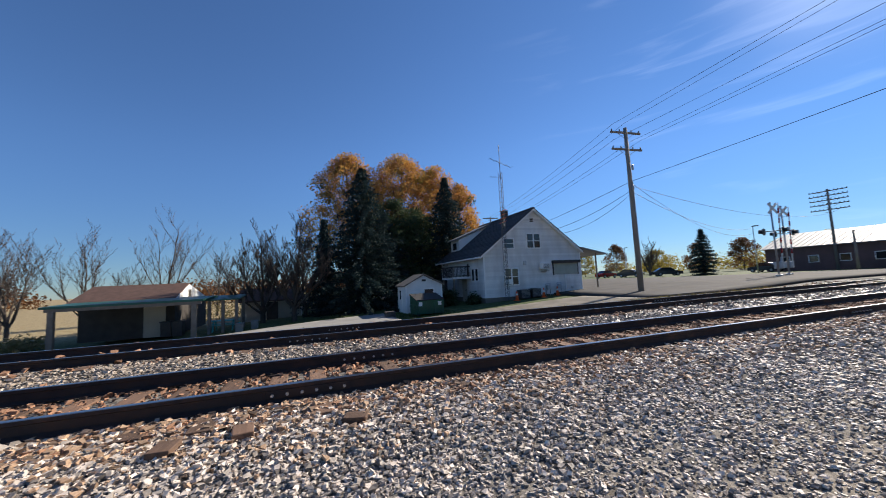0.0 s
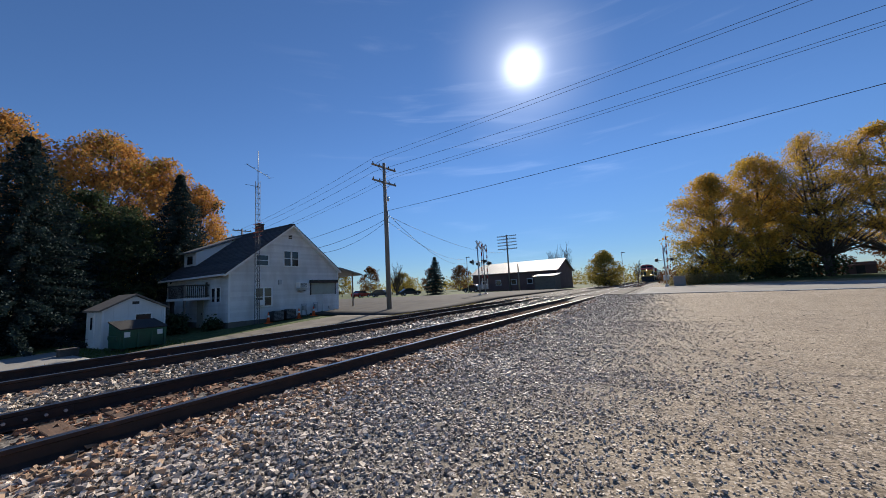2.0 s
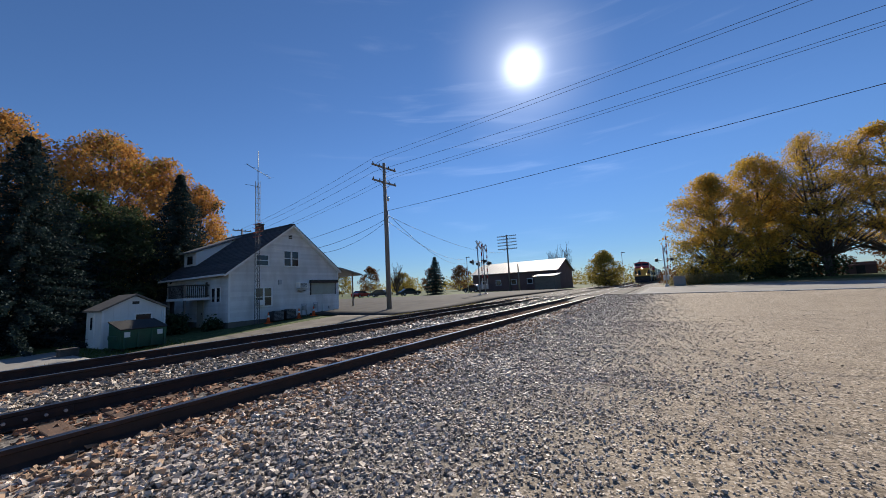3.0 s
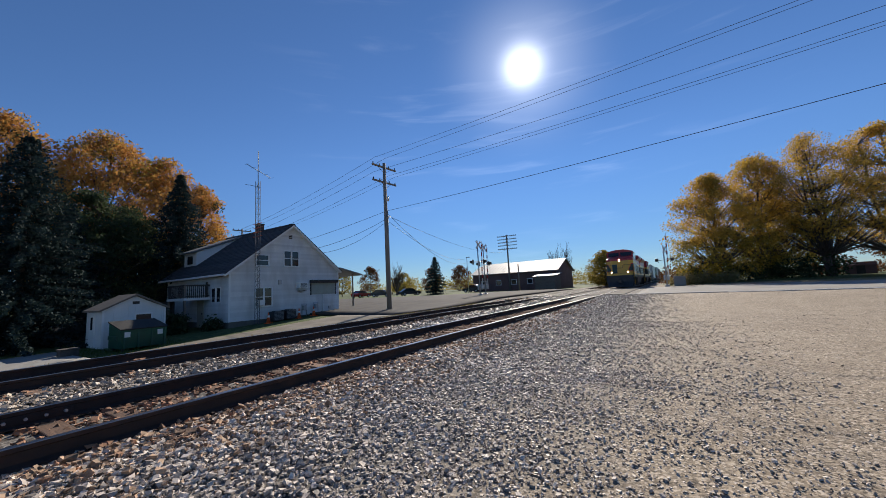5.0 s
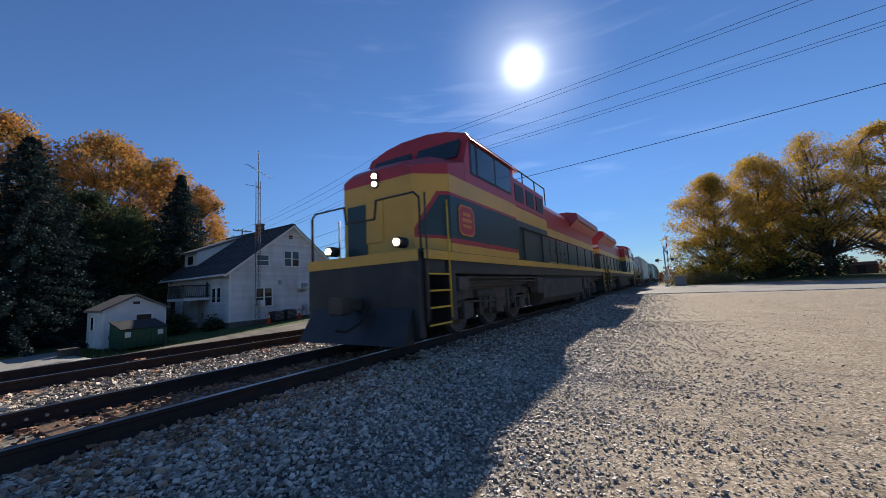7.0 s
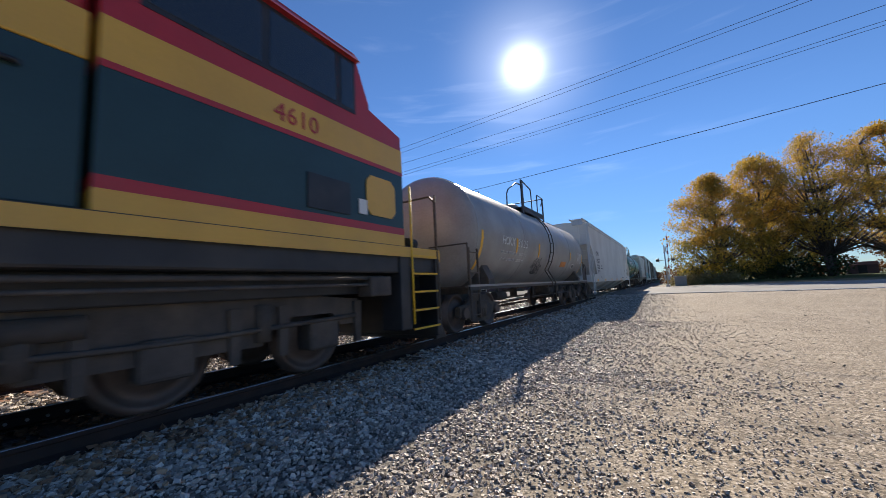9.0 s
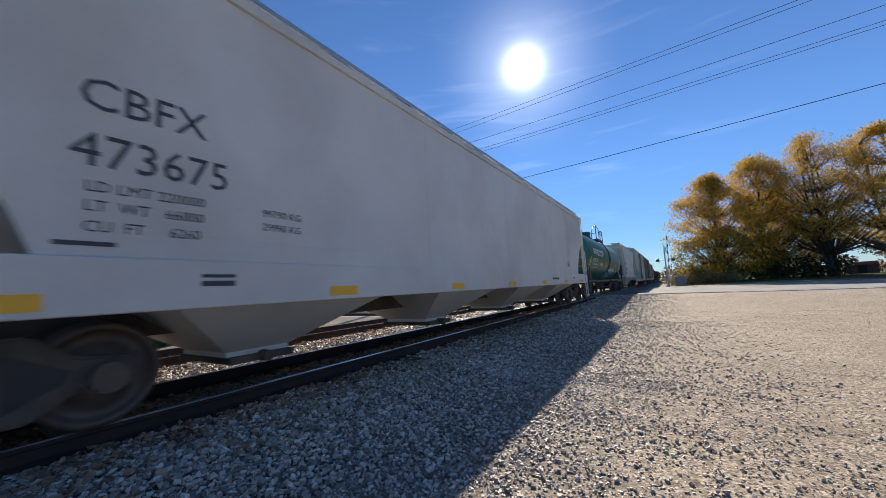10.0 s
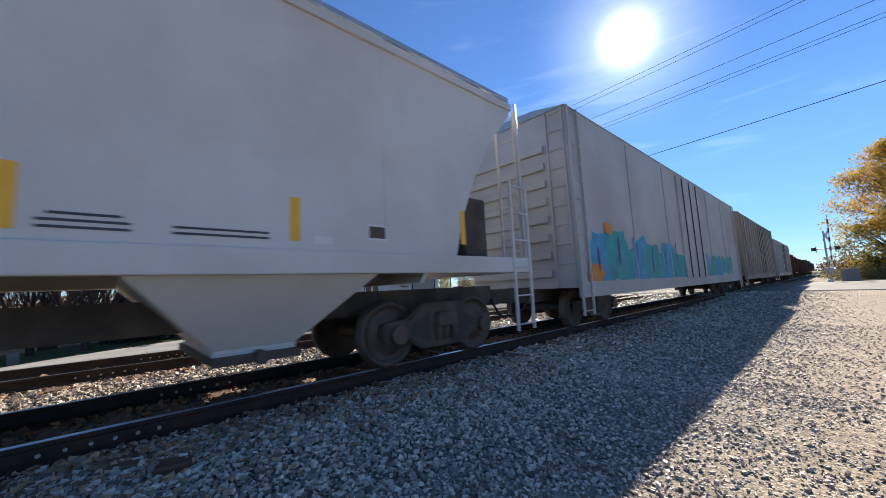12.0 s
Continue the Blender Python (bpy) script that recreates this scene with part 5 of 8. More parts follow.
def hopper_car(s, length, material, label, top=4.3, sill=1.0, pockets=3, cut=2.3, scoop=1.75, sill_h=0.44, inset=0.62, bogie=2.05, narrow=None):
    """Covered hopper; y from its leading coupler. Slope sheets show at the open ends."""
    car = rolling("covered_hopper", label, "hopper car", s, "freight cars")
    a, b = inset, length - inset
    w = 1.57
    h0 = sill + sill_h - 0.02
    # curved side sheets with the scooped cut-outs at both ends
    for sx in (1, -1):
        prof = [(a + cut, h0), (a + cut * 0.92, h0 + scoop * 0.2), (a + cut * 0.72, h0 + scoop * 0.49), (a + cut * 0.45, h0 + scoop * 0.77), (a + 0.25, h0 + scoop), (a + 0.22, top),
                (b - 0.22, top), (b - 0.25, h0 + scoop), (b - cut * 0.45, h0 + scoop * 0.77), (b - cut * 0.72, h0 + scoop * 0.49), (b - cut * 0.92, h0 + scoop * 0.2), (b - cut, h0)]
        bm = bmesh.new()
        prism(bm, prof, "x", sx * w - 0.02, sx * w + 0.02)
        part("side_sheet", bm, material, car)
        bm = bmesh.new()
        box(bm, sx * (w + 0.01) - 0.05, sx * (w + 0.01) + 0.05, a, b, sill, sill + sill_h, bevel=0.015)
        part("side_sill", bm, material, car)
        bm = bmesh.new()
        box(bm, sx * w - 0.05, sx * w + 0.06, a + 0.2, b - 0.2, top - 0.1, top + 0.02, bevel=0.01)
        part("top_chord", bm, material, car)
    # slope sheets and end walls
    for e, d in ((a, 1), (b, -1)):
        bm = bmesh.new()
        prism(bm, [(e + d * 0.3, h0 + scoop), (e + d * 0.24, top), (e + d * 0.3, top), (e + d * 0.36, h0 + scoop)], "x", -w + 0.03, w - 0.03)
        prism(bm, [(e + d * 0.3, h0 + scoop + 0.05), (e + d * 0.36, h0 + scoop + 0.05), (e + d * (cut + 0.66), h0 - 0.35), (e + d * (cut + 0.6), h0 - 0.35)], "x", -w + 0.03, w - 0.03)
        part("slope_sheet", bm, material, car)
        for sx in (w - 0.06, -w + 0.0):
            bm = bmesh.new(); box(bm, sx, sx + 0.06, e + d * 0.02 - 0.05, e + d * 0.02 + 0.05, sill, h0 + 2.1)
            part("end_post", bm, material, car)
        for k in (-0.5, 0.5):
            bm = bmesh.new()
            prism(bm, [(e + d * 0.15, h0), (e + d * 0.25, h0), (e + d * 0.4, h0 + 1.7), (e + d * 0.3, h0 + 1.7)], "x", k - 0.04, k + 0.04)
            part("end_brace", bm, material, car)
        bm = bmesh.new(); box(bm, -w, w, e - 0.12, e + 0.12, sill + 0.02, sill + sill_h - 0.04, bevel=0.01)
        part("end_sill", bm, material, car)
        ladder("end_ladder", car, w - 0.5, e - d * 0.02, sill + 0.3, top, 0.42, "x", material)
        yy = e if d > 0 else e - 0.45
        ladder("side_ladder", car, w + 0.06, yy + 0.0, 0.32, sill + 1.6, 0.45, "y", material)
        bm = bmesh.new()
        pipe(bm, [(w + 0.02, e + d * 0.04, sill), (w + 0.02, e + d * 0.04, top + 0.1)], 0.022)
        part("corner_grab", bm, material, car)
    # roof: low arch, hatch trough, running boards
    bm = bmesh.new()
    n = 10
    arch = [(-w - 0.03 + 2 * (w + 0.03) * k / n, top + 0.24 * math.sin(math.pi * k / n) ** 0.8) for k in range(n + 1)]
    prism(bm, arch + [(w, top - 0.05), (-w, top - 0.05)], "y", a + 0.22, b - 0.22)
    part("roof", bm, material, car)
    if scoop:
        for x0 in (-1.35, 0.62):
            bm = bmesh.new()
            for k in range(int((b - a - 0.1) / 0.12)):
                yy = a + 0.05 + k * 0.12
                box(bm, x0 + 0.05, x0 + 0.69, yy, yy + 0.035, top + 0.32, top + 0.345)
            box(bm, x0, x0 + 0.05, a - 0.1, b + 0.1, top + 0.29, top + 0.36)
            box(bm, x0 + 0.69, x0 + 0.74, a - 0.1, b + 0.1, top + 0.29, top + 0.36)
            rb = part("running_board", bm, M_GALV, car)
            for k in range(int((b - a) / 1.6) + 1):
                bm = bmesh.new(); box(bm, x0 + 0.1, x0 + 0.7, a + 0.1 + k * 1.6, a + 0.16 + k * 1.6, top + 0.0, top + 0.3)
                part("bracket", bm, M_GALV, rb)
    for k in range(int((b - a - 1) / 1.5)):
        bm = bmesh.new(); box(bm, -0.42, 0.42, a + 0.9 + k * 1.5, a + 2.2 + k * 1.5, top + 0.22, top + 0.33, bevel=0.03)
        part("hatch_cover", bm, material, car)
    # hopper pockets with outlet gates
    inner0, inner1 = a + cut + 0.1, b - cut - 0.1
    pw = (inner1 - inner0) / pockets
    for k in range(pockets):
        c = inner0 + pw * (k + 0.5)
        top_y, low_y, low_x, shift, low_z = pw * 0.31, 0.42, 0.55, 0.0, 0.42
        if narrow:
            side = 1 if k else -1
            c, top_y, low_y, low_x, shift, low_z = length / 2 + side * narrow, 1.16, 0.40, 1.0, -0.04 * side, 0.55
        bm = bmesh.new()
        vs = []
        for z, hx, hy in ((h0, w - 0.04, top_y), (sill, w - 0.04, top_y), (low_z, low_x, low_y), (low_z - 0.1, low_x, low_y)):
            vs.append([bm.verts.new((x * hx, c + y * hy + (shift if z < 0.6 else 0.0), z)) for x, y in ((-1, -1), (1, -1), (1, 1), (-1, 1))])
        for A, B in zip(vs[:-1], vs[1:]):
            for i in range(4):
                bm.faces.new((A[i], A[(i + 1) % 4], B[(i + 1) % 4], B[i]))
        bm.faces.new(vs[-1]); bm.faces.new(list(reversed(vs[0])))
        bmesh.ops.recalc_face_normals(bm, faces=bm.faces[:])
        pk = part("hopper_pocket", bm, material, car, "sloping discharge hopper")
        bm = bmesh.new()
        c += shift
        box(bm, -low_x - 0.12, low_x + 0.12, c - 0.43, c + 0.43, low_z - 0.14, low_z - 0.06)
        cyl(bm, (low_x + 0.05, c, low_z - 0.09), (low_x + 0.24, c, low_z - 0.09), 0.07, seg=10)
        part("outlet_gate", bm, M_TRUCK, pk)
    bm = bmesh.new(); box(bm, -0.33, 0.33, 0.5, length - 0.5, 0.72, 1.08)
    part("centre_sill", bm, M_TRUCK, car)
    freight_truck(car, bogie)
    freight_truck(car, length - bogie)
    # added dark box under each slope sheet, blocks the sky showing through the end
    if narrow:
        for e, d in ((a, 1), (b, -1)):
            one_box("end_gap_filler", car, M_TRUCK, -1.3, 1.3, min(e + d * 0.7, e + d * 1.25), max(e + d * 0.7, e + d * 1.25), h0 - 0.05, h0 + 1.05, bevel=0.05)
    # brake gear on the leading end
    bm = bmesh.new()
    cyl(bm, (-0.6, a + 0.1, h0 + 0.6), (-0.6, a - 0.02, h0 + 0.6), 0.26, seg=16)
    part("brake_wheel", bm, M_TRUCK, car)
    bm = bmesh.new()
    cyl(bm, (0.2, a + 0.25, h0 + 0.15), (0.2, a + 0.9, h0 + 0.15), 0.2, seg=12)
    part("brake_cylinder", bm, M_TRUCK, car)
    coupler(car, 0.04, False)
    coupler(car, length - 0.04, True)
    return car


def box_car(s, length, material, label, top=4.55, sill=0.95, doors=True, ribs=True):
    car = rolling("box_car", label, "boxcar", s, "freight cars")
    a, b, w = 0.75, length - 0.75, 1.53
    one_box("body", car, material, -w, w, a, b, sill, top)
    bm = bmesh.new()
    prism(bm, [(-w - 0.03, top), (w + 0.03, top), (w * 0.5, top + 0.16), (0, top + 0.2), (-w * 0.5, top + 0.16)], "y", a - 0.05, b + 0.05)
    part("roof", bm, M_GALV, car)
    for sx in (1, -1):
        one_box("side_sill", car, material, sx * w - 0.03, sx * w + 0.03, a, b, sill - 0.22, sill + 0.12)
        if ribs:
            n = int((b - a) / 1.0)
            for k in range(n + 1):
                y = a + (b - a) * k / n
                if abs(y - length / 2) > 1.7:
                    one_box("side_post", car, material, sx * w - 0.02, sx * w + 0.05, y - 0.05, y + 0.05, sill, top - 0.05)
        if doors:
            d = one_box("door", car, material, sx * w - 0.02, sx * w + 0.075, length / 2 - 1.55, length / 2 + 1.55, sill + 0.06, top - 0.15, bevel=0.02)
            for dy in (-1.0, 0.0, 1.0):
                bm = bmesh.new()
                cyl(bm, (sx * (w + 0.1), length / 2 + dy, sill + 0.1), (sx * (w + 0.1), length / 2 + dy, top - 0.2), 0.02, seg=6)
                part("locking_rod", bm, M_TRUCK, d)
    for e, d in ((a, 1), (b, -1)):
        ladder("side_ladder", car, w + 0.04, e if d > 0 else e - 0.45, 0.35, top, 0.45, "y", material)
        ladder("end_ladder", car, w - 0.5, e - d * 0.03, sill, top, 0.42, "x", material)
        for k in range(8):
            bm = bmesh.new(); box(bm, -w + 0.1, w - 0.6, e - d * 0.05 - 0.03, e - d * 0.05 + 0.03, sill + 0.25 + k * 0.42, sill + 0.42 + k * 0.42, bevel=0.02)
            part("end_corrugation", bm, material, car)
    bm = bmesh.new(); box(bm, -0.35, 0.35, 0.5, length - 0.5, 0.65, 1.0)
    part("centre_sill", bm, M_TRUCK, car)
    freight_truck(car, 2.6)
    freight_truck(car, length - 2.6)
    coupler(car, 0.04, False)
    coupler(car, length - 0.04, True)
    return car


def gondola_car(s, length=16.0):
    car = rolling("gondola_car", "dark rusty open gondola far back in the train", "gondola", s, "freight cars")
    a, b = 0.7, length - 0.7
    for sx in (1.5, -1.54):
        side = one_box("side", car, M_RUSTCAR, sx, sx + 0.04, a, b, 1.0, 3.1)
        for k in range(13):
            y = a + (b - a) * k / 12
            one_box("stake", side, M_RUSTCAR, sx - 0.05, sx + 0.1, y - 0.06, y + 0.06, 0.95, 3.1)
    for y in (a, b):
        one_box("end", car, M_RUSTCAR, -1.5, 1.5, y - 0.03, y + 0.03, 1.0, 3.1)
    one_box("floor", car, M_RUSTCAR, -1.5, 1.5, a, b, 0.95, 1.05)
    bm = bmesh.new()
    rng = random.Random(int(s))
    for k in range(60):
        x, y, z = rng.uniform(-1.2, 1.2), rng.uniform(a + 0.3, b - 0.3), 2.6 + rng.uniform(0, 0.9)
        r = rng.uniform(0.2, 0.5)
        box(bm, x - r, x + r, y - r, y + r, 1.2, z, bevel=0.05)
    part("load", bm, M_RUSTCAR, car, "heaped dark scrap load")
    freight_truck(car, 2.2)
    freight_truck(car, length - 2.2)
    coupler(car, 0.04, False)
    coupler(car, length - 0.04, True)


locomotive(-1.22, 23.0, False, True)
locomotive(21.8, 23.9, True, False)

tank1 = tank_car(45.75, 14.1, 1.50, 2.48, M_TANKBLACK, "faded black tank car with white lettering and spray-painted tags", deck=1.52, ahead=0.95, dome=0.12)
hopper1 = hopper_car(59.95, 21.9, M_HOPPER, "long pale grey covered hopper with dark reporting marks and yellow reflectors", cut=1.75, pockets=4)
tank2 = tank_car(81.95, 17.0, 1.56, 2.68, M_TANKGREEN, "dark green tank car with white lettering and blue graffiti", deck=2.2)
hopper2 = hopper_car(99.2, 13.9, M_HOPPER2, "short light grey covered hopper with black reporting marks", top=4.3, sill=1.28, pockets=2, cut=1.75, scoop=2.6, sill_h=0.25, inset=0.95, bogie=2.5, narrow=1.8)
reefer = box_car(113.4, 21.0, M_REEFER, "weathered white refrigerator car with teal graffiti along its side", top=5.08, ribs=False)
box2 = box_car(134.6, 19.0, M_TANBOX, "weathered tan boxcar with rusty ladders", top=5.0)
box3 = box_car(153.8, 18.0, M_REEFER, "weathered pale boxcar far back in the train", top=4.4)
for k in range(5):
    gondola_car(172.2 + 16.2 * k)


def motions():
    for car, s in CARS:
        walk(car, [(t, pose(NEAR_TRACK, FRONT_Y + s - SPEED * t, RAIL_Z)) for t in (0.0, 3.0, 6.0, 9.0, 12.0)])
# ---- things beyond the tracks ----
def gz0(x, y):
    return float(ground_z(x, y))


def window(name, host, y0, y1, z0, z1, x, mullion=True, sash=True):
    """A framed window on a wall that faces +x."""
    bm = bmesh.new()
    t = 0.09
    box(bm, x - 0.02, x + 0.035, y0 - t, y0, z0 - t, z1 + t)
    box(bm, x - 0.02, x + 0.035, y1, y1 + t, z0 - t, z1 + t)
    box(bm, x - 0.02, x + 0.033, y0, y1, z1, z1 + t)
    box(bm, x - 0.02, x + 0.06, y0, y1, z0 - t, z0)
    if mullion:
        m = (y0 + y1) / 2
        box(bm, x - 0.02, x + 0.03, m - 0.06, m + 0.06, z0, z1)
    w = part(name, bm, M_TRIM, host)
    panes = [(y0, (y0 + y1) / 2 - 0.06), ((y0 + y1) / 2 + 0.06, y1)] if mullion else [(y0, y1)]
    for a, b in panes:
        bm = bmesh.new(); box(bm, x - 0.02, x + 0.004, a, b, z0, z1); part("pane", bm, M_GLASS, w)
        if sash:
            bm = bmesh.new(); box(bm, x, x + 0.022, a, b, (z0 + z1) / 2 - 0.025, (z0 + z1) / 2 + 0.025); part("sash_bar", bm, M_TRIM, w)
    return w


def build_house():
    X0, X1, YL, YR, YP = -24.5, -33.6, 12.55, 21.75, 17.15
    ZE, ZP, ZB = 3.42, 6.9, -0.05
    h = thing("house", "white clapboard house with a dark shingle roof and a brick chimney", "house")
    # walls: a solid gabled core behind lapped boards
    bm = bmesh.new()
    prism(bm, [(YL, ZB), (YR, ZB), (YR, ZE), (YP, ZP - 0.12), (YL, ZE)], "x", X1, X0 - 0.02)
    part("wall", bm, M_SIDING, h)
    bm = bmesh.new()
    prism(bm, [(YL + 0.05, -1.2), (YR - 0.05, -1.2), (YR - 0.05, ZB), (YL + 0.05, ZB)], "x", X1 + 0.05, X0 - 0.06)
    part("foundation", bm, M_CONCRETE, h)
    course, z, mesh_n = 0.15, ZB, 0
    while z < ZP - 0.25:
        a, b = YL, YR
        if z + course > ZE:
            k = (z + course - ZE) / (ZP - ZE)
            a, b = YL + (YP - YL) * k, YR - (YR - YP) * k
        bm = bmesh.new()
        prism(bm, [(X0 - 0.022, z), (X0 + 0.034, z), (X0 + 0.004, z + course), (X0 - 0.022, z + course)], "y", a, b)
        part("siding_board", bm, M_CLAPBOARD, h)
        if z + course <= ZE:
            bm = bmesh.new()
            prism(bm, [(YL + 0.0, z), (YL - 0.034, z), (YL - 0.004, z + course), (YL + 0.0, z + course)], "x", X1, X0 - 0.03)
            part("siding_board", bm, M_CLAPBOARD, h)
        z += course
    for y in (YL - 0.03, YR - 0.09):
        one_box("corner_board", h, M_TRIM, X0 - 0.02, X0 + 0.035, y, y + 0.12, ZB, ZE)
    # roof planes with shingle courses
    sl = (ZP - ZE) / (YP - YL)
    for sgn, ye in ((-1, YL - 0.45), (1, YR + 0.05)):
        zs = ZP - abs(YP - ye) * sl
        rf = one_box("roof", h, M_SHINGLE, X1 - 0.3, X0 + 0.38, min(YP, YP + sgn * 0.12), max(YP, YP + sgn * 0.12), ZP - 0.12, ZP + 0.1)
        n = 26
        for k in range(n):
            y0, z0 = ye + (YP - ye) * k / n, zs + (ZP - zs) * k / n
            y1, z1 = ye + (YP - ye) * (k + 1) / n, zs + (ZP - zs) * (k + 1) / n
            bm = bmesh.new()
            prism(bm, [(y0, z0), (y0, z0 + 0.07), (y1, z1 + 0.045), (y1, z1)], "x", X1 - 0.35, X0 + 0.42)
            part("shingle_course", bm, M_SHINGLE, rf)
        bm = bmesh.new()
        prism(bm, [(ye, zs - 0.16), (ye, zs + 0.02), (YP, ZP + 0.02), (YP, ZP - 0.16)], "x", X0 + 0.36, X0 + 0.40)
        prism(bm, [(ye, zs - 0.12), (ye, zs - 0.02), (YP, ZP - 0.02), (YP, ZP - 0.12)], "x", X0 + 0.0, X0 + 0.36)
        part("bargeboard", bm, M_TRIM, h)
    one_box("gutter", h, M_TRIM, X1 - 0.3, X0 + 0.4, YL - 0.56, YL - 0.44, ZE - 0.44, ZE - 0.32, bevel=0.02)
    # lean-to porch roof on the street side
    bm = bmesh.new()
    prism(bm, [(YR - 0.1, 3.62), (YR - 0.1, 3.72), (24.3, 3.16), (24.3, 3.04)], "x", X0 - 4.5, X0 + 0.42)
    pr = part("porch_roof", bm, M_GREYBOX, h)
    for xx in (X0 - 0.1, X0 - 4.2):
        bm = bmesh.new(); box(bm, xx - 0.05, xx + 0.05, 23.5, 23.6, gz0(xx, 23.5) - 0.05, 3.2)
        part("porch_post", bm, M_GREYWOOD, pr)
    # shed dormer
    bm = bmesh.new()
    prism(bm, [(13.5, 4.0), (13.5, 5.25), (16.9, 6.65), (16.9, 6.2)], "x", -33.2, -31.2)
    dm = part("dormer", bm, M_SIDING, h)
    bm = bmesh.new()
    prism(bm, [(13.2, 5.2), (13.2, 5.32), (17.1, 6.92), (17.1, 6.78)], "x", -33.4, -31.05)
    part("dormer_roof", bm, M_GREYBOX, dm)
    for xx in (-32.6,):
        bm = bmesh.new(); box(bm, xx, xx + 0.8, 13.46, 13.52, 4.35, 5.0)
        part("dormer_window", bm, M_GLASS, dm)
    # chimney
    bm = bmesh.new()
    box(bm, -28.9, -28.4, 16.9, 17.35, 6.2, 7.5)
    box(bm, -28.93, -28.37, 16.87, 17.38, 7.5, 7.6)
    part("chimney", bm, M_BRICK, h)
    # windows on the gable wall
    window("window", h, 14.35, 15.5, 0.88, 2.1, X0 + 0.045)
    window("window", h, 14.4, 15.25, 3.75, 4.45, X0 + 0.045, mullion=False)
    window("window", h, 16.55, 17.75, 3.75, 4.85, X0 + 0.045)
    one_box("gable_vent", h, M_DARKWOOD, X0 + 0.0, X0 + 0.03, 16.95, 17.25, 5.85, 6.15)
    # boarded opening with a dark awning box
    sb = one_box("sign_panel", h, M_SIGNPANEL, X0 + 0.0, X0 + 0.06, 18.95, 21.35, 1.5, 2.42)
    one_box("awning_box", sb, M_DARKWOOD, X0 + 0.0, X0 + 0.3, 18.8, 21.55, 2.42, 2.66, bevel=0.02)
    one_box("panel_frame", sb, M_DARKWOOD, X0 + 0.0, X0 + 0.05, 18.84, 18.95, 1.45, 2.42)
    one_box("panel_frame", sb, M_DARKWOOD, X0 + 0.0, X0 + 0.05, 21.35, 21.46, 1.45, 2.42)
    one_box("downpipe", h, M_TRIM, X0 + 0.03, X0 + 0.1, 20.0, 20.07, 0.0, 1.5)
    one_box("meter_box", h, M_GALV, X0 + 0.0, X0 + 0.14, 16.05, 16.3, 2.35, 2.7, bevel=0.02)
    for y in (20.6, 16.9):
        one_box("wall_vent", h, M_GALV, X0 + 0.0, X0 + 0.12, y, y + 0.22, 0.3, 0.5, bevel=0.02)
    ac = one_box("window_air_conditioner", h, M_TRIM, X0 - 0.05, X0 + 0.42, 17.6, 18.35, 2.0, 2.5, bevel=0.03)
    for k in range(5):
        one_box("grille_slat", ac, M_DARKWOOD, X0 + 0.42, X0 + 0.43, 17.68, 18.27, 2.08 + k * 0.07, 2.11 + k * 0.07)
    one_box("bracket", ac, M_DARKWOOD, X0, X0 + 0.35, 17.7, 18.25, 1.8, 1.84)
    ac2 = one_box("window_air_conditioner", h, M_TRIM, X0 - 0.05, X0 + 0.35, 14.4, 14.85, 0.9, 1.3, bevel=0.03)
    # windows on the side wall, and the balcony with its dark railing
    for xx in (-26.62, -25.95):
        bm = bmesh.new(); box(bm, xx, xx + 0.5, YL - 0.05, YL + 0.02, 1.25, 2.3)
        w = part("window", bm, M_TRIM, h)
        bm = bmesh.new(); box(bm, xx + 0.06, xx + 0.44, YL - 0.056, YL - 0.03, 1.32, 2.23); part("pane", bm, M_GLASS, w)
    deck = one_box("balcony", h, M_TRIM, -29.4, -26.9, 10.94, YL - 0.03, 1.5, 1.66)
    for xx in (-29.3, -26.98):
        one_box("balcony_post", deck, M_GREYWOOD, xx - 0.06, xx + 0.06, 10.98, 11.1, -0.6, 2.5)
    one_box("balcony_post", deck, M_DARKWOOD, -27.02, -26.92, 12.3, 12.4, 1.66, 2.7)
    one_box("balcony_rail", deck, M_DARKWOOD, -29.4, -26.9, 10.96, 11.04, 2.44, 2.54)
    one_box("balcony_rail", deck, M_DARKWOOD, -27.0, -26.9, 11.05, YL - 0.05, 2.44, 2.54)
    one_box("balcony_rail", deck, M_DARKWOOD, -27.0, -26.9, 11.05, YL - 0.05, 1.74, 1.8)
    for k in range(15):
        xx = -29.3 + k * 0.16
        one_box("baluster", deck, M_DARKWOOD, xx, xx + 0.04, 10.98, 11.02, 1.66, 2.46)
    for k in range(11):
        yy = 11.16 + k * 0.12
        one_box("baluster", deck, M_DARKWOOD, -26.97, -26.93, yy, yy + 0.04, 1.66, 2.46)
    # door below it, and a lattice of planks at the dark end
    d = one_box("door", h, M_TANWALL, -28.6, -27.7, YL - 0.06, YL + 0.02, -0.42, 1.45)
    one_box("door_handle", d, M_DARKWOOD, -27.86, -27.8, YL - 0.1, YL - 0.05, 0.45, 0.6)
    for k in range(8):
        xx = -31.2 + k * 0.29
        one_box("skirt_board", deck, M_DARKWOOD, xx, xx + 0.25, 11.2, 11.24, -0.6, 1.48)


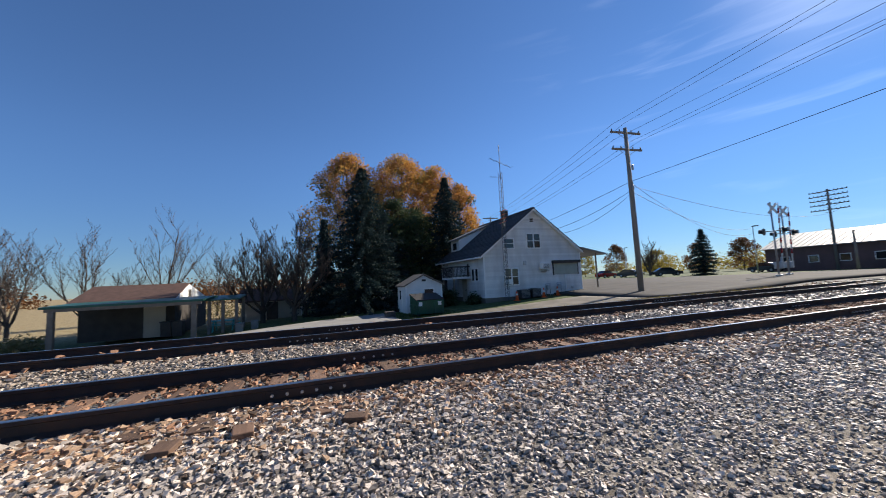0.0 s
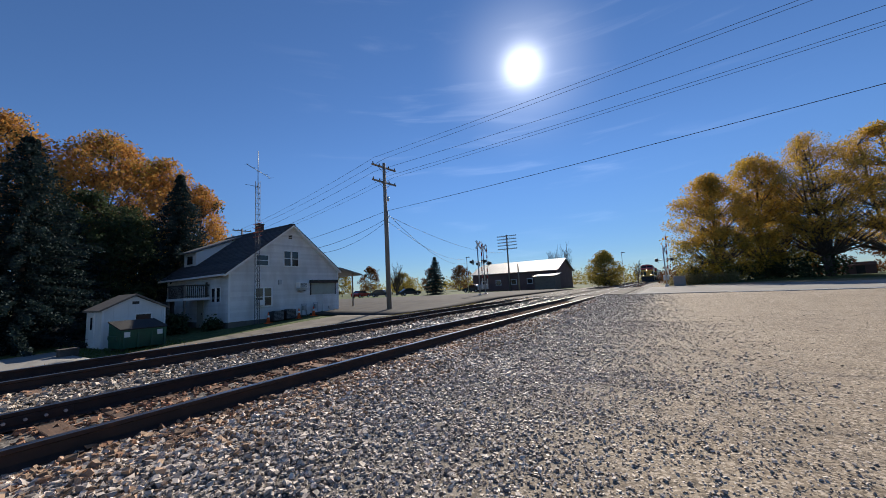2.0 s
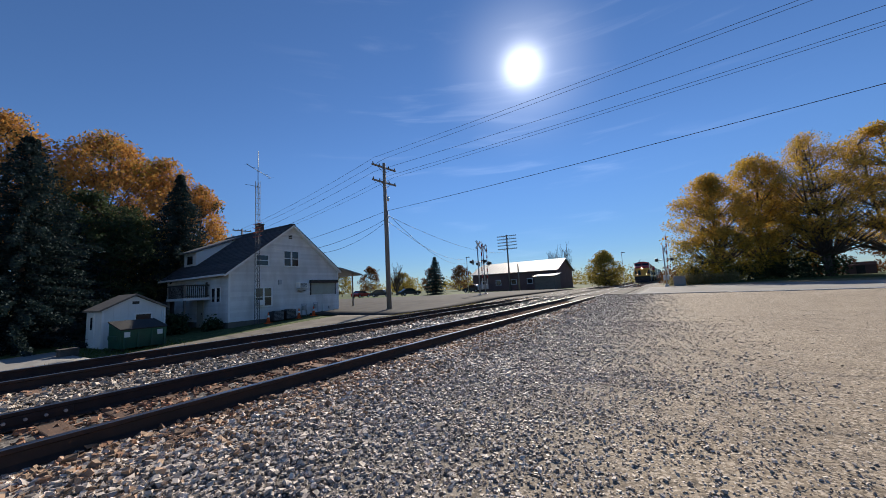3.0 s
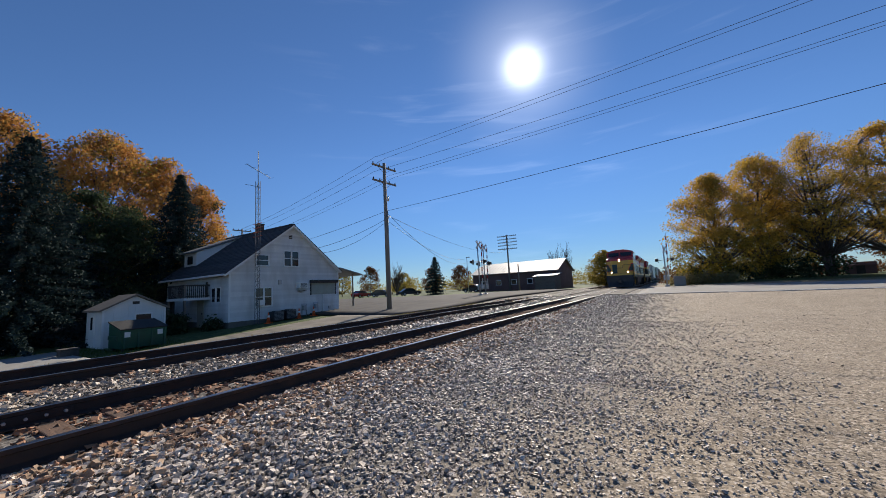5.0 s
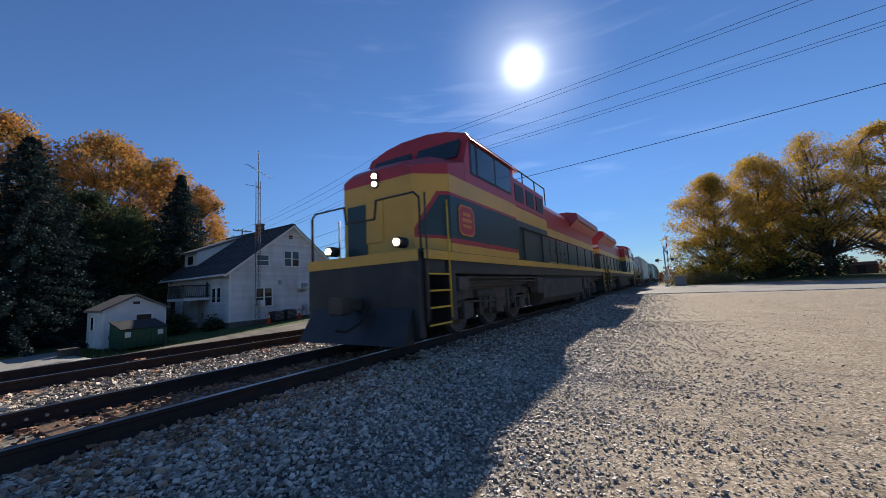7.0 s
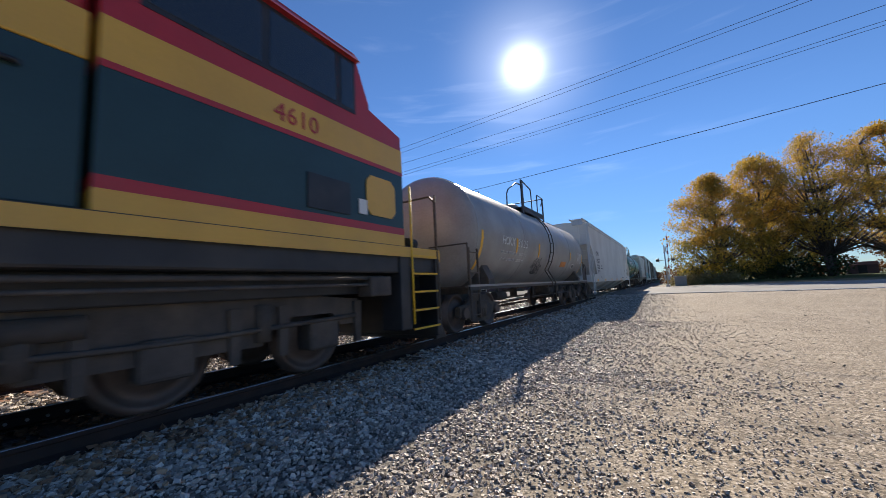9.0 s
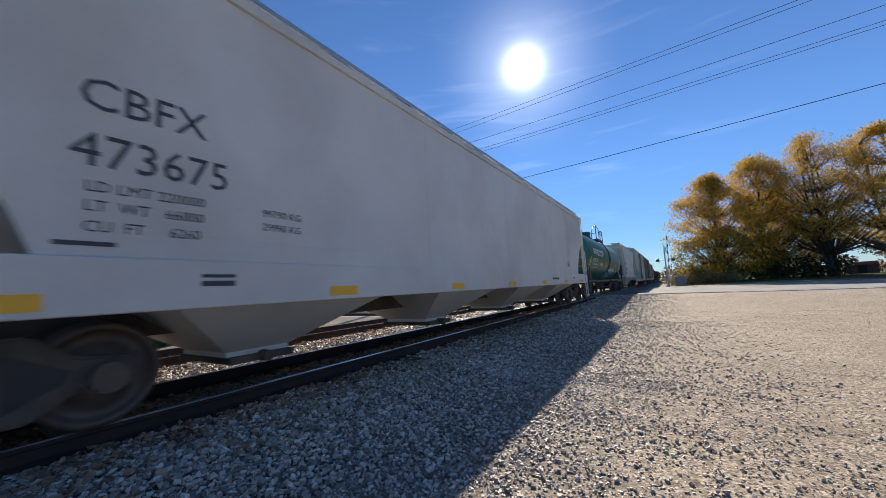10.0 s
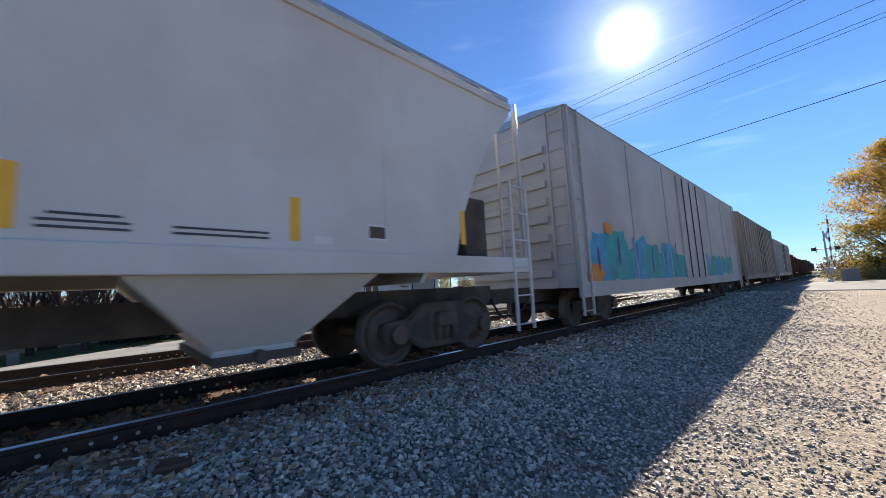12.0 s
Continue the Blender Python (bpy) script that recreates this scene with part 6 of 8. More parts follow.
def build_shed():
    t = thing("garden_shed", "small white gabled shed with a weathered roof", "shed")
    x0, x1, y0, y1, zb, ze, zp = -24.7, -27.1, 6.42, 9.15, -0.78, 1.2, 1.92
    ym = (y0 + y1) / 2
    bm = bmesh.new(); prism(bm, [(y0, zb), (y1, zb), (y1, ze), (ym, zp - 0.05), (y0, ze)], "x", x1, x0)
    part("wall", bm, M_SIDING, t)
    for k in range(9):
        yy = y0 + 0.15 + k * 0.3
        top = ze + (zp - ze) * (1 - abs(yy - ym) / (ym - y0)) - 0.12
        one_box("batten", t, M_SIDING, x0, x0 + 0.012, yy, yy + 0.03, zb, top)
    for s, ye in ((1, y0 - 0.15), (-1, y1 + 0.15)):
        bm = bmesh.new()
        zs = ze - 0.08
        prism(bm, [(ye, zs), (ye, zs + 0.09), (ym, zp + 0.09), (ym, zp)], "x", x1 - 0.15, x0 + 0.16)
        part("roof", bm, M_GREYWOOD, t)
    for y in (y0 - 0.01, y1 - 0.08):
        one_box("corner_board", t, M_TRIM, x0 - 0.01, x0 + 0.03, y, y + 0.09, zb, ze)
    w = one_box("window", t, M_TRIM, x0, x0 + 0.035, ym - 0.05, ym + 0.75, 0.25, 0.95)
    one_box("pane", w, M_GLASS, x0 + 0.02, x0 + 0.04, ym + 0.02, ym + 0.68, 0.32, 0.88)
    one_box("vent", t, M_DARKWOOD, x0, x0 + 0.02, ym - 0.15, ym + 0.15, 1.45, 1.6)
    d = one_box("door", t, M_TRIM, -26.5, -25.7, y0 - 0.04, y0 + 0.0, zb + 0.05, 1.05)
    one_box("door_window", d, M_GLASS, -26.25, -25.95, y0 - 0.05, y0 - 0.03, 0.2, 0.85)
    # dumpster in front
    b = thing("dumpster", "dark green steel dumpster with a sloped lid", "dumpster", at=(0, 0, 0))
    X, Y0, Y1 = -22.6, 6.35, 8.15
    z = gz0(X, 7.2)
    bm = bmesh.new(); prism(bm, [(X + 0.75, z + 0.1), (X + 0.85, z + 0.95), (X - 0.75, z + 1.28), (X - 0.75, z + 0.1)], "y", Y0, Y1)
    body = part("body", bm, M_GREENBIN, b)
    bm = bmesh.new(); prism(bm, [(X + 0.9, z + 0.95), (X + 0.9, z + 1.0), (X - 0.8, z + 1.36), (X - 0.8, z + 1.3)], "y", Y0 - 0.04, Y1 + 0.04)
    part("lid", bm, M_RUBBER, b, "black plastic lid")
    for k in range(4):
        y = Y0 + 0.1 + k * 0.53
        one_box("rib", body, M_GREENBIN, X + 0.76, X + 0.86, y, y + 0.07, z + 0.12, z + 0.92)
    for y in (Y0 - 0.1, Y1):
        one_box("lifting_pocket", b, M_GREENBIN, X - 0.5, X + 0.5, y, y + 0.1, z + 0.5, z + 0.68)
    for xx in (X - 0.6, X + 0.6):
        for y in (Y0 + 0.1, Y1 - 0.2):
            one_box("skid", b, M_BLACK, xx - 0.08, xx + 0.08, y, y + 0.12, z - 0.02, z + 0.12)
    for y in (Y0 + 0.12, Y1 - 0.4):
        one_box("label_panel", b, M_WHITE, X + 0.835, X + 0.87, y, y + 0.22, z + 0.62, z + 0.86)


def build_antenna():
    t = thing("antenna_tower", "tall galvanised lattice antenna mast with television aerials", "antenna", at=(-24.0, 14.2, gz0(-24.0, 14.2)))
    H, r = 10.0, 0.17
    legs = [(r * math.cos(2 * math.pi * k / 3 + 0.4), r * math.sin(2 * math.pi * k / 3 + 0.4)) for k in range(3)]
    for a in legs:
        bm = bmesh.new(); cyl(bm, (a[0], a[1], -0.1), (a[0], a[1], H), 0.018, seg=6); part("leg", bm, M_DARKSTEEL, t)
    bm = bmesh.new()
    for k in range(25):
        z = 0.2 + k * 0.39
        for i in range(3):
            a, b = legs[i], legs[(i + 1) % 3]
            cyl(bm, (a[0], a[1], z), (b[0], b[1], z), 0.009, seg=5)
            cyl(bm, (a[0], a[1], z), (b[0], b[1], z + 0.39), 0.008, seg=5)
    part("lattice", bm, M_DARKSTEEL, t)
    bm = bmesh.new(); cyl(bm, (0, 0, H - 0.6), (0, 0, 12.25), 0.025, seg=8); m = part("mast", bm, M_DARKSTEEL, t)
    bm = bmesh.new()
    cyl(bm, (0.3, -1.0, 10.95), (-0.3, 1.15, 10.6), 0.018, seg=6)
    for k in range(5):
        f = k / 4
        c = Vector((0.3 - 0.6 * f, -1.0 + 2.15 * f, 10.95 - 0.35 * f))
        n = Vector((0.95, 0.27, 0)) * (0.16 + 0.1 * f)
        cyl(bm, c - n, c + n, 0.008, seg=5)
    part("aerial", bm, M_DARKSTEEL, m)
    bm = bmesh.new()
    cyl(bm, (0, -0.9, 9.6), (0, 0.1, 9.65), 0.012, seg=6)
    for k in range(5):
        cyl(bm, (-0.12, -0.85 + k * 0.2, 9.62), (0.12, -0.85 + k * 0.2, 9.62), 0.007, seg=5)
    part("aerial", bm, M_DARKSTEEL, m)
    # red warning coil near the roof line
    bm = bmesh.new()
    for k in range(4):
        cyl(bm, (-0.2, -0.2, 6.0 + 0.3 * k), (0.2, 0.2, 6.15 + 0.3 * k), 0.02, seg=6)
    part("red_tape", bm, M_CONE, t)


def utility_pole(name, x, y, h, arms, label, r=0.17, lean=(0, 0), arm_dir=(0.08, 1.0), arm_len=2.5, pins=4):
    t = thing(name, label, "utility pole", "utility poles", (x, y, gz0(x, y)))
    bm = bmesh.new(); cyl(bm, (0, 0, -0.3), (lean[0], lean[1], h), r, r * 0.62, 14); part("pole", bm, M_POLE, t)
    d = Vector((arm_dir[0], arm_dir[1], 0)).normalized()
    for z in arms:
        bm = bmesh.new()
        c = Vector((lean[0] * z / h, lean[1] * z / h, z))
        n = Vector((-d.y, d.x, 0)) * 0.05
        p = [c - d * arm_len / 2 - n, c - d * arm_len / 2 + n, c + d * arm_len / 2 + n, c + d * arm_len / 2 - n]
        prism(bm, [(q.x, q.y) for q in p], "z", z - 0.06, z + 0.06)
        arm = part("crossarm", bm, M_POLE, t)
        for k in ((-0.46, -0.2, 0.2, 0.46) if pins == 4 else [-0.48 + 0.96 * i / (pins - 1) for i in range(pins)]):
            bm = bmesh.new()
            q = c + d * arm_len * k
            cyl(bm, q + Vector((0, 0, 0.06)), q + Vector((0, 0, 0.22)), 0.05, 0.035, 8)
            part("insulator", bm, M_DARKWOOD, arm)
        for sg in (1, -1):
            bm = bmesh.new(); cyl(bm, c + d * sg * arm_len * 0.3, c - Vector((0, 0, 0.5)), 0.015, seg=5); part("brace", bm, M_POLE, arm)
    return t


def cable(name, a, b, sag, r=0.0095, label="black overhead cable strung between the poles"):
    a, b = Vector(a), Vector(b)
    n = 14
    pts = []
    for k in range(n + 1):
        f = k / n
        p = a.lerp(b, f)
        p.z -= 4 * sag * f * (1 - f)
        pts.append(p)
    V, F, k = [], [], 5
    for p in pts:
        side = Vector((b.y - a.y, a.x - b.x, 0)).normalized()
        for i in range(k):
            w = 2 * math.pi * i / k
            V.append(tuple(p + side * r * math.cos(w) + Vector((0, 0, r * math.sin(w)))))
    for j in range(n):
        for i in range(k):
            F.append((j * k + i, j * k + (i + 1) % k, (j + 1) * k + (i + 1) % k, (j + 1) * k + i))
    tagged(raw(name, V, F, M_WIRE, smooth=True), label, "cable", "overhead cables")


def build_poles():
    px, py = -17.97, 20.86
    t = utility_pole("utility_pole", px, py, 11.45, (11.1, 9.9), "tall weathered wooden utility pole with two crossarms beside the lot", 0.19, (-0.05, -0.02))
    bm = bmesh.new()
    cyl(bm, (0.2, 0.05, 8.4), (0.2, 0.05, 8.75), 0.07, seg=10); cyl(bm, (0.24, -0.1, 7.0), (0.24, -0.1, 7.3), 0.06, seg=8)
    part("pole_hardware", bm, M_GALV, t)
    bm = bmesh.new(); cyl(bm, (0.17, 0.04, 0.0), (0.13, 0.03, 7.6), 0.03, seg=8); part("conduit", bm, M_GALV, t)
    utility_pole("utility_pole", 34.0, 15.6, 11.6, (11.2, 10.2), "wooden utility pole standing past the gravel lot", 0.19)
    utility_pole("utility_pole", -50.0, 27.3, 10.9, (10.6, 9.7), "distant wooden utility pole behind the house", 0.17)
    w = 34.0
    for dz, z0, off, sag in ((0.0, 11.8, 0.0, 0.1), (0, 11.6, -1.1, 0.3), (0, 10.55, 1.1, 0.25), (0, 10.5, 0.4, 0.35), (0, 10.5, -1.1, 0.5)):
        cable("cable", (px + off * 0.08, py + off, z0), (w, 15.9 + off, z0 + 0.1), sag)
        cable("cable", (px + off * 0.08, py + off, z0), (-50, 27.3 + off, z0 - 1.0), 0.4, 0.011)
    cable("cable", (px, py, 7.6), (w, 13.4, 7.9), 0.35, 0.014)
    cable("cable", (px, py, 7.6), (-50, 27.3, 7.2), 0.4, 0.016)
    cable("cable", (px, py, 7.0), (-24.6, 19.6, 5.3), 0.25, 0.016)
    cable("cable", (px, py, 6.8), (-24.6, 19.9, 4.9), 0.5, 0.014)
    cable("cable", (px, py, 6.9), (-33, 61.6, 7.0), 1.2, 0.016)
    cable("cable", (px, py, 7.5), (-33, 61.6, 6.2), 1.6, 0.016)
    # old telegraph pole with four crossarms, by the crossing
    utility_pole("telegraph_pole", -27.9, 70.2, 11.6, (11.3, 10.65, 10.0, 9.35, 8.6), "old telegraph pole with five crossarms beyond the crossing", 0.2, arm_dir=(1.0, 0.05), arm_len=4.1, pins=10)
    utility_pole("utility_pole", -23.6, 64.0, 5.0, (), "short wooden pole beside the barn", 0.16)
    for x, y, h in ((-33.0, 61.6, 6.9), (-62, 68, 6.5), (-8.2, 86, 7.0), (-12.4, 95, 8.0)):
        t = thing("street_lamp", "slim grey street lamp with a short arm", "street lamp", "street lamps", (x, y, gz0(x, y)))
        bm = bmesh.new(); cyl(bm, (0, 0, 0), (0, 0, h), 0.08, 0.05, 8); part("pole", bm, M_GALV, t)
        bm = bmesh.new(); box(bm, -0.1, 0.7, -0.1, 0.1, h - 0.05, h + 0.08); part("lamp_head", bm, M_BLACK, t)
    cable("cable", (-27.9, 70.2, 8.4), (px, py, 7.3), 1.2, 0.014)


def crossing_signal(x, y, face, label, gate=True, h=4.6, drop=1.75):
    """Flashing-light crossing signal with crossbuck; face is the way (in degrees) its lamps look."""
    t = thing("crossing_signal", label, "crossing signal", "crossing signals", (x, y, gz0(x, y)), face)
    bm = bmesh.new()
    cyl(bm, (0, 0, 0), (0, 0, h), 0.075, 0.065, 12)
    box(bm, -0.22, 0.22, -0.22, 0.22, 0, 0.25, bevel=0.03)
    mast = part("mast", bm, M_GALV, t)
    bm = bmesh.new(); cyl(bm, (-0.8, -0.02, h - drop), (0.8, -0.02, h - drop), 0.04, seg=8); arm = part("lamp_arm", bm, M_GALV, t)
    for s in (-0.62, 0.62):
        for f in (-1, 1):
            bm = bmesh.new()
            y = f * 0.12
            cyl(bm, (s, y, h - drop), (s + math.copysign(0.04, s), y, h - drop), 0.3, seg=20)
            cyl(bm, (s + math.copysign(0.04, s), y, h - drop), (s + math.copysign(0.34, s), y, h - drop + 0.03), 0.17, 0.16, 16)
            lm = part("lamp_hood", bm, M_BLACK, arm)
    for a in (45, -45):
        bm = bmesh.new()
        d = Vector((0.42 * math.cos(radians(a)), 0.907 * math.cos(radians(a)), math.sin(radians(a))))
        n = Vector((-0.42 * math.sin(radians(a)), -0.907 * math.sin(radians(a)), math.cos(radians(a)))) * 0.11
        c = Vector((0.1 if a > 0 else 0.13, 0, h - 0.55))
        p = [c - d * 0.62 - n, c + d * 0.62 - n, c + d * 0.62 + n, c - d * 0.62 + n]
        A = [bm.verts.new(q) for q in p]
        B = [bm.verts.new(q + Vector((0.018, -0.008, 0))) for q in p]
        bm.faces.new(A); bm.faces.new(list(reversed(B)))
        for i in range(4):
            bm.faces.new((A[i], B[i], B[(i + 1) % 4], A[(i + 1) % 4]))
        bmesh.ops.recalc_face_normals(bm, faces=bm.faces[:])
        part("crossbuck_blade", bm, M_SIGWHITE, t, "white crossbuck blade")
    if gate:
        bm = bmesh.new(); box(bm, -0.3, 0.3, 0.1, 0.5, 0.75, 1.35, bevel=0.04); part("gate_mechanism", bm, M_GALV, t)
        bm = bmesh.new(); cyl(bm, (0.25, 0.3, 1.0), (0.42, 0.35, 6.4), 0.06, 0.035, 8); g = part("gate_arm", bm, M_SIGWHITE, t, "raised white gate arm")
        for k in range(5):
            bm = bmesh.new()
            f0, f1 = 0.2 + k * 0.16, 0.28 + k * 0.16
            a, b = Vector((0.25, 0.3, 1.0)), Vector((0.42, 0.35, 6.4))
            cyl(bm, a.lerp(b, f0), a.lerp(b, f1), 0.064, seg=8); part("red_band", bm, M_REDLENS, g)
    return t


def build_crossing():
    crossing_signal(-18.6, 37.5, 12, "railway crossing signal with crossbuck and raised gate", h=6.5, drop=2.5)
    crossing_signal(-19.9, 41.7, 10, "railway crossing signal mast with paired lamps", h=6.6, drop=2.6)
    crossing_signal(-0.3, 50.0, 0, "railway crossing signal with twin lamps across the road", gate=True, h=4.9)
    # relay cabinet behind the far signal
    t = thing("relay_cabinet", "grey steel relay cabinet beside the crossing", "cabinet", at=(1.0, 51.6, gz0(1.0, 51.6)))
    bm = bmesh.new(); box(bm, -0.6, 0.6, -0.5, 0.5, 0, 1.1, bevel=0.04); part("body", bm, M_GREYBOX, t)
    bm = bmesh.new(); box(bm, -0.7, 0.7, -0.6, 0.6, 1.1, 1.18, bevel=0.02); part("roof", bm, M_GREYBOX, t)


def build_barn():
    t = thing("barn", "long dark red barn with a bright metal roof", "barn")
    x0, x1, y0, y1 = -36.5, -18.4, 70.5, 84.0
    zb, ze = 0.2, 4.0
    # ridge along x; the low gable end faces the tracks
    bm = bmesh.new(); prism(bm, [(y0, zb), (y1, zb), (y1, ze), ((y0 + y1) / 2, 6.2), (y0, ze)], "x", x0, x1)
    part("wall", bm, M_BARNRED, t)
    for s, ye in ((1, y0 - 0.5), (-1, y1 + 0.5)):
        bm = bmesh.new()
        ym = (y0 + y1) / 2
        prism(bm, [(ye, ze - 0.15), (ye, ze - 0.02), (ym, 6.5), (ym, 6.35)], "x", x0 - 0.5, x1 + 0.5)
        r = part("roof", bm, M_METALROOF, t)
        for k in range(23):
            xx = x0 + k * 0.8
            bm = bmesh.new(); prism(bm, [(ye, ze - 0.02), (ye, ze + 0.03), (ym, 6.55), (ym, 6.5)], "x", xx, xx + 0.05); part("roof_seam", bm, M_METALROOF, r)
    for k in range(5):
        xx = -34.5 + k * 3.4
        w = one_box("window", t, M_TRIM, xx, xx + 1.2, y0 - 0.05, y0 + 0.02, 1.5, 2.6)
        one_box("pane", w, M_GLASS, xx + 0.1, xx + 1.1, y0 - 0.07, y0 - 0.03, 1.6, 2.5)
    h = thing("loading_shed", "small grey lean-to shed beside the barn", "shed")
    bm = bmesh.new(); prism(bm, [(66.2, 0.2), (70.2, 0.2), (70.2, 3.2), (66.2, 2.7)], "x", -21.4, -17.6); part("wall", bm, M_GREYWOOD, h)
    bm = bmesh.new(); prism(bm, [(65.9, 2.72), (65.9, 2.84), (70.3, 3.36), (70.3, 3.24)], "x", -21.7, -17.3); part("roof", bm, M_METALROOF, h)


def build_carport():
    t = thing("carport", "low timber carport with brown shingles and a green metal edge", "carport")
    zg = -1.38
    # enclosed back part with gabled brown roof (ridge along y)
    bm = bmesh.new(); prism(bm, [(-37.6, zg), (-29.6, zg), (-29.6, 1.0), (-37.6, 1.0)], "y", -13.6, -8.5); part("wall", bm, M_DARKWOOD, t)
    bm = bmesh.new(); box(bm, -29.6, -29.5, -10.2, -9.0, zg, 0.85); part("tan_panel", bm, M_TANWALL, t)
    bm = bmesh.new(); prism(bm, [(-38.0, 1.0), (-29.2, 1.0), (-32.6, 2.2)], "y", -14.2, -8.5); part("roof", bm, M_BROWNROOF, t)
    bm = bmesh.new(); prism(bm, [(-37.7, 1.02), (-29.4, 1.02), (-32.6, 2.1)], "y", -8.5, -8.46); g = part("gable", bm, M_TRIM, t)
    bm = bmesh.new(); box(bm, -33.0, -32.4, -8.46, -8.43, 1.15, 1.7); part("gable_window", bm, M_DARKWOOD, g)
    # lean-to roof on posts, towards the tracks
    bm = bmesh.new(); prism(bm, [(-30.2, 1.06), (-30.2, 1.17), (-26.3, 1.03), (-26.3, 0.90)], "y", -13.8, -6.1); part("lean_to_roof", bm, M_GREENTRIM, t)
    bm = bmesh.new(); box(bm, -26.5, -26.36, -13.6, -6.2, 0.72, 0.90); part("beam", bm, M_GREYWOOD, t)
    for y in (-13.3, -6.6):
        bm = bmesh.new(); box(bm, -26.56, -26.32, y - 0.14, y + 0.14, zg - 0.1, 0.74, bevel=0.02); part("post", bm, M_GREYWOOD, t)
    bm = bmesh.new(); prism(bm, [(-31.5, 1.06), (-31.5, 1.14), (-28.0, 0.92), (-28.0, 0.84)], "y", -7.2, -4.4); part("side_canopy", bm, M_GREENTRIM, t)
    for x, y in ((-28.3, -6.2), (-28.3, -5.4), (-28.3, -4.6), (-31.2, -4.6)):
        bm = bmesh.new(); box(bm, x - 0.09, x + 0.09, y - 0.09, y + 0.09, zg - 0.2, 0.95); part("post", bm, M_GREYWOOD, t)
    # things under it
    tb = thing("picnic_table", "teal painted picnic table under the canopy", "table", at=(-29.8, -5.6, gz0(-29.8, -5.6)))
    bm = bmesh.new(); box(bm, -0.4, 0.4, -0.9, 0.9, 0.7, 0.75); part("tabletop", bm, M_TEAL, tb)
    for x in (-0.65, 0.65):
        bm = bmesh.new(); box(bm, x - 0.13, x + 0.13, -0.9, 0.9, 0.42, 0.46); part("bench", bm, M_TEAL, tb)
    for y in (-0.6, 0.6):
        bm = bmesh.new(); prism(bm, [(-0.7, 0.0), (-0.6, 0.0), (-0.2, 0.7), (-0.3, 0.7)], "y", y - 0.04, y + 0.04); prism(bm, [(0.7, 0.0), (0.6, 0.0), (0.2, 0.7), (0.3, 0.7)], "y", y - 0.04, y + 0.04)
        part("leg", bm, M_TEAL, tb)
    for x, y, m, lab in ((-28.6, -8.0, M_BLACK, "dark wheeled refuse bin in the carport"), (-28.8, -8.7, M_BLACK, "dark wheeled refuse bin in the carport")):
        b = thing("refuse_bin", lab, "bin", "refuse bins", (x, y, zg))
        bm = bmesh.new(); prism(bm, [(-0.25, 0.06), (0.22, 0.06), (0.3, 0.95), (-0.3, 0.95)], "y", -0.28, 0.28); part("body", bm, m, b)
        bm = bmesh.new(); box(bm, -0.34, 0.34, -0.31, 0.31, 0.95, 1.03, bevel=0.02); part("lid", bm, m, b)
    for x, y in ((-27.6, -4.3), (-28.4, -3.5)):
        c = thing("storage_crate", "grey plastic storage crate beside the carport", "crate", "crates", (x, y, gz0(x, y)))
        bm = bmesh.new(); prism(bm, [(-0.2, 0.0), (0.2, 0.0), (0.25, 0.5), (-0.25, 0.5)], "y", -0.2, 0.2); part("body", bm, M_GREYBOX, c)
        bm = bmesh.new(); box(bm, -0.28, 0.28, -0.23, 0.23, 0.5, 0.55, bevel=0.01); part("lid", bm, M_GREYBOX, c)
    # small white outbuilding among the trees
    o = thing("outbuilding", "small tan outbuilding with a white gable among the trees", "shed")
    bm = bmesh.new(); prism(bm, [(-38.6, -1.6), (-35.4, -1.6), (-35.4, 0.55), (-37.0, 1.35), (-38.6, 0.55)], "y", -5.4, -0.6); part("wall", bm, M_TANWALL, o)
    for xe in (-35.05, -38.95):
        bm = bmesh.new(); prism(bm, [(xe, 0.36), (xe, 0.46), (-37.0, 1.5), (-37.0, 1.4)], "y", -5.7, -0.3); part("roof", bm, M_BROWNROOF, o)
    bm = bmesh.new(); prism(bm, [(-38.6, -1.6), (-35.4, -1.6), (-35.4, 0.5), (-37.0, 1.3), (-38.6, 0.5)], "y", -0.6, -0.56); part("gable", bm, M_TRIM, o, "white painted gable end")
    one_box("door", o, M_DARKWOOD, -35.42, -35.36, -3.4, -2.5, -1.5, 0.3, bevel=0.01)
    # fence of grey boards behind the yard
    f = thing("board_fence", "grey weathered board fence behind the yard", "fence")
    for k in range(46):
        y = -3.8 + k * 0.2
        z = gz0(-39.5, y)
        bm = bmesh.new(); box(bm, -42.0, -41.96, y, y + 0.17, z, z + 1.8 + 0.04 * math.sin(k * 2.1)); part("board", bm, M_GREYWOOD, f)
    for k in range(6):
        y = -3.8 + k * 1.8
        bm = bmesh.new(); box(bm, -42.12, -42.0, y, y + 0.1, -1.5, 0.6); part("post", bm, M_GREYWOOD, f)


def traffic_cone(x, y, s=1.0):
    t = thing("traffic_cone", "orange traffic cone with a pale band", "traffic cone", "traffic cones", (x, y, gz0(x, y)))
    bm = bmesh.new(); box(bm, -0.19 * s, 0.19 * s, -0.19 * s, 0.19 * s, 0, 0.04); part("base", bm, M_CONE, t)
    bm = bmesh.new(); cyl(bm, (0, 0, 0.04), (0, 0, 0.74 * s), 0.14 * s, 0.03 * s, 14); part("cone", bm, M_CONE, t)
    bm = bmesh.new(); cyl(bm, (0, 0, 0.4 * s), (0, 0, 0.54 * s), 0.088 * s, 0.068 * s, 14); part("band", bm, M_WHITE, t)


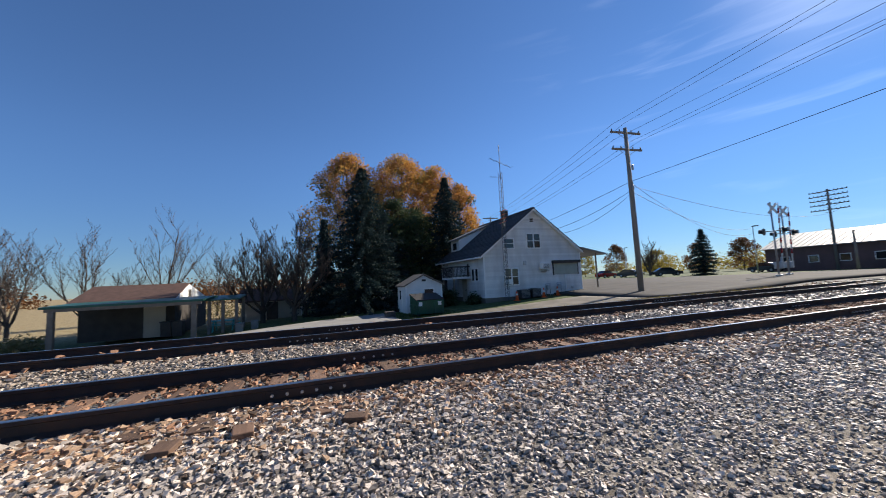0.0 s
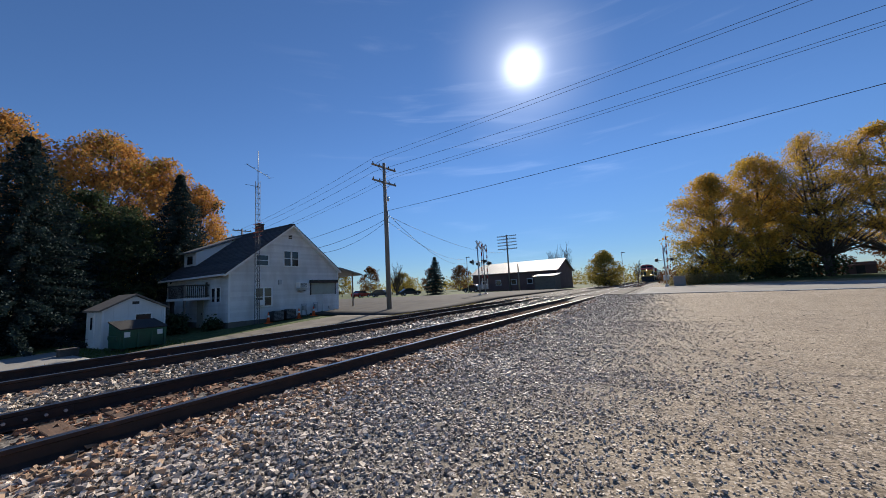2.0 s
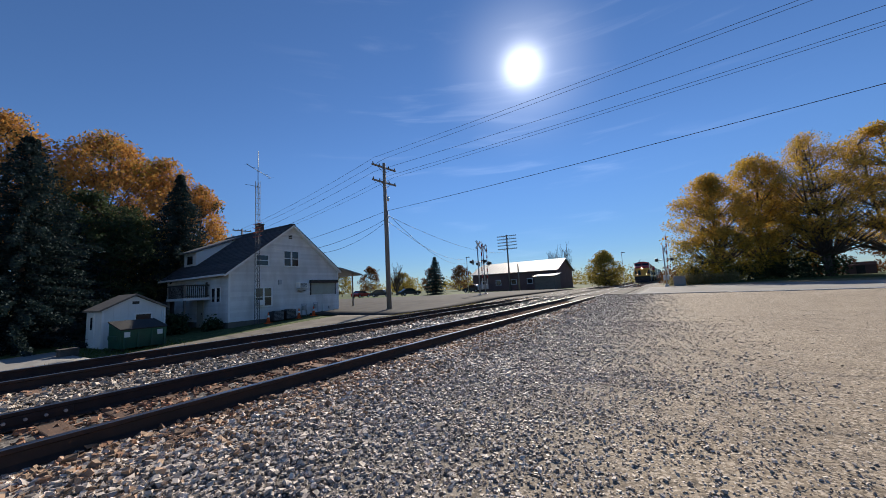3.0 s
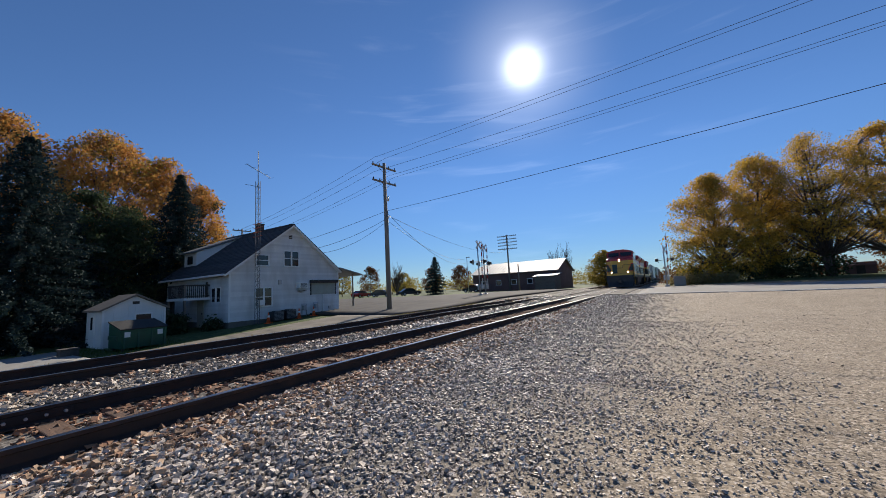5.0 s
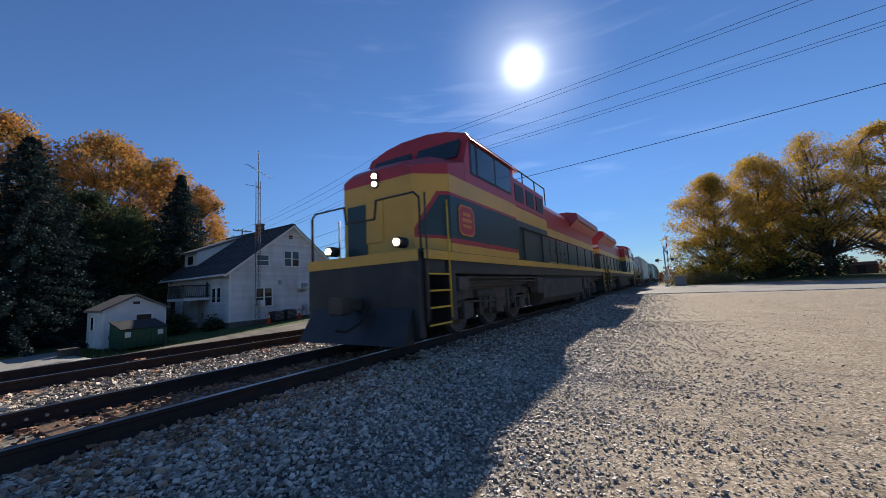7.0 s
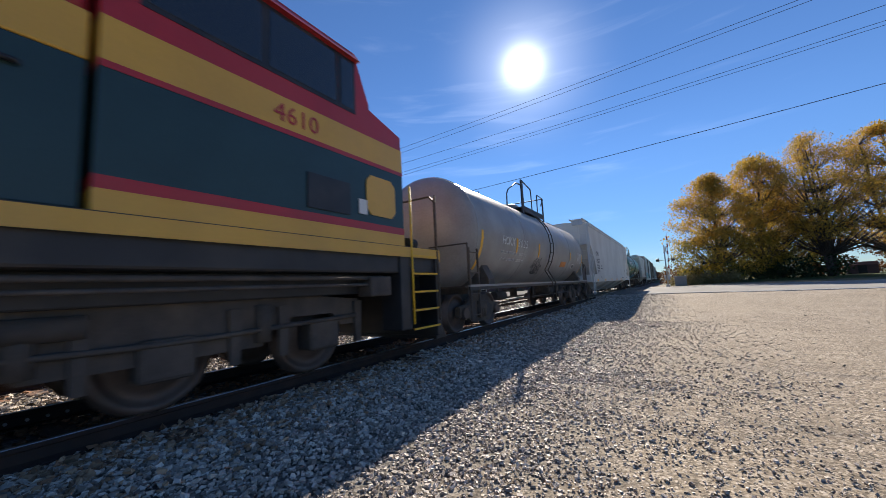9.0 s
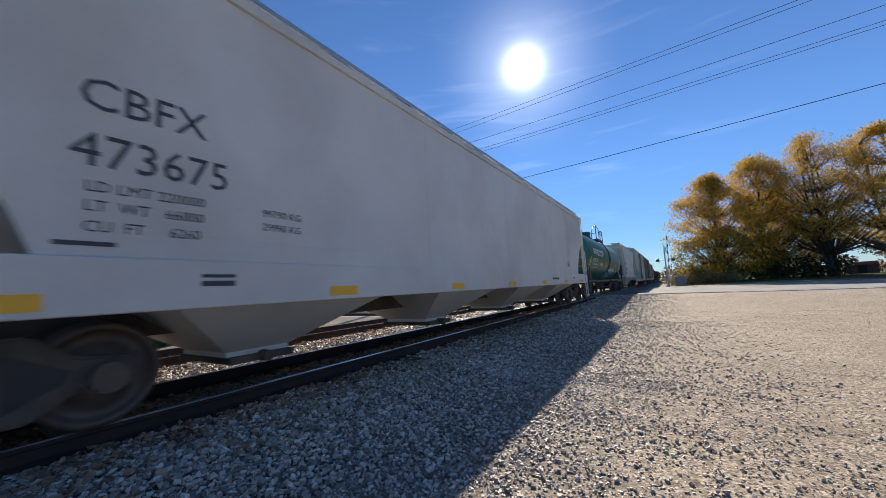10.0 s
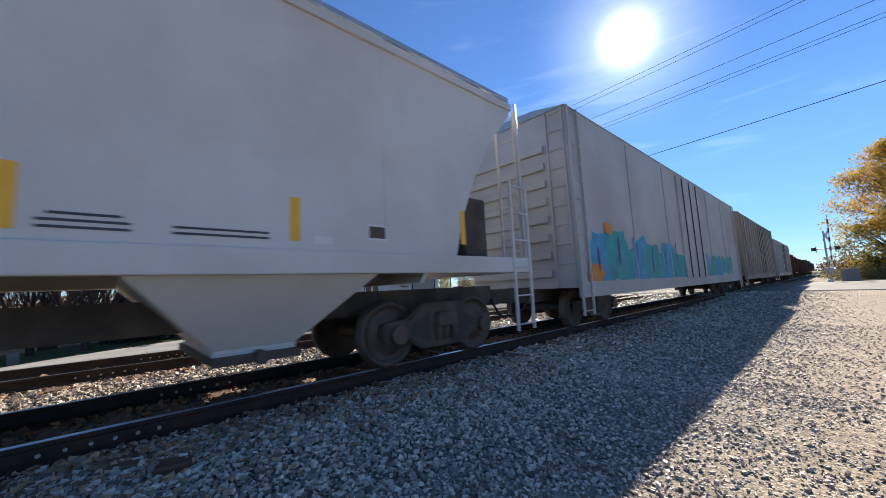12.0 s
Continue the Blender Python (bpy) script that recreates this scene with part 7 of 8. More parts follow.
def build_yard_things():
    for x, y in ((-23.6, 14.75), (-23.5, 17.1), (-23.5, 18.4)):
        traffic_cone(x, y)
    for x, y in ((-24.0, 15.6), (-24.0, 16.6)):
        c = thing("condenser_unit", "grey air conditioning condenser by the house wall", "condenser", "condensers", (x, y, gz0(x, y)))
        bm = bmesh.new(); box(bm, -0.35, 0.35, -0.4, 0.4, 0.05, 0.72, bevel=0.04); b = part("body", bm, M_BLACK, c)
        for k in range(7):
            bm = bmesh.new(); box(bm, 0.35, 0.365, -0.36, 0.36, 0.15 + k * 0.09, 0.18 + k * 0.09); part("louvre", bm, M_GREYBOX, b)
        bm = bmesh.new(); cyl(bm, (0, 0, 0.72), (0, 0, 0.75), 0.3, seg=18); part("fan_grille", bm, M_BLACK, c)
    for y in (18.1, 19.2):
        g = thing("gas_meter", "grey gas meter with pipework at the house wall", "gas meter", "gas meters", (-24.25, y, gz0(-24.2, y)))
        bm = bmesh.new(); box(bm, -0.15, 0.15, -0.14, 0.14, 0.5, 0.85, bevel=0.03); part("meter", bm, M_GALV, g)
        bm = bmesh.new(); pipe(bm, [(0, -0.2, 0), (0, -0.2, 0.95), (0, 0.2, 0.95), (0, 0.2, 0)], 0.025); part("pipework", bm, M_GALV, g)
    # dark red shed under the trees across the road
    d = thing("garden_shed", "low dark red board shed under the trees", "shed", at=(19.6, 63.6, gz0(19.6, 63.6)), rz=-14)
    bm = bmesh.new(); prism(bm, [(-0.9, -0.2), (0.9, -0.2), (0.9, 1.05), (0, 1.35), (-0.9, 1.05)], "x", -1.25, 1.25); part("wall", bm, M_BARNRED, d)
    for sy in (-1, 1):
        bm = bmesh.new(); prism(bm, [(sy * 1.05, 0.98), (sy * 1.05, 1.06), (0, 1.43), (0, 1.35)], "x", -1.35, 1.35); part("roof", bm, M_BARNRED, d)
    one_box("door", d, M_DARKWOOD, -0.35, 0.35, -0.94, -0.88, 0.0, 1.0, bevel=0.01)
    # broken timber offcuts half sunk in the ballast
    for x, y, rz, ln in ((-3.71, -0.55, 8, 0.26), (-3.63, -1.1, -6, 0.24), (-3.61, 0.41, 70, 0.22)):
        o = thing("timber_offcut", "weathered brown timber offcut sunk in the ballast", "timber", "timber offcuts", (x, y, gz0(x, y) + 0.045), rz)
        bm = bmesh.new(); box(bm, -ln / 2, ln / 2, -0.085, 0.085, -0.05, 0.02, bevel=0.01); part("board", bm, M_TIE, o)
    # small utility box on the verge
    b = thing("utility_box", "small dark utility box on the grass", "utility box", at=(-23.0, 4.9, gz0(-23, 4.9)))
    bm = bmesh.new(); box(bm, -0.3, 0.3, -0.3, 0.3, 0, 0.4, bevel=0.03); part("body", bm, M_TRUCK, b)
    bm = bmesh.new(); box(bm, -0.33, 0.33, -0.33, 0.33, 0.4, 0.45, bevel=0.01); part("lid", bm, M_TRUCK, b)
    for k, (x, y, m) in enumerate(((-52, 58, M_CARPAINT), (-46, 60, M_CARPAINT), (-57, 57, M_REDLENS), (-33, 7, M_CARPAINT), (-34.5, 66.5, M_CARPAINT))):
        car(x, y, 20 + 37 * k, m)


def car(x, y, rz, m):
    t = thing("car", "parked dark car on the lot" if m is M_CARPAINT else "parked red car on the lot", "car", "parked cars", (x, y, gz0(x, y) + 0.03), rz)
    bm = bmesh.new()
    prism(bm, [(-2.2, 0.3), (2.2, 0.3), (2.25, 0.75), (1.3, 0.92), (-1.9, 0.98), (-2.25, 0.8)], "y", -0.88, 0.88)
    part("body", bm, m, t)
    bm = bmesh.new(); prism(bm, [(1.2, 0.92), (0.5, 1.42), (-1.1, 1.45), (-1.85, 0.97)], "y", -0.74, 0.74); part("cabin", bm, M_GLASS, t)
    bm = bmesh.new(); prism(bm, [(0.5, 1.42), (-1.1, 1.45), (-1.0, 1.5), (0.4, 1.48)], "y", -0.72, 0.72); part("roof", bm, m, t)
    for wx in (-1.4, 1.4):
        for wy in (-0.8, 0.8):
            bm = bmesh.new(); cyl(bm, (wx, wy - 0.1, 0.33), (wx, wy + 0.1, 0.33), 0.33, seg=16); w = part("wheel", bm, M_RUBBER, t)
            bm = bmesh.new(); cyl(bm, (wx, wy - 0.11, 0.33), (wx, wy + 0.11, 0.33), 0.18, seg=12); part("rim", bm, M_GALV, w)


# ---- trees ----
def tube_mesh(segs, sides=5):
    """Tapered limbs as one mesh: segs are (p0, p1, r0, r1)."""
    V, F = [], []
    ang = [2 * math.pi * i / sides for i in range(sides)]
    for p0, p1, r0, r1 in segs:
        d = p1 - p0
        if d.length < 1e-4:
            continue
        q = d.to_track_quat("Z", "Y").to_matrix()
        base = len(V)
        for p, r in ((p0, r0), (p1, r1)):
            for a in ang:
                V.append(tuple(p + q @ Vector((r * math.cos(a), r * math.sin(a), 0))))
        for i in range(sides):
            j = (i + 1) % sides
            F.append((base + i, base + j, base + sides + j, base + sides + i))
    return V, F


def leaf_cloud(name, centres, per, radius, size, seed, material, parent, droop=0.0, squash=0.8):
    rng = np.random.default_rng(seed)
    c = np.repeat(np.array(centres, float), per, axis=0)
    n = len(c)
    off = rng.normal(0, 1, (n, 3))
    off *= (rng.uniform(0, 1, (n, 1)) ** 0.4 / np.linalg.norm(off, axis=1, keepdims=True)) * 1.8
    off = off * radius * np.array([1, 1, squash])
    c = c + off
    c[:, 2] -= np.abs(rng.normal(0, droop, n)) if droop else 0
    u = rng.normal(0, 1, (n, 3)); u /= np.linalg.norm(u, axis=1, keepdims=True)
    w = rng.normal(0, 1, (n, 3)); w -= (w * u).sum(1, keepdims=True) * u; w /= np.linalg.norm(w, axis=1, keepdims=True)
    s = size * rng.uniform(0.6, 1.4, (n, 1))
    v = np.stack([c - u * s, c + w * s * 0.55, c + u * s, c - w * s * 0.55], 1)
    me = bpy.data.meshes.new(name)
    me.vertices.add(n * 4)
    me.vertices.foreach_set("co", v.reshape(-1).astype(np.float32))
    me.loops.add(n * 4)
    me.loops.foreach_set("vertex_index", np.arange(n * 4, dtype=np.int32))
    me.polygons.add(n)
    me.polygons.foreach_set("loop_start", (np.arange(n) * 4).astype(np.int32))
    me.polygons.foreach_set("loop_total", np.full(n, 4, np.int32))
    me.update(calc_edges=True)
    me.materials.append(material)
    ob = new(name, me)
    ob.parent = parent
    return ob


def leafy(x, y, h, w, seed, leaves, label, lower=None, low=0.12, clumps=170, per=52, leaf=0.16, trunk=0.3, clump=0.75, stems=1, bark=M_BARK, gaps=0.0):
    """A full-crowned tree: limbs reach from the stem to leaf clumps through an uneven crown."""
    rng = random.Random(seed)
    t = thing("tree", label, "tree", "trees", (x, y, gz0(x, y)))
    segs, hi, lo = [], [], []
    roots = [(0.0, 0.0)] if stems == 1 else [(rng.uniform(-0.5, 0.5), rng.uniform(-0.5, 0.5)) for _ in range(stems)]
    spines = []
    for rx, ry in roots:
        p = Vector((rx, ry, -0.2))
        lean = Vector((rx, ry, 0)) * (0.35 if stems > 1 else 0.0)
        r = trunk
        spine = [(p, r)]
        for k in range(6):
            q = p + Vector((rng.uniform(-0.2, 0.2), rng.uniform(-0.2, 0.2), h * 0.15)) + lean
            segs.append((p, q, r, r * 0.8))
            p, r = q, r * 0.8
            spine.append((p, r))
        spines.append(spine)
    lobes = [(rng.uniform(0, 6.28), rng.uniform(0.25, 0.95), rng.uniform(0.78, 1.12)) for _ in range(9)]
    tries = 0
    while len(hi) + len(lo) < clumps and tries < clumps * 12:
        tries += 1
        f = rng.random()
        a = rng.uniform(0, 2 * math.pi)
        z = h * (low + (1 - low) * f)
        prof = max(0.0, math.sin(math.pi * min(1.0, (0.14 + 0.86 * f) ** 0.8))) ** 0.55
        lob = 1.0
        for la, lf, lk in lobes:
            d = abs((a - la + math.pi) % (2 * math.pi) - math.pi)
            if d < 0.6 and abs(lf - f) < 0.25:
                lob = lk
        rad = w * prof * lob * (rng.random() ** 0.45)
        c = Vector((math.cos(a) * rad, math.sin(a) * rad, z))
        if gaps and noise.noise(c * 0.33 + Vector((seed, 0, 0))) > 0.32 - gaps:
            continue
        spine = rng.choice(spines)
        base = max((s for s in spine if s[0].z < max(z - rad * 0.38, h * 0.12) + 0.01), key=lambda s: s[0].z, default=spine[1])
        mid = base[0].lerp(c, 0.5) + Vector((0, 0, -0.08 * rad))
        r0 = min(base[1] * 0.45, 0.11)
        segs += [(base[0], mid, r0, r0 * 0.5), (mid, c, r0 * 0.5, 0.012)]
        for _ in range(2):
            e = c + Vector((rng.uniform(-1, 1), rng.uniform(-1, 1), rng.uniform(-0.3, 1))) * clump
            segs.append((c, e, 0.015, 0.006))
        (lo if lower is not None and (f < 0.34 or rng.random() < 0.08) and rng.random() > 0.15 else hi).append(c)
    V, F = tube_mesh(segs, 5)
    raw("trunk", V, F, bark, t, smooth=True)
    leaf_cloud("crown", hi, per, clump * 0.62, leaf, seed, leaves, t)
    if lo:
        leaf_cloud("lower_crown", lo, per, clump * 0.62, leaf, seed + 1, lower, t)
    return t


def vase_tree(x, y, h, seed, label, wide=0.32, limbs=4, trunk=0.14, low=0.16, bark=M_BARK, forks=1):
    """A bare tree: a short stem, long rising limbs and sparse thin side shoots."""
    rng = random.Random(seed)
    t = thing("tree", label, "tree", "trees", (x, y, gz0(x, y)))
    segs, shoots = [], []
    fork = Vector((0, 0, h * low))
    segs.append((Vector((0, 0, -0.2)), fork, trunk * 1.2, trunk))

    def shoot(p, d, length, r, level):
        n = 4 if level else 6
        for k in range(n):
            bend = Vector((rng.uniform(-1, 1), rng.uniform(-1, 1), rng.uniform(-0.3, 0.8))) * 0.16
            d = (d + bend + Vector((0, 0, 0.09))).normalized()
            q = p + d * length / n
            r2 = max(r * 0.82, 0.011)
            (segs if r > 0.022 else shoots).append((p, q, r, r2))
            if level < 3 and (k or level):
                for _ in range(forks if level else 2):
                    a = rng.uniform(0, 6.28)
                    e = (d + Vector((math.cos(a), math.sin(a), 0.1)) * rng.uniform(0.5, 0.95)).normalized()
                    shoot(q, e, length * rng.uniform(0.30, 0.48) * (1 - 0.05 * k), r2 * 0.52, level + 1)
            p, r = q, r2

    for j in range(limbs):
        b = 6.28 * j / limbs + rng.uniform(-0.5, 0.5)
        w = wide * (0.35 if j == 0 else rng.uniform(0.8, 1.3))
        d = Vector((math.cos(b) * w, math.sin(b) * w, 1)).normalized()
        shoot(fork - Vector((0, 0, rng.uniform(0, 0.5) * h * low)), d, h * (0.84 if j == 0 else rng.uniform(0.6, 0.8)), trunk * (0.85 if j == 0 else 0.6), 0)
    top = max(q.z for _, q, _, _ in segs + shoots)
    k = h / top
    V, F = tube_mesh([(a * k, b * k, r0, r1) for a, b, r0, r1 in segs], 6)
    raw("trunk", V, F, bark, t, smooth=True)
    V, F = tube_mesh([(a * k, b * k, r0, r1) for a, b, r0, r1 in shoots], 3)
    tagged(raw("twig", V, F, M_TWIG if bark is M_BARK else bark, t), kind="stuff")
    return t


def spruce(x, y, h, r, seed, label):
    rng = random.Random(seed)
    t = thing("spruce_tree", label, "tree", "spruce trees", (x, y, gz0(x, y)))
    bm = bmesh.new(); cyl(bm, (0, 0, -0.2), (0, 0, h), 0.24, 0.02, 8); part("trunk", bm, M_DARKBARK, t)
    segs, centres = [], []
    z = h * 0.05
    while z < h * 0.985:
        f = 1 - z / h
        reach = r * min(1.5 * f, f ** 0.8) * rng.uniform(0.72, 1.15) + 0.08
        n = max(4, int(6 + 7 * f))
        a0 = rng.uniform(0, 6.28)
        for k in range(n):
            a = a0 + 6.28 * k / n + rng.uniform(-0.25, 0.25)
            L = reach * rng.uniform(0.65, 1.12)
            p0 = Vector((0, 0, z))
            p1 = Vector((math.cos(a) * L * 0.6, math.sin(a) * L * 0.6, z - L * 0.16))
            p2 = Vector((math.cos(a) * L, math.sin(a) * L, z - L * 0.16 + 0.16))
            segs += [(p0, p1, 0.03, 0.02), (p1, p2, 0.02, 0.008)]
            m = max(3, int(L / 0.24))
            for i in range(1, m + 1):
                q = p0.lerp(p2, i / m)
                q.z = z - L * 0.2 * (i / m)
                centres.append(q)
        z += 0.36 + 0.34 * f
    V, F = tube_mesh(segs, 3)
    tagged(raw("limb", V, F, M_DARKBARK, t), kind="stuff")
    leaf_cloud("needles", centres, 24, 0.13, 0.085, seed, M_NEEDLE, t, droop=0.2, squash=0.5)
    return t


def shrub_row(name, pts, n, size, leaf, seed, material, label, squash=0.8):
    rng = random.Random(seed)
    centres = []
    for x, y, rad, hh in pts:
        z = gz0(x, y)
        for _ in range(n):
            a, q = rng.uniform(0, 6.28), rng.random() ** 0.5
            centres.append((x + math.cos(a) * rad * q, y + math.sin(a) * rad * q, z + hh * rng.uniform(0.05, 1) * (1 - 0.5 * q * q)))
    ob = leaf_cloud(name, centres, 12, size, leaf, seed, material, None, squash=squash)
    return tagged(ob, label, "foliage", kind="stuff")


def grass_blades(name, n, region, h, seed, material, label):
    rng = np.random.default_rng(seed)
    x, y = region(rng, n)
    z = ground_z(x, y)
    n = len(x)
    a = rng.uniform(0, 6.28, n)
    hh = h * rng.uniform(0.4, 1.3, n)
    w = 0.012 + 0.01 * rng.random(n)
    dx, dy = np.cos(a), np.sin(a)
    lx, ly = rng.normal(0, 0.3, n) * hh, rng.normal(0, 0.3, n) * hh
    v = np.stack([np.stack([x - dx * w, y - dy * w, z], 1), np.stack([x + dx * w, y + dy * w, z], 1), np.stack([x + lx, y + ly, z + hh], 1)], 1)
    ob = raw(name, v.reshape(-1, 3).tolist(), np.arange(n * 3).reshape(-1, 3).tolist(), material)
    return tagged(ob, label, "grass", kind="stuff")


def build_trees():
    # dark spruces and orange maples behind the house and shed
    spruce(-31.7, 4.6, 12.9, 5.4, 21, "tall dark green spruce beside the shed")
    spruce(-33.0, 1.4, 8.4, 1.6, 23, "dark green spruce among autumn maples")
    spruce(-36.0, 14.2, 13.2, 5.0, 22, "dark pointed spruce behind the white house")
    leafy(-37.2, 8.6, 10.6, 4.2, 24, M_DARKLEAF, "dense dark green tree in the shade of the maples", low=0.04, clumps=190, per=85, leaf=0.12)
    spruce(-34.2, 7.0, 9.0, 3.6, 26, "dark green spruce beside the shed")
    leafy(-38.8, 11.4, 9.8, 3.8, 28, M_DARKLEAF, "dense dark green tree behind the white house", low=0.04, clumps=170, per=85, leaf=0.12)
    leafy(-45.5, 5.0, 18.3, 6.4, 31, M_ORANGELEAF, "tall maple in bright orange autumn leaf", M_DARKLEAF, low=0.15, clumps=320, per=85, leaf=0.125, clump=0.95)
    leafy(-44.6, 11.4, 18.0, 6.2, 32, M_ORANGELEAF, "tall maple in bright orange autumn leaf", M_OLIVELEAF, low=0.2, clumps=320, per=85, leaf=0.125, clump=0.95)
    leafy(-43.4, 15.6, 16.2, 4.8, 35, M_ORANGELEAF, "maple in orange leaf behind the house", M_OLIVELEAF, low=0.2, clumps=210, per=80, leaf=0.125, clump=0.9)
    leafy(-41.8, 18.2, 14.0, 3.2, 33, M_ORANGELEAF, "slim maple in orange leaf behind the house", M_DARKLEAF, low=0.2, clumps=130, per=80, leaf=0.12)
    leafy(-46.0, 25.5, 8.6, 3.2, 34, M_OLIVELEAF, "olive green tree behind the house roof", clumps=90)
    # the dark twisting apple trees by the outbuilding
    vase_tree(-30.2, -1.0, 8.6, 41, "dark gnarled bare tree by the yard", 1.05, 8, 0.2, 0.2, M_DARKBARK, 2)
    vase_tree(-32.4, -3.4, 8.4, 42, "dark gnarled bare tree by the yard", 1.05, 8, 0.18, 0.18, M_DARKBARK, 2)
    vase_tree(-33.6, -0.2, 6.8, 43, "small dark bare tree by the yard", 0.7, 8, 0.14, 0.16, M_DARKBARK)
    # bare trees along the field
    for k, (x, y, h) in enumerate(((-39.1, -22.3, 10.0), (-50.0, -22.7, 11.8), (-52.6, -16.0, 14.3), (-53.9, -10.9, 10.0), (-47.8, -27.8, 10.5), (-51.5, -19.4, 7.2))):
        vase_tree(x, y, h, 50 + k, "bare grey autumn tree at the edge of the field", wide=0.58, limbs=6, trunk=0.06 + 0.008 * h)
    # far side of the crossing
    spruce(-38.5, 58.5, 7.6, 2.7, 27, "young dark spruce beside the street")
    for k, (x, y, h, lf) in enumerate(((-78, 82, 8.5, M_RUSSET), (-70, 88, 6.5, M_OLIVELEAF), (-62, 92, 7.0, M_RUSSET), (-54, 96, 7.5, M_RUSSET), (-47, 98, 6.5, M_OLIVELEAF), (-86, 78, 7, M_OLIVELEAF), (-42, 104, 7.5, M_GOLDLEAF))):
        leafy(x, y, h, 3.6, 60 + k, lf, "small autumn tree beyond the street", clumps=90, per=50, leaf=0.15, trunk=0.15)
    vase_tree(-57.2, 69.5, 8.6, 71, "bare pale tree beyond the street", 0.5, 8, 0.3)
    vase_tree(-21.5, 88, 10.8, 72, "bare tree beside the barn", 0.6, 8, 0.32)
    leafy(-11.0, 80, 7.0, 3.3, 73, M_OLIVELEAF, "round olive-brown tree beside the track", clumps=150, per=90, leaf=0.12, low=0.03)
    vase_tree(-6.5, 100, 6.0, 74, "bare shrub tree beside the track", 0.6, 5, 0.12)
    # golden trees across the road
    leafy(5.4, 57.5, 13.4, 5.2, 81, M_GOLDLEAF, "broad golden autumn tree across the road", M_OLIVELEAF, low=0.05, clumps=300, per=90, leaf=0.12, clump=0.9)
    leafy(10.6, 60.5, 15.8, 5.6, 82, M_GOLDLEAF, "broad golden autumn tree across the road", M_OLIVELEAF, low=0.1, clumps=300, per=90, leaf=0.12, clump=0.9)
    leafy(15.9, 58.0, 16.6, 6.5, 83, M_GOLDLEAF, "tall multi-stemmed golden tree thinning at the top", low=0.26, clumps=340, per=75, leaf=0.10, stems=4, trunk=0.26, clump=0.9, gaps=0.04)
    leafy(21.4, 59.5, 16.4, 6.2, 84, M_GOLDLEAF, "tall golden tree thinning at the top", low=0.24, clumps=290, per=60, leaf=0.11, stems=2, clump=0.9, gaps=0.1)
    leafy(27.0, 62.0, 13.0, 4.2, 86, M_RUSSET, "russet autumn tree across the road", clumps=130)
    leafy(13.0, 67.0, 12.0, 4.5, 85, M_OLIVELEAF, "olive tree behind the golden ones", clumps=150, low=0.05)
    for k, (x, y, h, w, lf) in enumerate(((31.0, 78.0, 11.5, 5.2, M_OLIVELEAF), (40.0, 74.0, 10.5, 5.0, M_RUSSET), (48.0, 70.0, 12.0, 5.5, M_GOLDLEAF))):
        leafy(x, y, h, w, 160 + k, lf, "autumn tree standing farther back across the road", low=0.04, clumps=130, per=60, leaf=0.16, clump=1.0)
    for k, (x, y) in enumerate(((18.0, 69.0), (24.5, 68.0))):
        leafy(x, y, 6.6, 3.2, 170 + k, M_RUSSET, "low russet tree behind the dark red shed", low=0.03, clumps=80, per=70, leaf=0.13, trunk=0.12)
    shrub_row("undergrowth", [(4.5, 55.5, 1.3, 2.6)], 40, 0.35, 0.15, 90, M_BRIGHTLEAF, "bright yellow shrub under the trees")
    shrub_row("undergrowth", [(3.0 + 1.6 * k, 57.5 + 0.5 * (k % 3), 1.6, 2.6) for k in range(9)], 45, 0.4, 0.16, 91, M_DARKLEAF, "dark undergrowth beneath the trees")
    shrub_row("undergrowth", [(0.8 + 1.1 * k, 54.4, 1.0, 1.2 + 0.4 * (k % 2)) for k in range(6)], 70, 0.28, 0.10, 92, M_DRYGRASS, "dry brown brush at the road edge")
    shrub_row("undergrowth", [(0.6, 66, 2.0, 3.0), (0.9, 74, 2.0, 3.0), (1.0, 90, 3.0, 3.0)], 60, 0.4, 0.14, 93, M_RUSSET, "dry brush along the track")
    shrub_row("undergrowth", [(-37 - 0.4 * (k % 3), 3.2 + 1.4 * k, 1.3, 2.2) for k in range(10)], 45, 0.4, 0.15, 94, M_DARKLEAF, "dark hedge behind the yard")
    shrub_row("undergrowth", [(-44 - (k % 4), -14 + 2.2 * k, 1.6, 2.0) for k in range(10)], 90, 0.4, 0.08, 95, M_DRYGRASS, "dry brush at the edge of the field")
    shrub_row("undergrowth", [(-30.5, -16.5 - 1.2 * k, 0.9, 1.0) for k in range(5)], 40, 0.25, 0.1, 96, M_DRYGRASS, "dry weeds beside the carport")
    shrub_row("undergrowth", [(-26.2, 10.4, 0.5, 1.3), (-27.2, 10.3, 0.6, 1.5), (-25.2, 11.9, 0.35, 0.8)], 60, 0.2, 0.09, 97, M_DARKLEAF, "dark shrubs against the house")
    shrub_row("undergrowth", [(-150 - 40 * math.sin(k), -160 + 13 * k, 9, 6) for k in range(18)], 120, 1.6, 0.4, 98, M_RUSSET, "far brown woods beyond the field")
    shrub_row("undergrowth", [(-120 + 9 * k, 128 + 6 * math.sin(k * 1.7), 6, 5.5) for k in range(13)], 90, 1.3, 0.3, 99, M_OLIVELEAF, "far autumn woods beyond the barn")
    grass_blades("grass", 20000, lambda r, n: (-13.3 + r.normal(0, 0.7, n), r.uniform(-14, 24, n)), 0.13, 101, M_DRYGRASS, "dry pale grass along the far track")
    grass_blades("grass", 12000, lambda r, n: (-15.2 + r.normal(0, 0.9, n), r.uniform(2, 19, n)), 0.12, 103, M_DRYGRASS, "dry pale grass on the verge before the house")
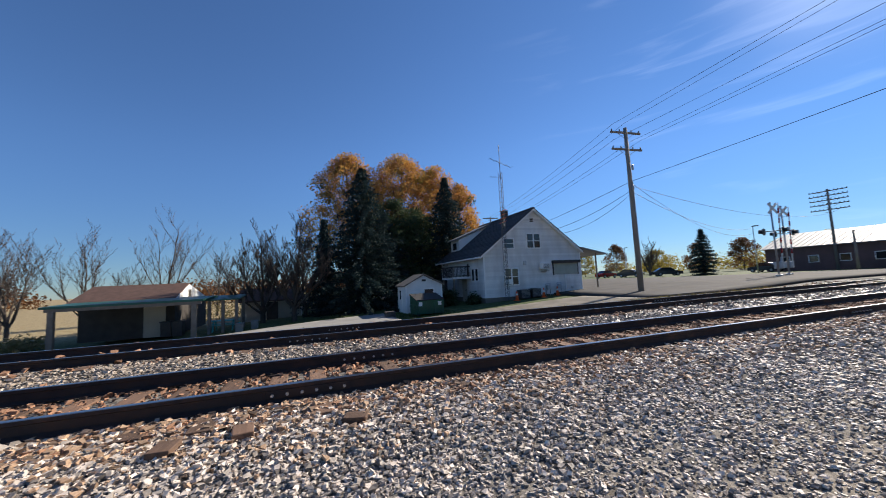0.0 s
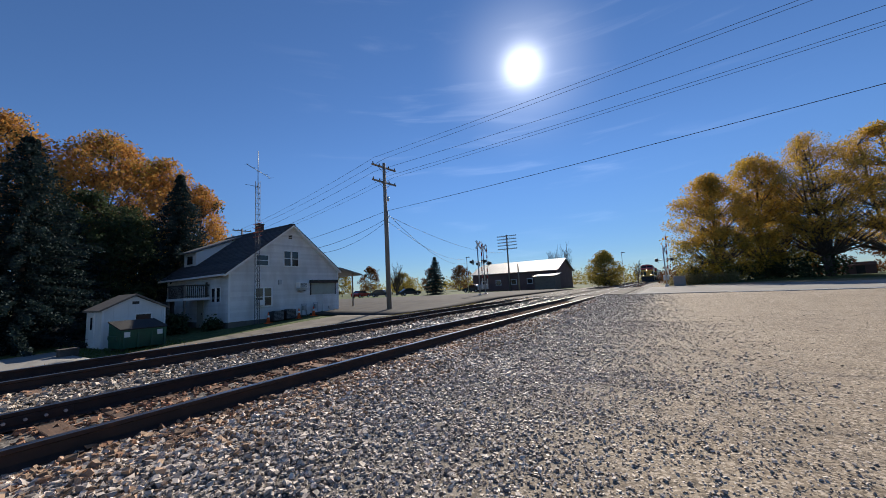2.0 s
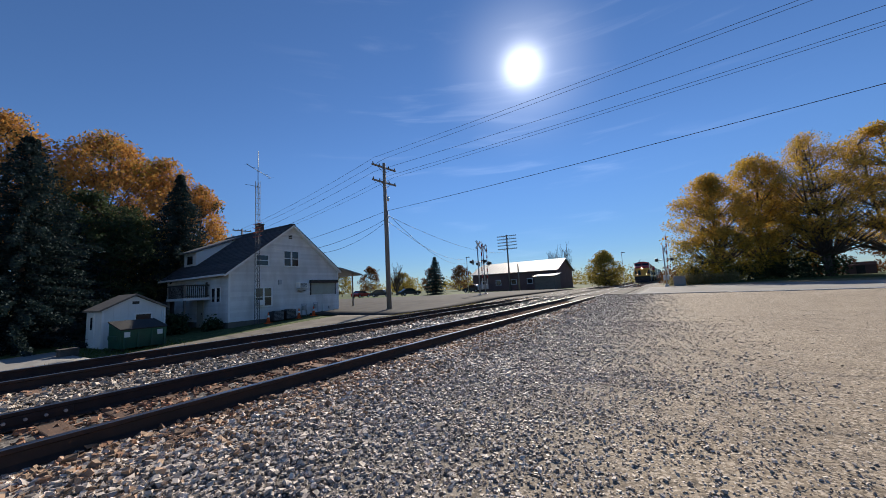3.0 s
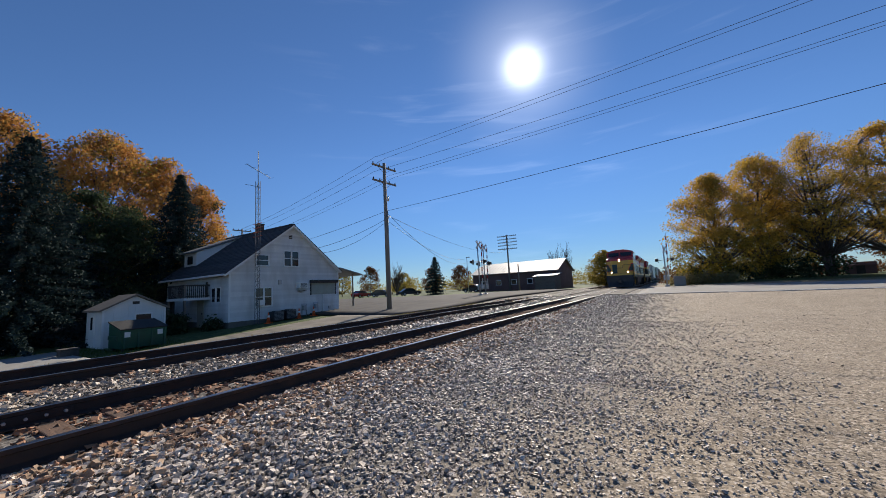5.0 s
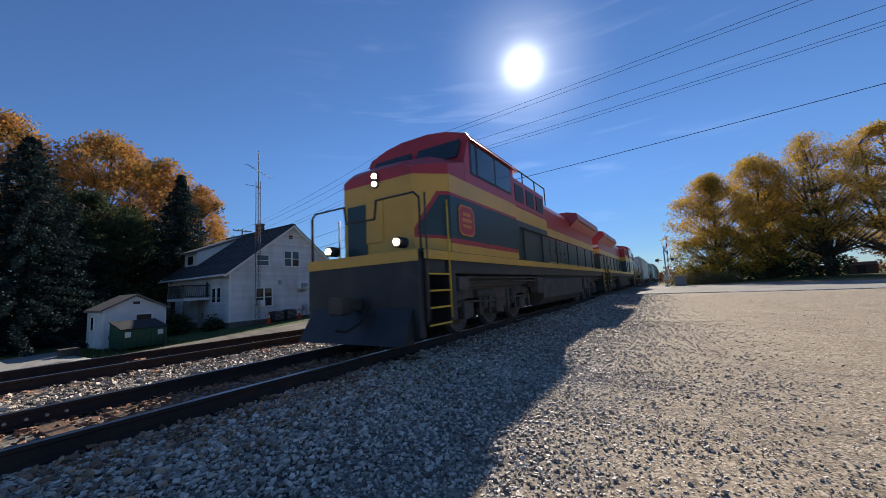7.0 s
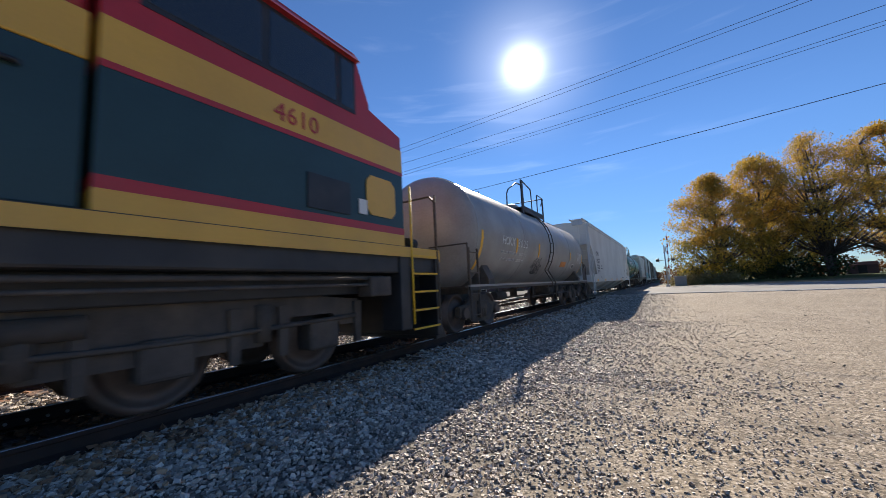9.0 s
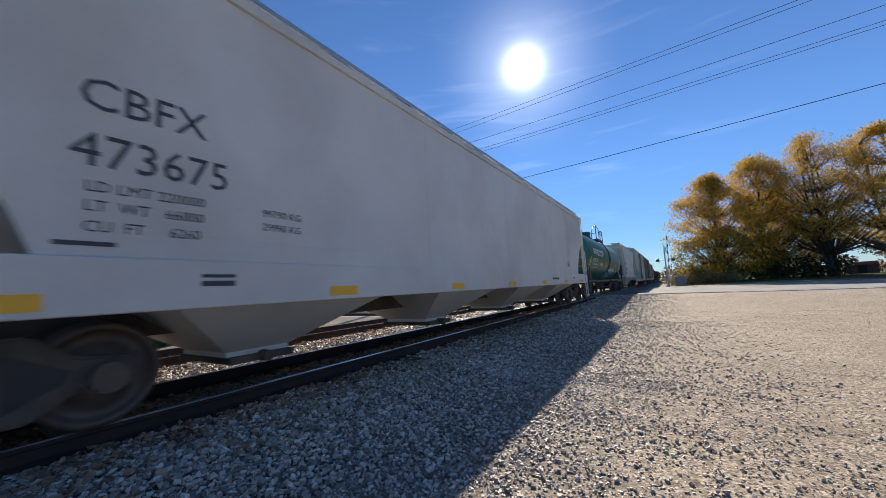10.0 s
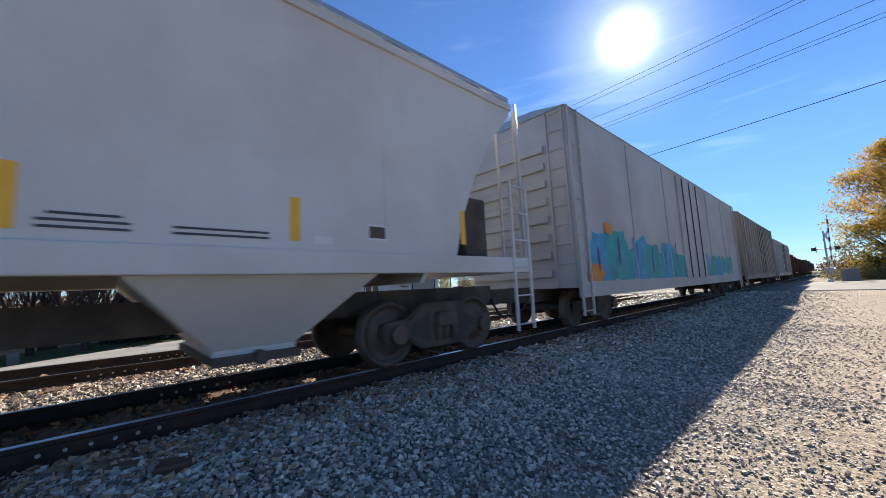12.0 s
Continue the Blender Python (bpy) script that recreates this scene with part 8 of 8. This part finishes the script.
    grass_blades("grass", 9000, lambda r, n: (r.uniform(-26, -18.5, n), r.uniform(-6, 9, n)), 0.12, 102, M_LAWN, "short green lawn by the shed")


build_house()
build_shed()
build_antenna()
build_poles()
build_crossing()
build_barn()
build_carport()
build_yard_things()
build_trees()
# ---- lettering, reflectors and paint on the cars ----
def side_words(car, x, text, size, y, z, material, label=""):
    return words("lettering", text, size, material, car, Matrix.Translation((x, y, z)) @ SIDE, label)


def blob(name, car, x, y0, z0, w, h, seed, material, n=18, label="", r=None, zc=None, off=0.0):
    """A rounded, uneven patch of spray paint on a flat side, or bent on a barrel of radius r."""
    rng = random.Random(seed)
    pts = []
    for k in range(n):
        a = 2 * math.pi * k / n
        q = rng.uniform(0.78, 1.12)
        c, s = math.cos(a), math.sin(a)
        pts.append((y0 + w / 2 + w / 2 * q * math.copysign(abs(c) ** 0.6, c), z0 + h / 2 + h / 2 * q * math.copysign(abs(s) ** 0.6, s)))
    bm = bmesh.new()
    cy, cz = y0 + w / 2, z0 + h / 2
    rings = []
    for f in (1.0, 0.66, 0.33):
        ring = []
        for y, z in pts:
            yy, zz = cy + (y - cy) * f, cz + (z - cz) * f
            xx = x + off if r is None else math.sqrt(max(0.01, r * r - (zz - zc) ** 2)) + 0.004 + off
            ring.append(bm.verts.new((xx, yy, zz)))
        rings.append(ring)
    for A, B in zip(rings[:-1], rings[1:]):
        for i in range(n):
            bm.faces.new((A[i], A[(i + 1) % n], B[(i + 1) % n], B[i]))
    bm.faces.new(rings[-1])
    bmesh.ops.recalc_face_normals(bm, faces=bm.faces[:])
    return part(name, bm, material, car, label)


def tag_strokes(car, strokes, width, material, r, zc, off=0.008):
    """Hand-sprayed strokes bent on a barrel: each stroke is a run of (y, z)."""
    for st in strokes:
        bm = bmesh.new()
        P = [Vector(p) for p in st]
        last = None
        for k, p in enumerate(P):
            a, b = P[max(0, k - 1)], P[min(len(P) - 1, k + 1)]
            d = b - a if (b - a).length > 1e-4 else Vector((1, 0))
            n = Vector((-d.y, d.x)).normalized() * width / 2
            pair = [bm.verts.new((math.sqrt(max(0.01, r * r - (q.y - zc) ** 2)) + off, q.x, q.y)) for q in (p + n, p - n)]
            if last:
                bm.faces.new((last[0], pair[0], pair[1], last[1]))
            last = pair
        bmesh.ops.recalc_face_normals(bm, faces=bm.faces[:])
        part("paint_stroke", bm, material, car)


def wiggle(y0, z0, w, h, seed, n=9):
    rng = random.Random(seed)
    return [(y0 + w * (0.5 + 0.5 * math.cos(k * 1.9 + rng.uniform(-0.4, 0.4))) + 0.04 * k, z0 + h * (0.5 + 0.5 * math.sin(k * 1.3 + rng.uniform(-0.5, 0.5)))) for k in range(n)]


def letter_tank1():
    r, zc, c = 1.50, 2.48, tank1
    tank_lettering(c, r, zc, "HOKX 8025", 0.34, 2.58, 2.2, M_WHITE, 0.69)
    for txt, z in (("LD LMT 199600 LB  90550 KG", 1.95), ("LT WT 63400 LB  28750 KG", 1.77)):
        tank_lettering(c, r, zc, txt, 0.125, 2.6, z, M_WHITE, 0.62)
    for y, z0, z1 in ((1.3, 1.5, 2.44), (3.66, 2.0, 2.44), (5.8, 1.98, 2.44), (10.4, 2.05, 2.4), (12.9, 1.5, 2.44)):
        tank_patch("reflector", c, r, zc, y, y + 0.11, z0, z1, M_REFLECT, label="yellow reflective strip")
    tank_patch("orange_patch", c, r, zc, 9.0, 9.85, 1.74, 1.95, M_ORANGEP, label="orange notice panel")
    tank_patch("white_placard", c, r, zc, 11.0, 11.35, 1.72, 1.9, M_WHITE)
    tank_patch("dark_placard", c, r, zc, 11.04, 11.31, 1.75, 1.87, M_BLACK, 0.009)
    for k in range(9):
        tank_patch("stencil_line", c, r, zc, 11.9, 12.84 - 0.05 * (k % 3), 1.98 + k * 0.055, 2.0 + k * 0.055, M_WHITE)
    # dark tag and a paler one
    def arc(cy, cz, ry, rz, a0, a1, n=14):
        return [(cy + ry * math.cos(radians(a0 + (a1 - a0) * k / n)), cz + rz * math.sin(radians(a0 + (a1 - a0) * k / n))) for k in range(n + 1)]
    tag_strokes(c, [[(5.42, 1.62), (5.52, 1.7), (5.56, 1.92), (5.58, 1.66), (5.5, 1.64)],
                    arc(5.76, 1.7, 0.11, 0.24, 60, 400), arc(5.78, 1.6, 0.13, 0.13, 150, 480),
                    arc(5.98, 1.72, 0.1, 0.2, 20, 330), arc(6.0, 1.58, 0.14, 0.1, -160, 120),
                    [(6.3, 1.98), (6.17, 1.9), (6.18, 1.72), (6.28, 1.78), (6.18, 1.7), (6.2, 1.55), (6.34, 1.6)],
                    arc(6.4, 1.62, 0.09, 0.09, -20, 300), [(6.46, 1.6), (6.44, 1.4), (6.52, 1.46)], [(5.6, 1.5), (5.9, 1.44), (6.3, 1.47)]],
                0.045, M_BLACK, r, zc)
    # ladder panel and white diamond on the end
    bm = bmesh.new()
    box(bm, 1.49, 1.52, 12.7, 13.3, 1.15, 1.75)
    part("end_panel", bm, M_TRUCK, c)


def letter_hopper1():
    c, x = hopper1, 1.593
    side_words(c, x, "CBFX", 0.37, 2.53, 2.6, M_DARKLET, "dark reporting marks")
    side_words(c, x, "473675", 0.385, 2.5, 2.14, M_DARKLET, "dark reporting marks")
    for txt, z in (("LD LMT 220000", 1.94), ("LT  WT   66000", 1.79), ("CU  FT     6260", 1.63)):
        side_words(c, x, txt, 0.125, 2.6, z, M_DARKLET)
    side_words(c, x, "99790 KG", 0.115, 4.0, 1.94, M_DARKLET)
    side_words(c, x, "29990 KG", 0.115, 4.0, 1.79, M_DARKLET)
    xs = 1.633
    for y in (1.95, 4.86, 7.85, 10.8, 13.69, 16.71, 19.75):
        bm = bmesh.new(); box(bm, xs, xs + 0.003, y, y + 0.47, 1.05, 1.17)
        part("reflector", bm, M_REFLECT, c, "yellow reflective strip")
    bars(c, xs, 3.4, 1.2, [(0, 0, 0.3, 0.05), (0, 0.08, 0.3, 0.03)], M_DARKLET)
    bars(c, xs, 15.0, 1.2, [(0, 0, 0.87, 0.07)], M_DARKLET)
    bars(c, xs, 18.3, 1.22, [(0, 0, 0.2, 0.06)], M_DARKLET)
    bars(c, x, 17.6, 1.75, [(0, 0, 0.35, 0.04), (0, 0.07, 0.3, 0.04), (0, 0.14, 0.33, 0.04)], M_DARKLET)
    bars(c, x, 2.45, 1.52, [(0, 0, 0.35, 0.035)], M_DARKLET)
    for y in (7.2, 11.0, 14.6):
        bm = bmesh.new(); box(bm, 1.588, 1.593, y - 0.012, y + 0.012, 1.45, 4.2); part("sheet_seam", bm, M_HOPPER, c)
    bm = bmesh.new(); box(bm, 1.588, 1.594, 3.1, 18.6, 1.66, 1.69); part("side_crease", bm, M_HOPPER, c)


def letter_tank2():
    r, zc, c = 1.56, 2.68, tank2
    # diamond placard on its bracket near the trailing end
    bm = bmesh.new(); box(bm, 0.95, 1.385, 15.25, 15.31, 1.48, 1.54); br = part("placard_bracket", bm, M_TRUCK, c)
    bm = bmesh.new(); prism(bm, [(15.09, 1.51), (15.28, 1.32), (15.47, 1.51), (15.28, 1.70)], "x", 1.385, 1.40); part("placard", bm, M_WHITE, br, "white diamond placard")
    bm = bmesh.new(); prism(bm, [(15.16, 1.49), (15.28, 1.37), (15.40, 1.49)], "x", 1.40, 1.404); part("placard_band", bm, M_DARKLET, br)
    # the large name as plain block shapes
    for k in range(6):
        y = 2.55 + k * 0.63
        tank_patch("name_block", c, r, zc, y, y + 0.13, 2.64, 3.04, M_PALEP)
        tank_patch("name_block", c, r, zc, y + 0.13, y + 0.5, 2.95, 3.04, M_PALEP)
        z = 2.76 if k in (0, 1, 5) else 2.64
        tank_patch("name_block", c, r, zc, y + 0.13, y + 0.5, z, z + 0.08, M_PALEP)
        if k != 3:
            tank_patch("name_block", c, r, zc, y + 0.42, y + 0.54, z + 0.02, 3.0, M_PALEP)
    tank_lettering(c, r, zc, "PROX 71121", 0.30, 2.36, 2.24, M_WHITE, 0.62)
    tank_lettering(c, r, zc, "LD LMT 213600 LB  96 850 KG", 0.115, 2.47, 2.04, M_WHITE, 0.6)
    tank_lettering(c, r, zc, "LT WT   72400 LB  32 850 KG", 0.115, 2.47, 1.89, M_WHITE, 0.6)
    for y, z0, z1 in ((5.14, 2.1, 2.42), (7.52, 2.0, 2.42), (9.8, 2.2, 2.48), (1.6, 1.7, 2.5), (12.4, 2.0, 2.4), (15.7, 1.6, 2.32)):
        tank_patch("reflector", c, r, zc, y, y + 0.1, z0, z1, M_REFLECT, label="orange reflective strip")
    tank_patch("orange_patch", c, r, zc, 5.34, 6.2, 2.06, 2.24, M_ORANGEP, label="orange notice panel")
    # blue and purple graffiti, outlined pale
    blob("graffiti_shadow", c, 0, 8.7, 1.25, 1.6, 0.75, 401, M_PURPLE, r=r, zc=zc, off=0.001, label="purple spray paint")
    blob("graffiti_shadow", c, 0, 11.8, 1.3, 1.2, 0.7, 402, M_PURPLE, r=r, zc=zc, off=0.001, label="purple spray paint")
    for i in range(5):
        blob("graffiti_outline", c, 0, 9.2 + i * 0.6, 1.13 + 0.05 * (i % 2), 0.84, 0.88, 410 + i, M_BLACK, r=r, zc=zc, off=0.004, n=26)
    for i in range(5):
        blob("graffiti_fill", c, 0, 9.25 + i * 0.6, 1.17 + 0.05 * (i % 2), 0.74, 0.8, 420 + i, M_PALEP, r=r, zc=zc, off=0.008, n=26)
        blob("graffiti_fill", c, 0, 9.31 + i * 0.6, 1.2 + 0.05 * (i % 2), 0.6, 0.56, 430 + i, M_BLUEP, r=r, zc=zc, off=0.012, n=26, label="blue spray paint")
        tag_strokes(c, [wiggle(9.42 + i * 0.6, 1.32, 0.3, 0.36, 450 + i, 5)], 0.03, M_PALEP, r, zc, 0.016)
    tag_strokes(c, [wiggle(8.35 + 0.15 * i, 1.64, 0.12, 0.2, 440 + i, 5) for i in range(4)], 0.03, M_WHITE, r, zc, 0.016)
    tag_strokes(c, [wiggle(12.15 + 0.15 * i, 1.72, 0.12, 0.16, 446 + i, 5) for i in range(3)], 0.03, M_WHITE, r, zc, 0.016)
    tank_patch("data_plate", c, r, zc, 13.69, 14.13, 1.78, 2.02, M_WHITE)
    tank_patch("data_plate_face", c, r, zc, 13.72, 13.89, 1.81, 1.99, M_BLACK, 0.009)
    tank_patch("data_plate_face", c, r, zc, 13.93, 14.1, 1.81, 1.99, M_BLACK, 0.009)
    for k in range(3):
        tank_patch("stencil_line", c, r, zc, 13.7, 13.95, 1.6 + k * 0.05, 1.62 + k * 0.05, M_WHITE)
    tank_lettering(c, r, zc, "AAR 211A100W1", 0.115, 14.52, 2.66, M_WHITE, 0.7)
    for k in range(9):
        tank_patch("stencil_line", c, r, zc, 14.5, 15.6 - 0.06 * (k % 2), 2.2 + k * 0.048, 2.218 + k * 0.048, M_WHITE)
    for k in range(4):
        tank_patch("stencil_line", c, r, zc, 15.0, 15.5, 1.92 + k * 0.05, 1.945 + k * 0.05, M_WHITE)
    bm = bmesh.new()
    prism(bm, [(15.08, 1.5), (15.25, 1.33), (15.42, 1.5), (15.25, 1.67)], "x", 1.06, 1.12)
    part("hazard_placard", bm, M_WHITE, c, "white diamond placard")
    # stencil lines on the leading head
    for k in range(6):
        bm = bmesh.new(); box(bm, -0.55, 0.0 + 0.1 * (k % 3), 0.60, 0.64, 2.9 + k * 0.12, 2.95 + k * 0.12); part("stencil_line", bm, M_WHITE, c)


def letter_hopper2():
    c, x = hopper2, 1.593
    side_words(c, x, "NAHX", 0.36, 2.55, 2.52, M_DARKLET, "black reporting marks")
    side_words(c, x, "322518", 0.34, 2.5, 2.02, M_DARKLET, "black reporting marks")
    side_words(c, x, "LD LMT 200000", 0.11, 2.52, 1.86, M_DARKLET)
    side_words(c, x, "LT  WT   63000", 0.11, 2.52, 1.72, M_DARKLET)
    for y, z0, z1 in ((2.34, 1.66, 2.5), (5.0, 1.7, 2.1), (6.95, 1.6, 2.06), (8.85, 1.62, 2.07), (11.3, 1.7, 2.2)):
        bm = bmesh.new(); box(bm, x, x + 0.003, y, y + 0.1, z0, z1)
        part("reflector", bm, M_REFLECT, c, "orange reflective strip")
    bars(c, x, 7.14, 1.62, [(0, 0.0, 0.5, 0.02), (0, 0.05, 0.5, 0.02), (0.05, 0.1, 0.4, 0.02)], M_DARKLET)
    bars(c, x, 7.9, 1.62, [(0, 0.0, 0.75, 0.02), (0, 0.05, 0.75, 0.02)], M_DARKLET)
    bm = bmesh.new(); box(bm, x, x + 0.003, 9.1, 9.3, 1.6, 1.68); part("white_placard", bm, M_WHITE, c)
    bm = bmesh.new(); box(bm, x, x + 0.004, 9.74, 10.0, 1.68, 1.86); part("data_plate", bm, M_WHITE, c)
    bm = bmesh.new(); box(bm, x + 0.002, x + 0.006, 9.76, 9.98, 1.7, 1.84); part("data_plate_face", bm, M_TRUCK, c)
    for y in (4.6, 7.6, 10.0):
        bm = bmesh.new(); box(bm, 1.588, 1.594, y - 0.012, y + 0.012, 1.7, 4.25); part("sheet_seam", bm, M_HOPPER2, c)


def letter_reefer():
    c, x = reefer, 1.536
    for i in range(16):
        blob("graffiti", c, x, 1.3 + i * 0.85, 1.0, 1.5, 1.25 - 0.03 * i + 0.25 * math.sin(i * 2.3), 500 + i, M_TEAL if i % 3 else M_BLUEP, off=0.002 + 0.001 * i, label="teal spray-painted lettering")
    blob("graffiti", c, x, 1.1, 1.0, 0.9, 0.5, 520, M_ORANGEP, off=0.012, label="orange spray paint")
    blob("graffiti", c, x, 2.2, 2.2, 0.5, 0.3, 521, M_ORANGEP, off=0.012)
    for i in range(7):
        blob("graffiti_outline", c, x, 1.7 + i * 1.25, 1.25 + 0.15 * (i % 3), 0.10, 0.6 + 0.2 * (i % 2), 530 + i, M_PURPLE, off=0.014, n=10)
    for i in range(4):
        blob("graffiti", c, x, 14.6 + i * 0.9, 1.15, 0.9, 0.9, 540 + i, M_TEAL, off=0.003 + 0.001 * i)
    for y in (4.2, 7.4, 13.6, 16.8):
        bm = bmesh.new(); box(bm, x, x + 0.012, y - 0.03, y + 0.03, 1.0, 4.95); part("sheet_seam", bm, M_REEFER, c)


letter_tank1()
letter_hopper1()
letter_tank2()
letter_hopper2()
letter_reefer()


# road number on the trailing locomotive's cab band
words("lettering", "4610", 0.32, M_RED, CARS[1][0], Matrix.Translation((1.56, 19.8, 3.13)) @ SIDE, "dark red road number")
build_ballast()
motions()
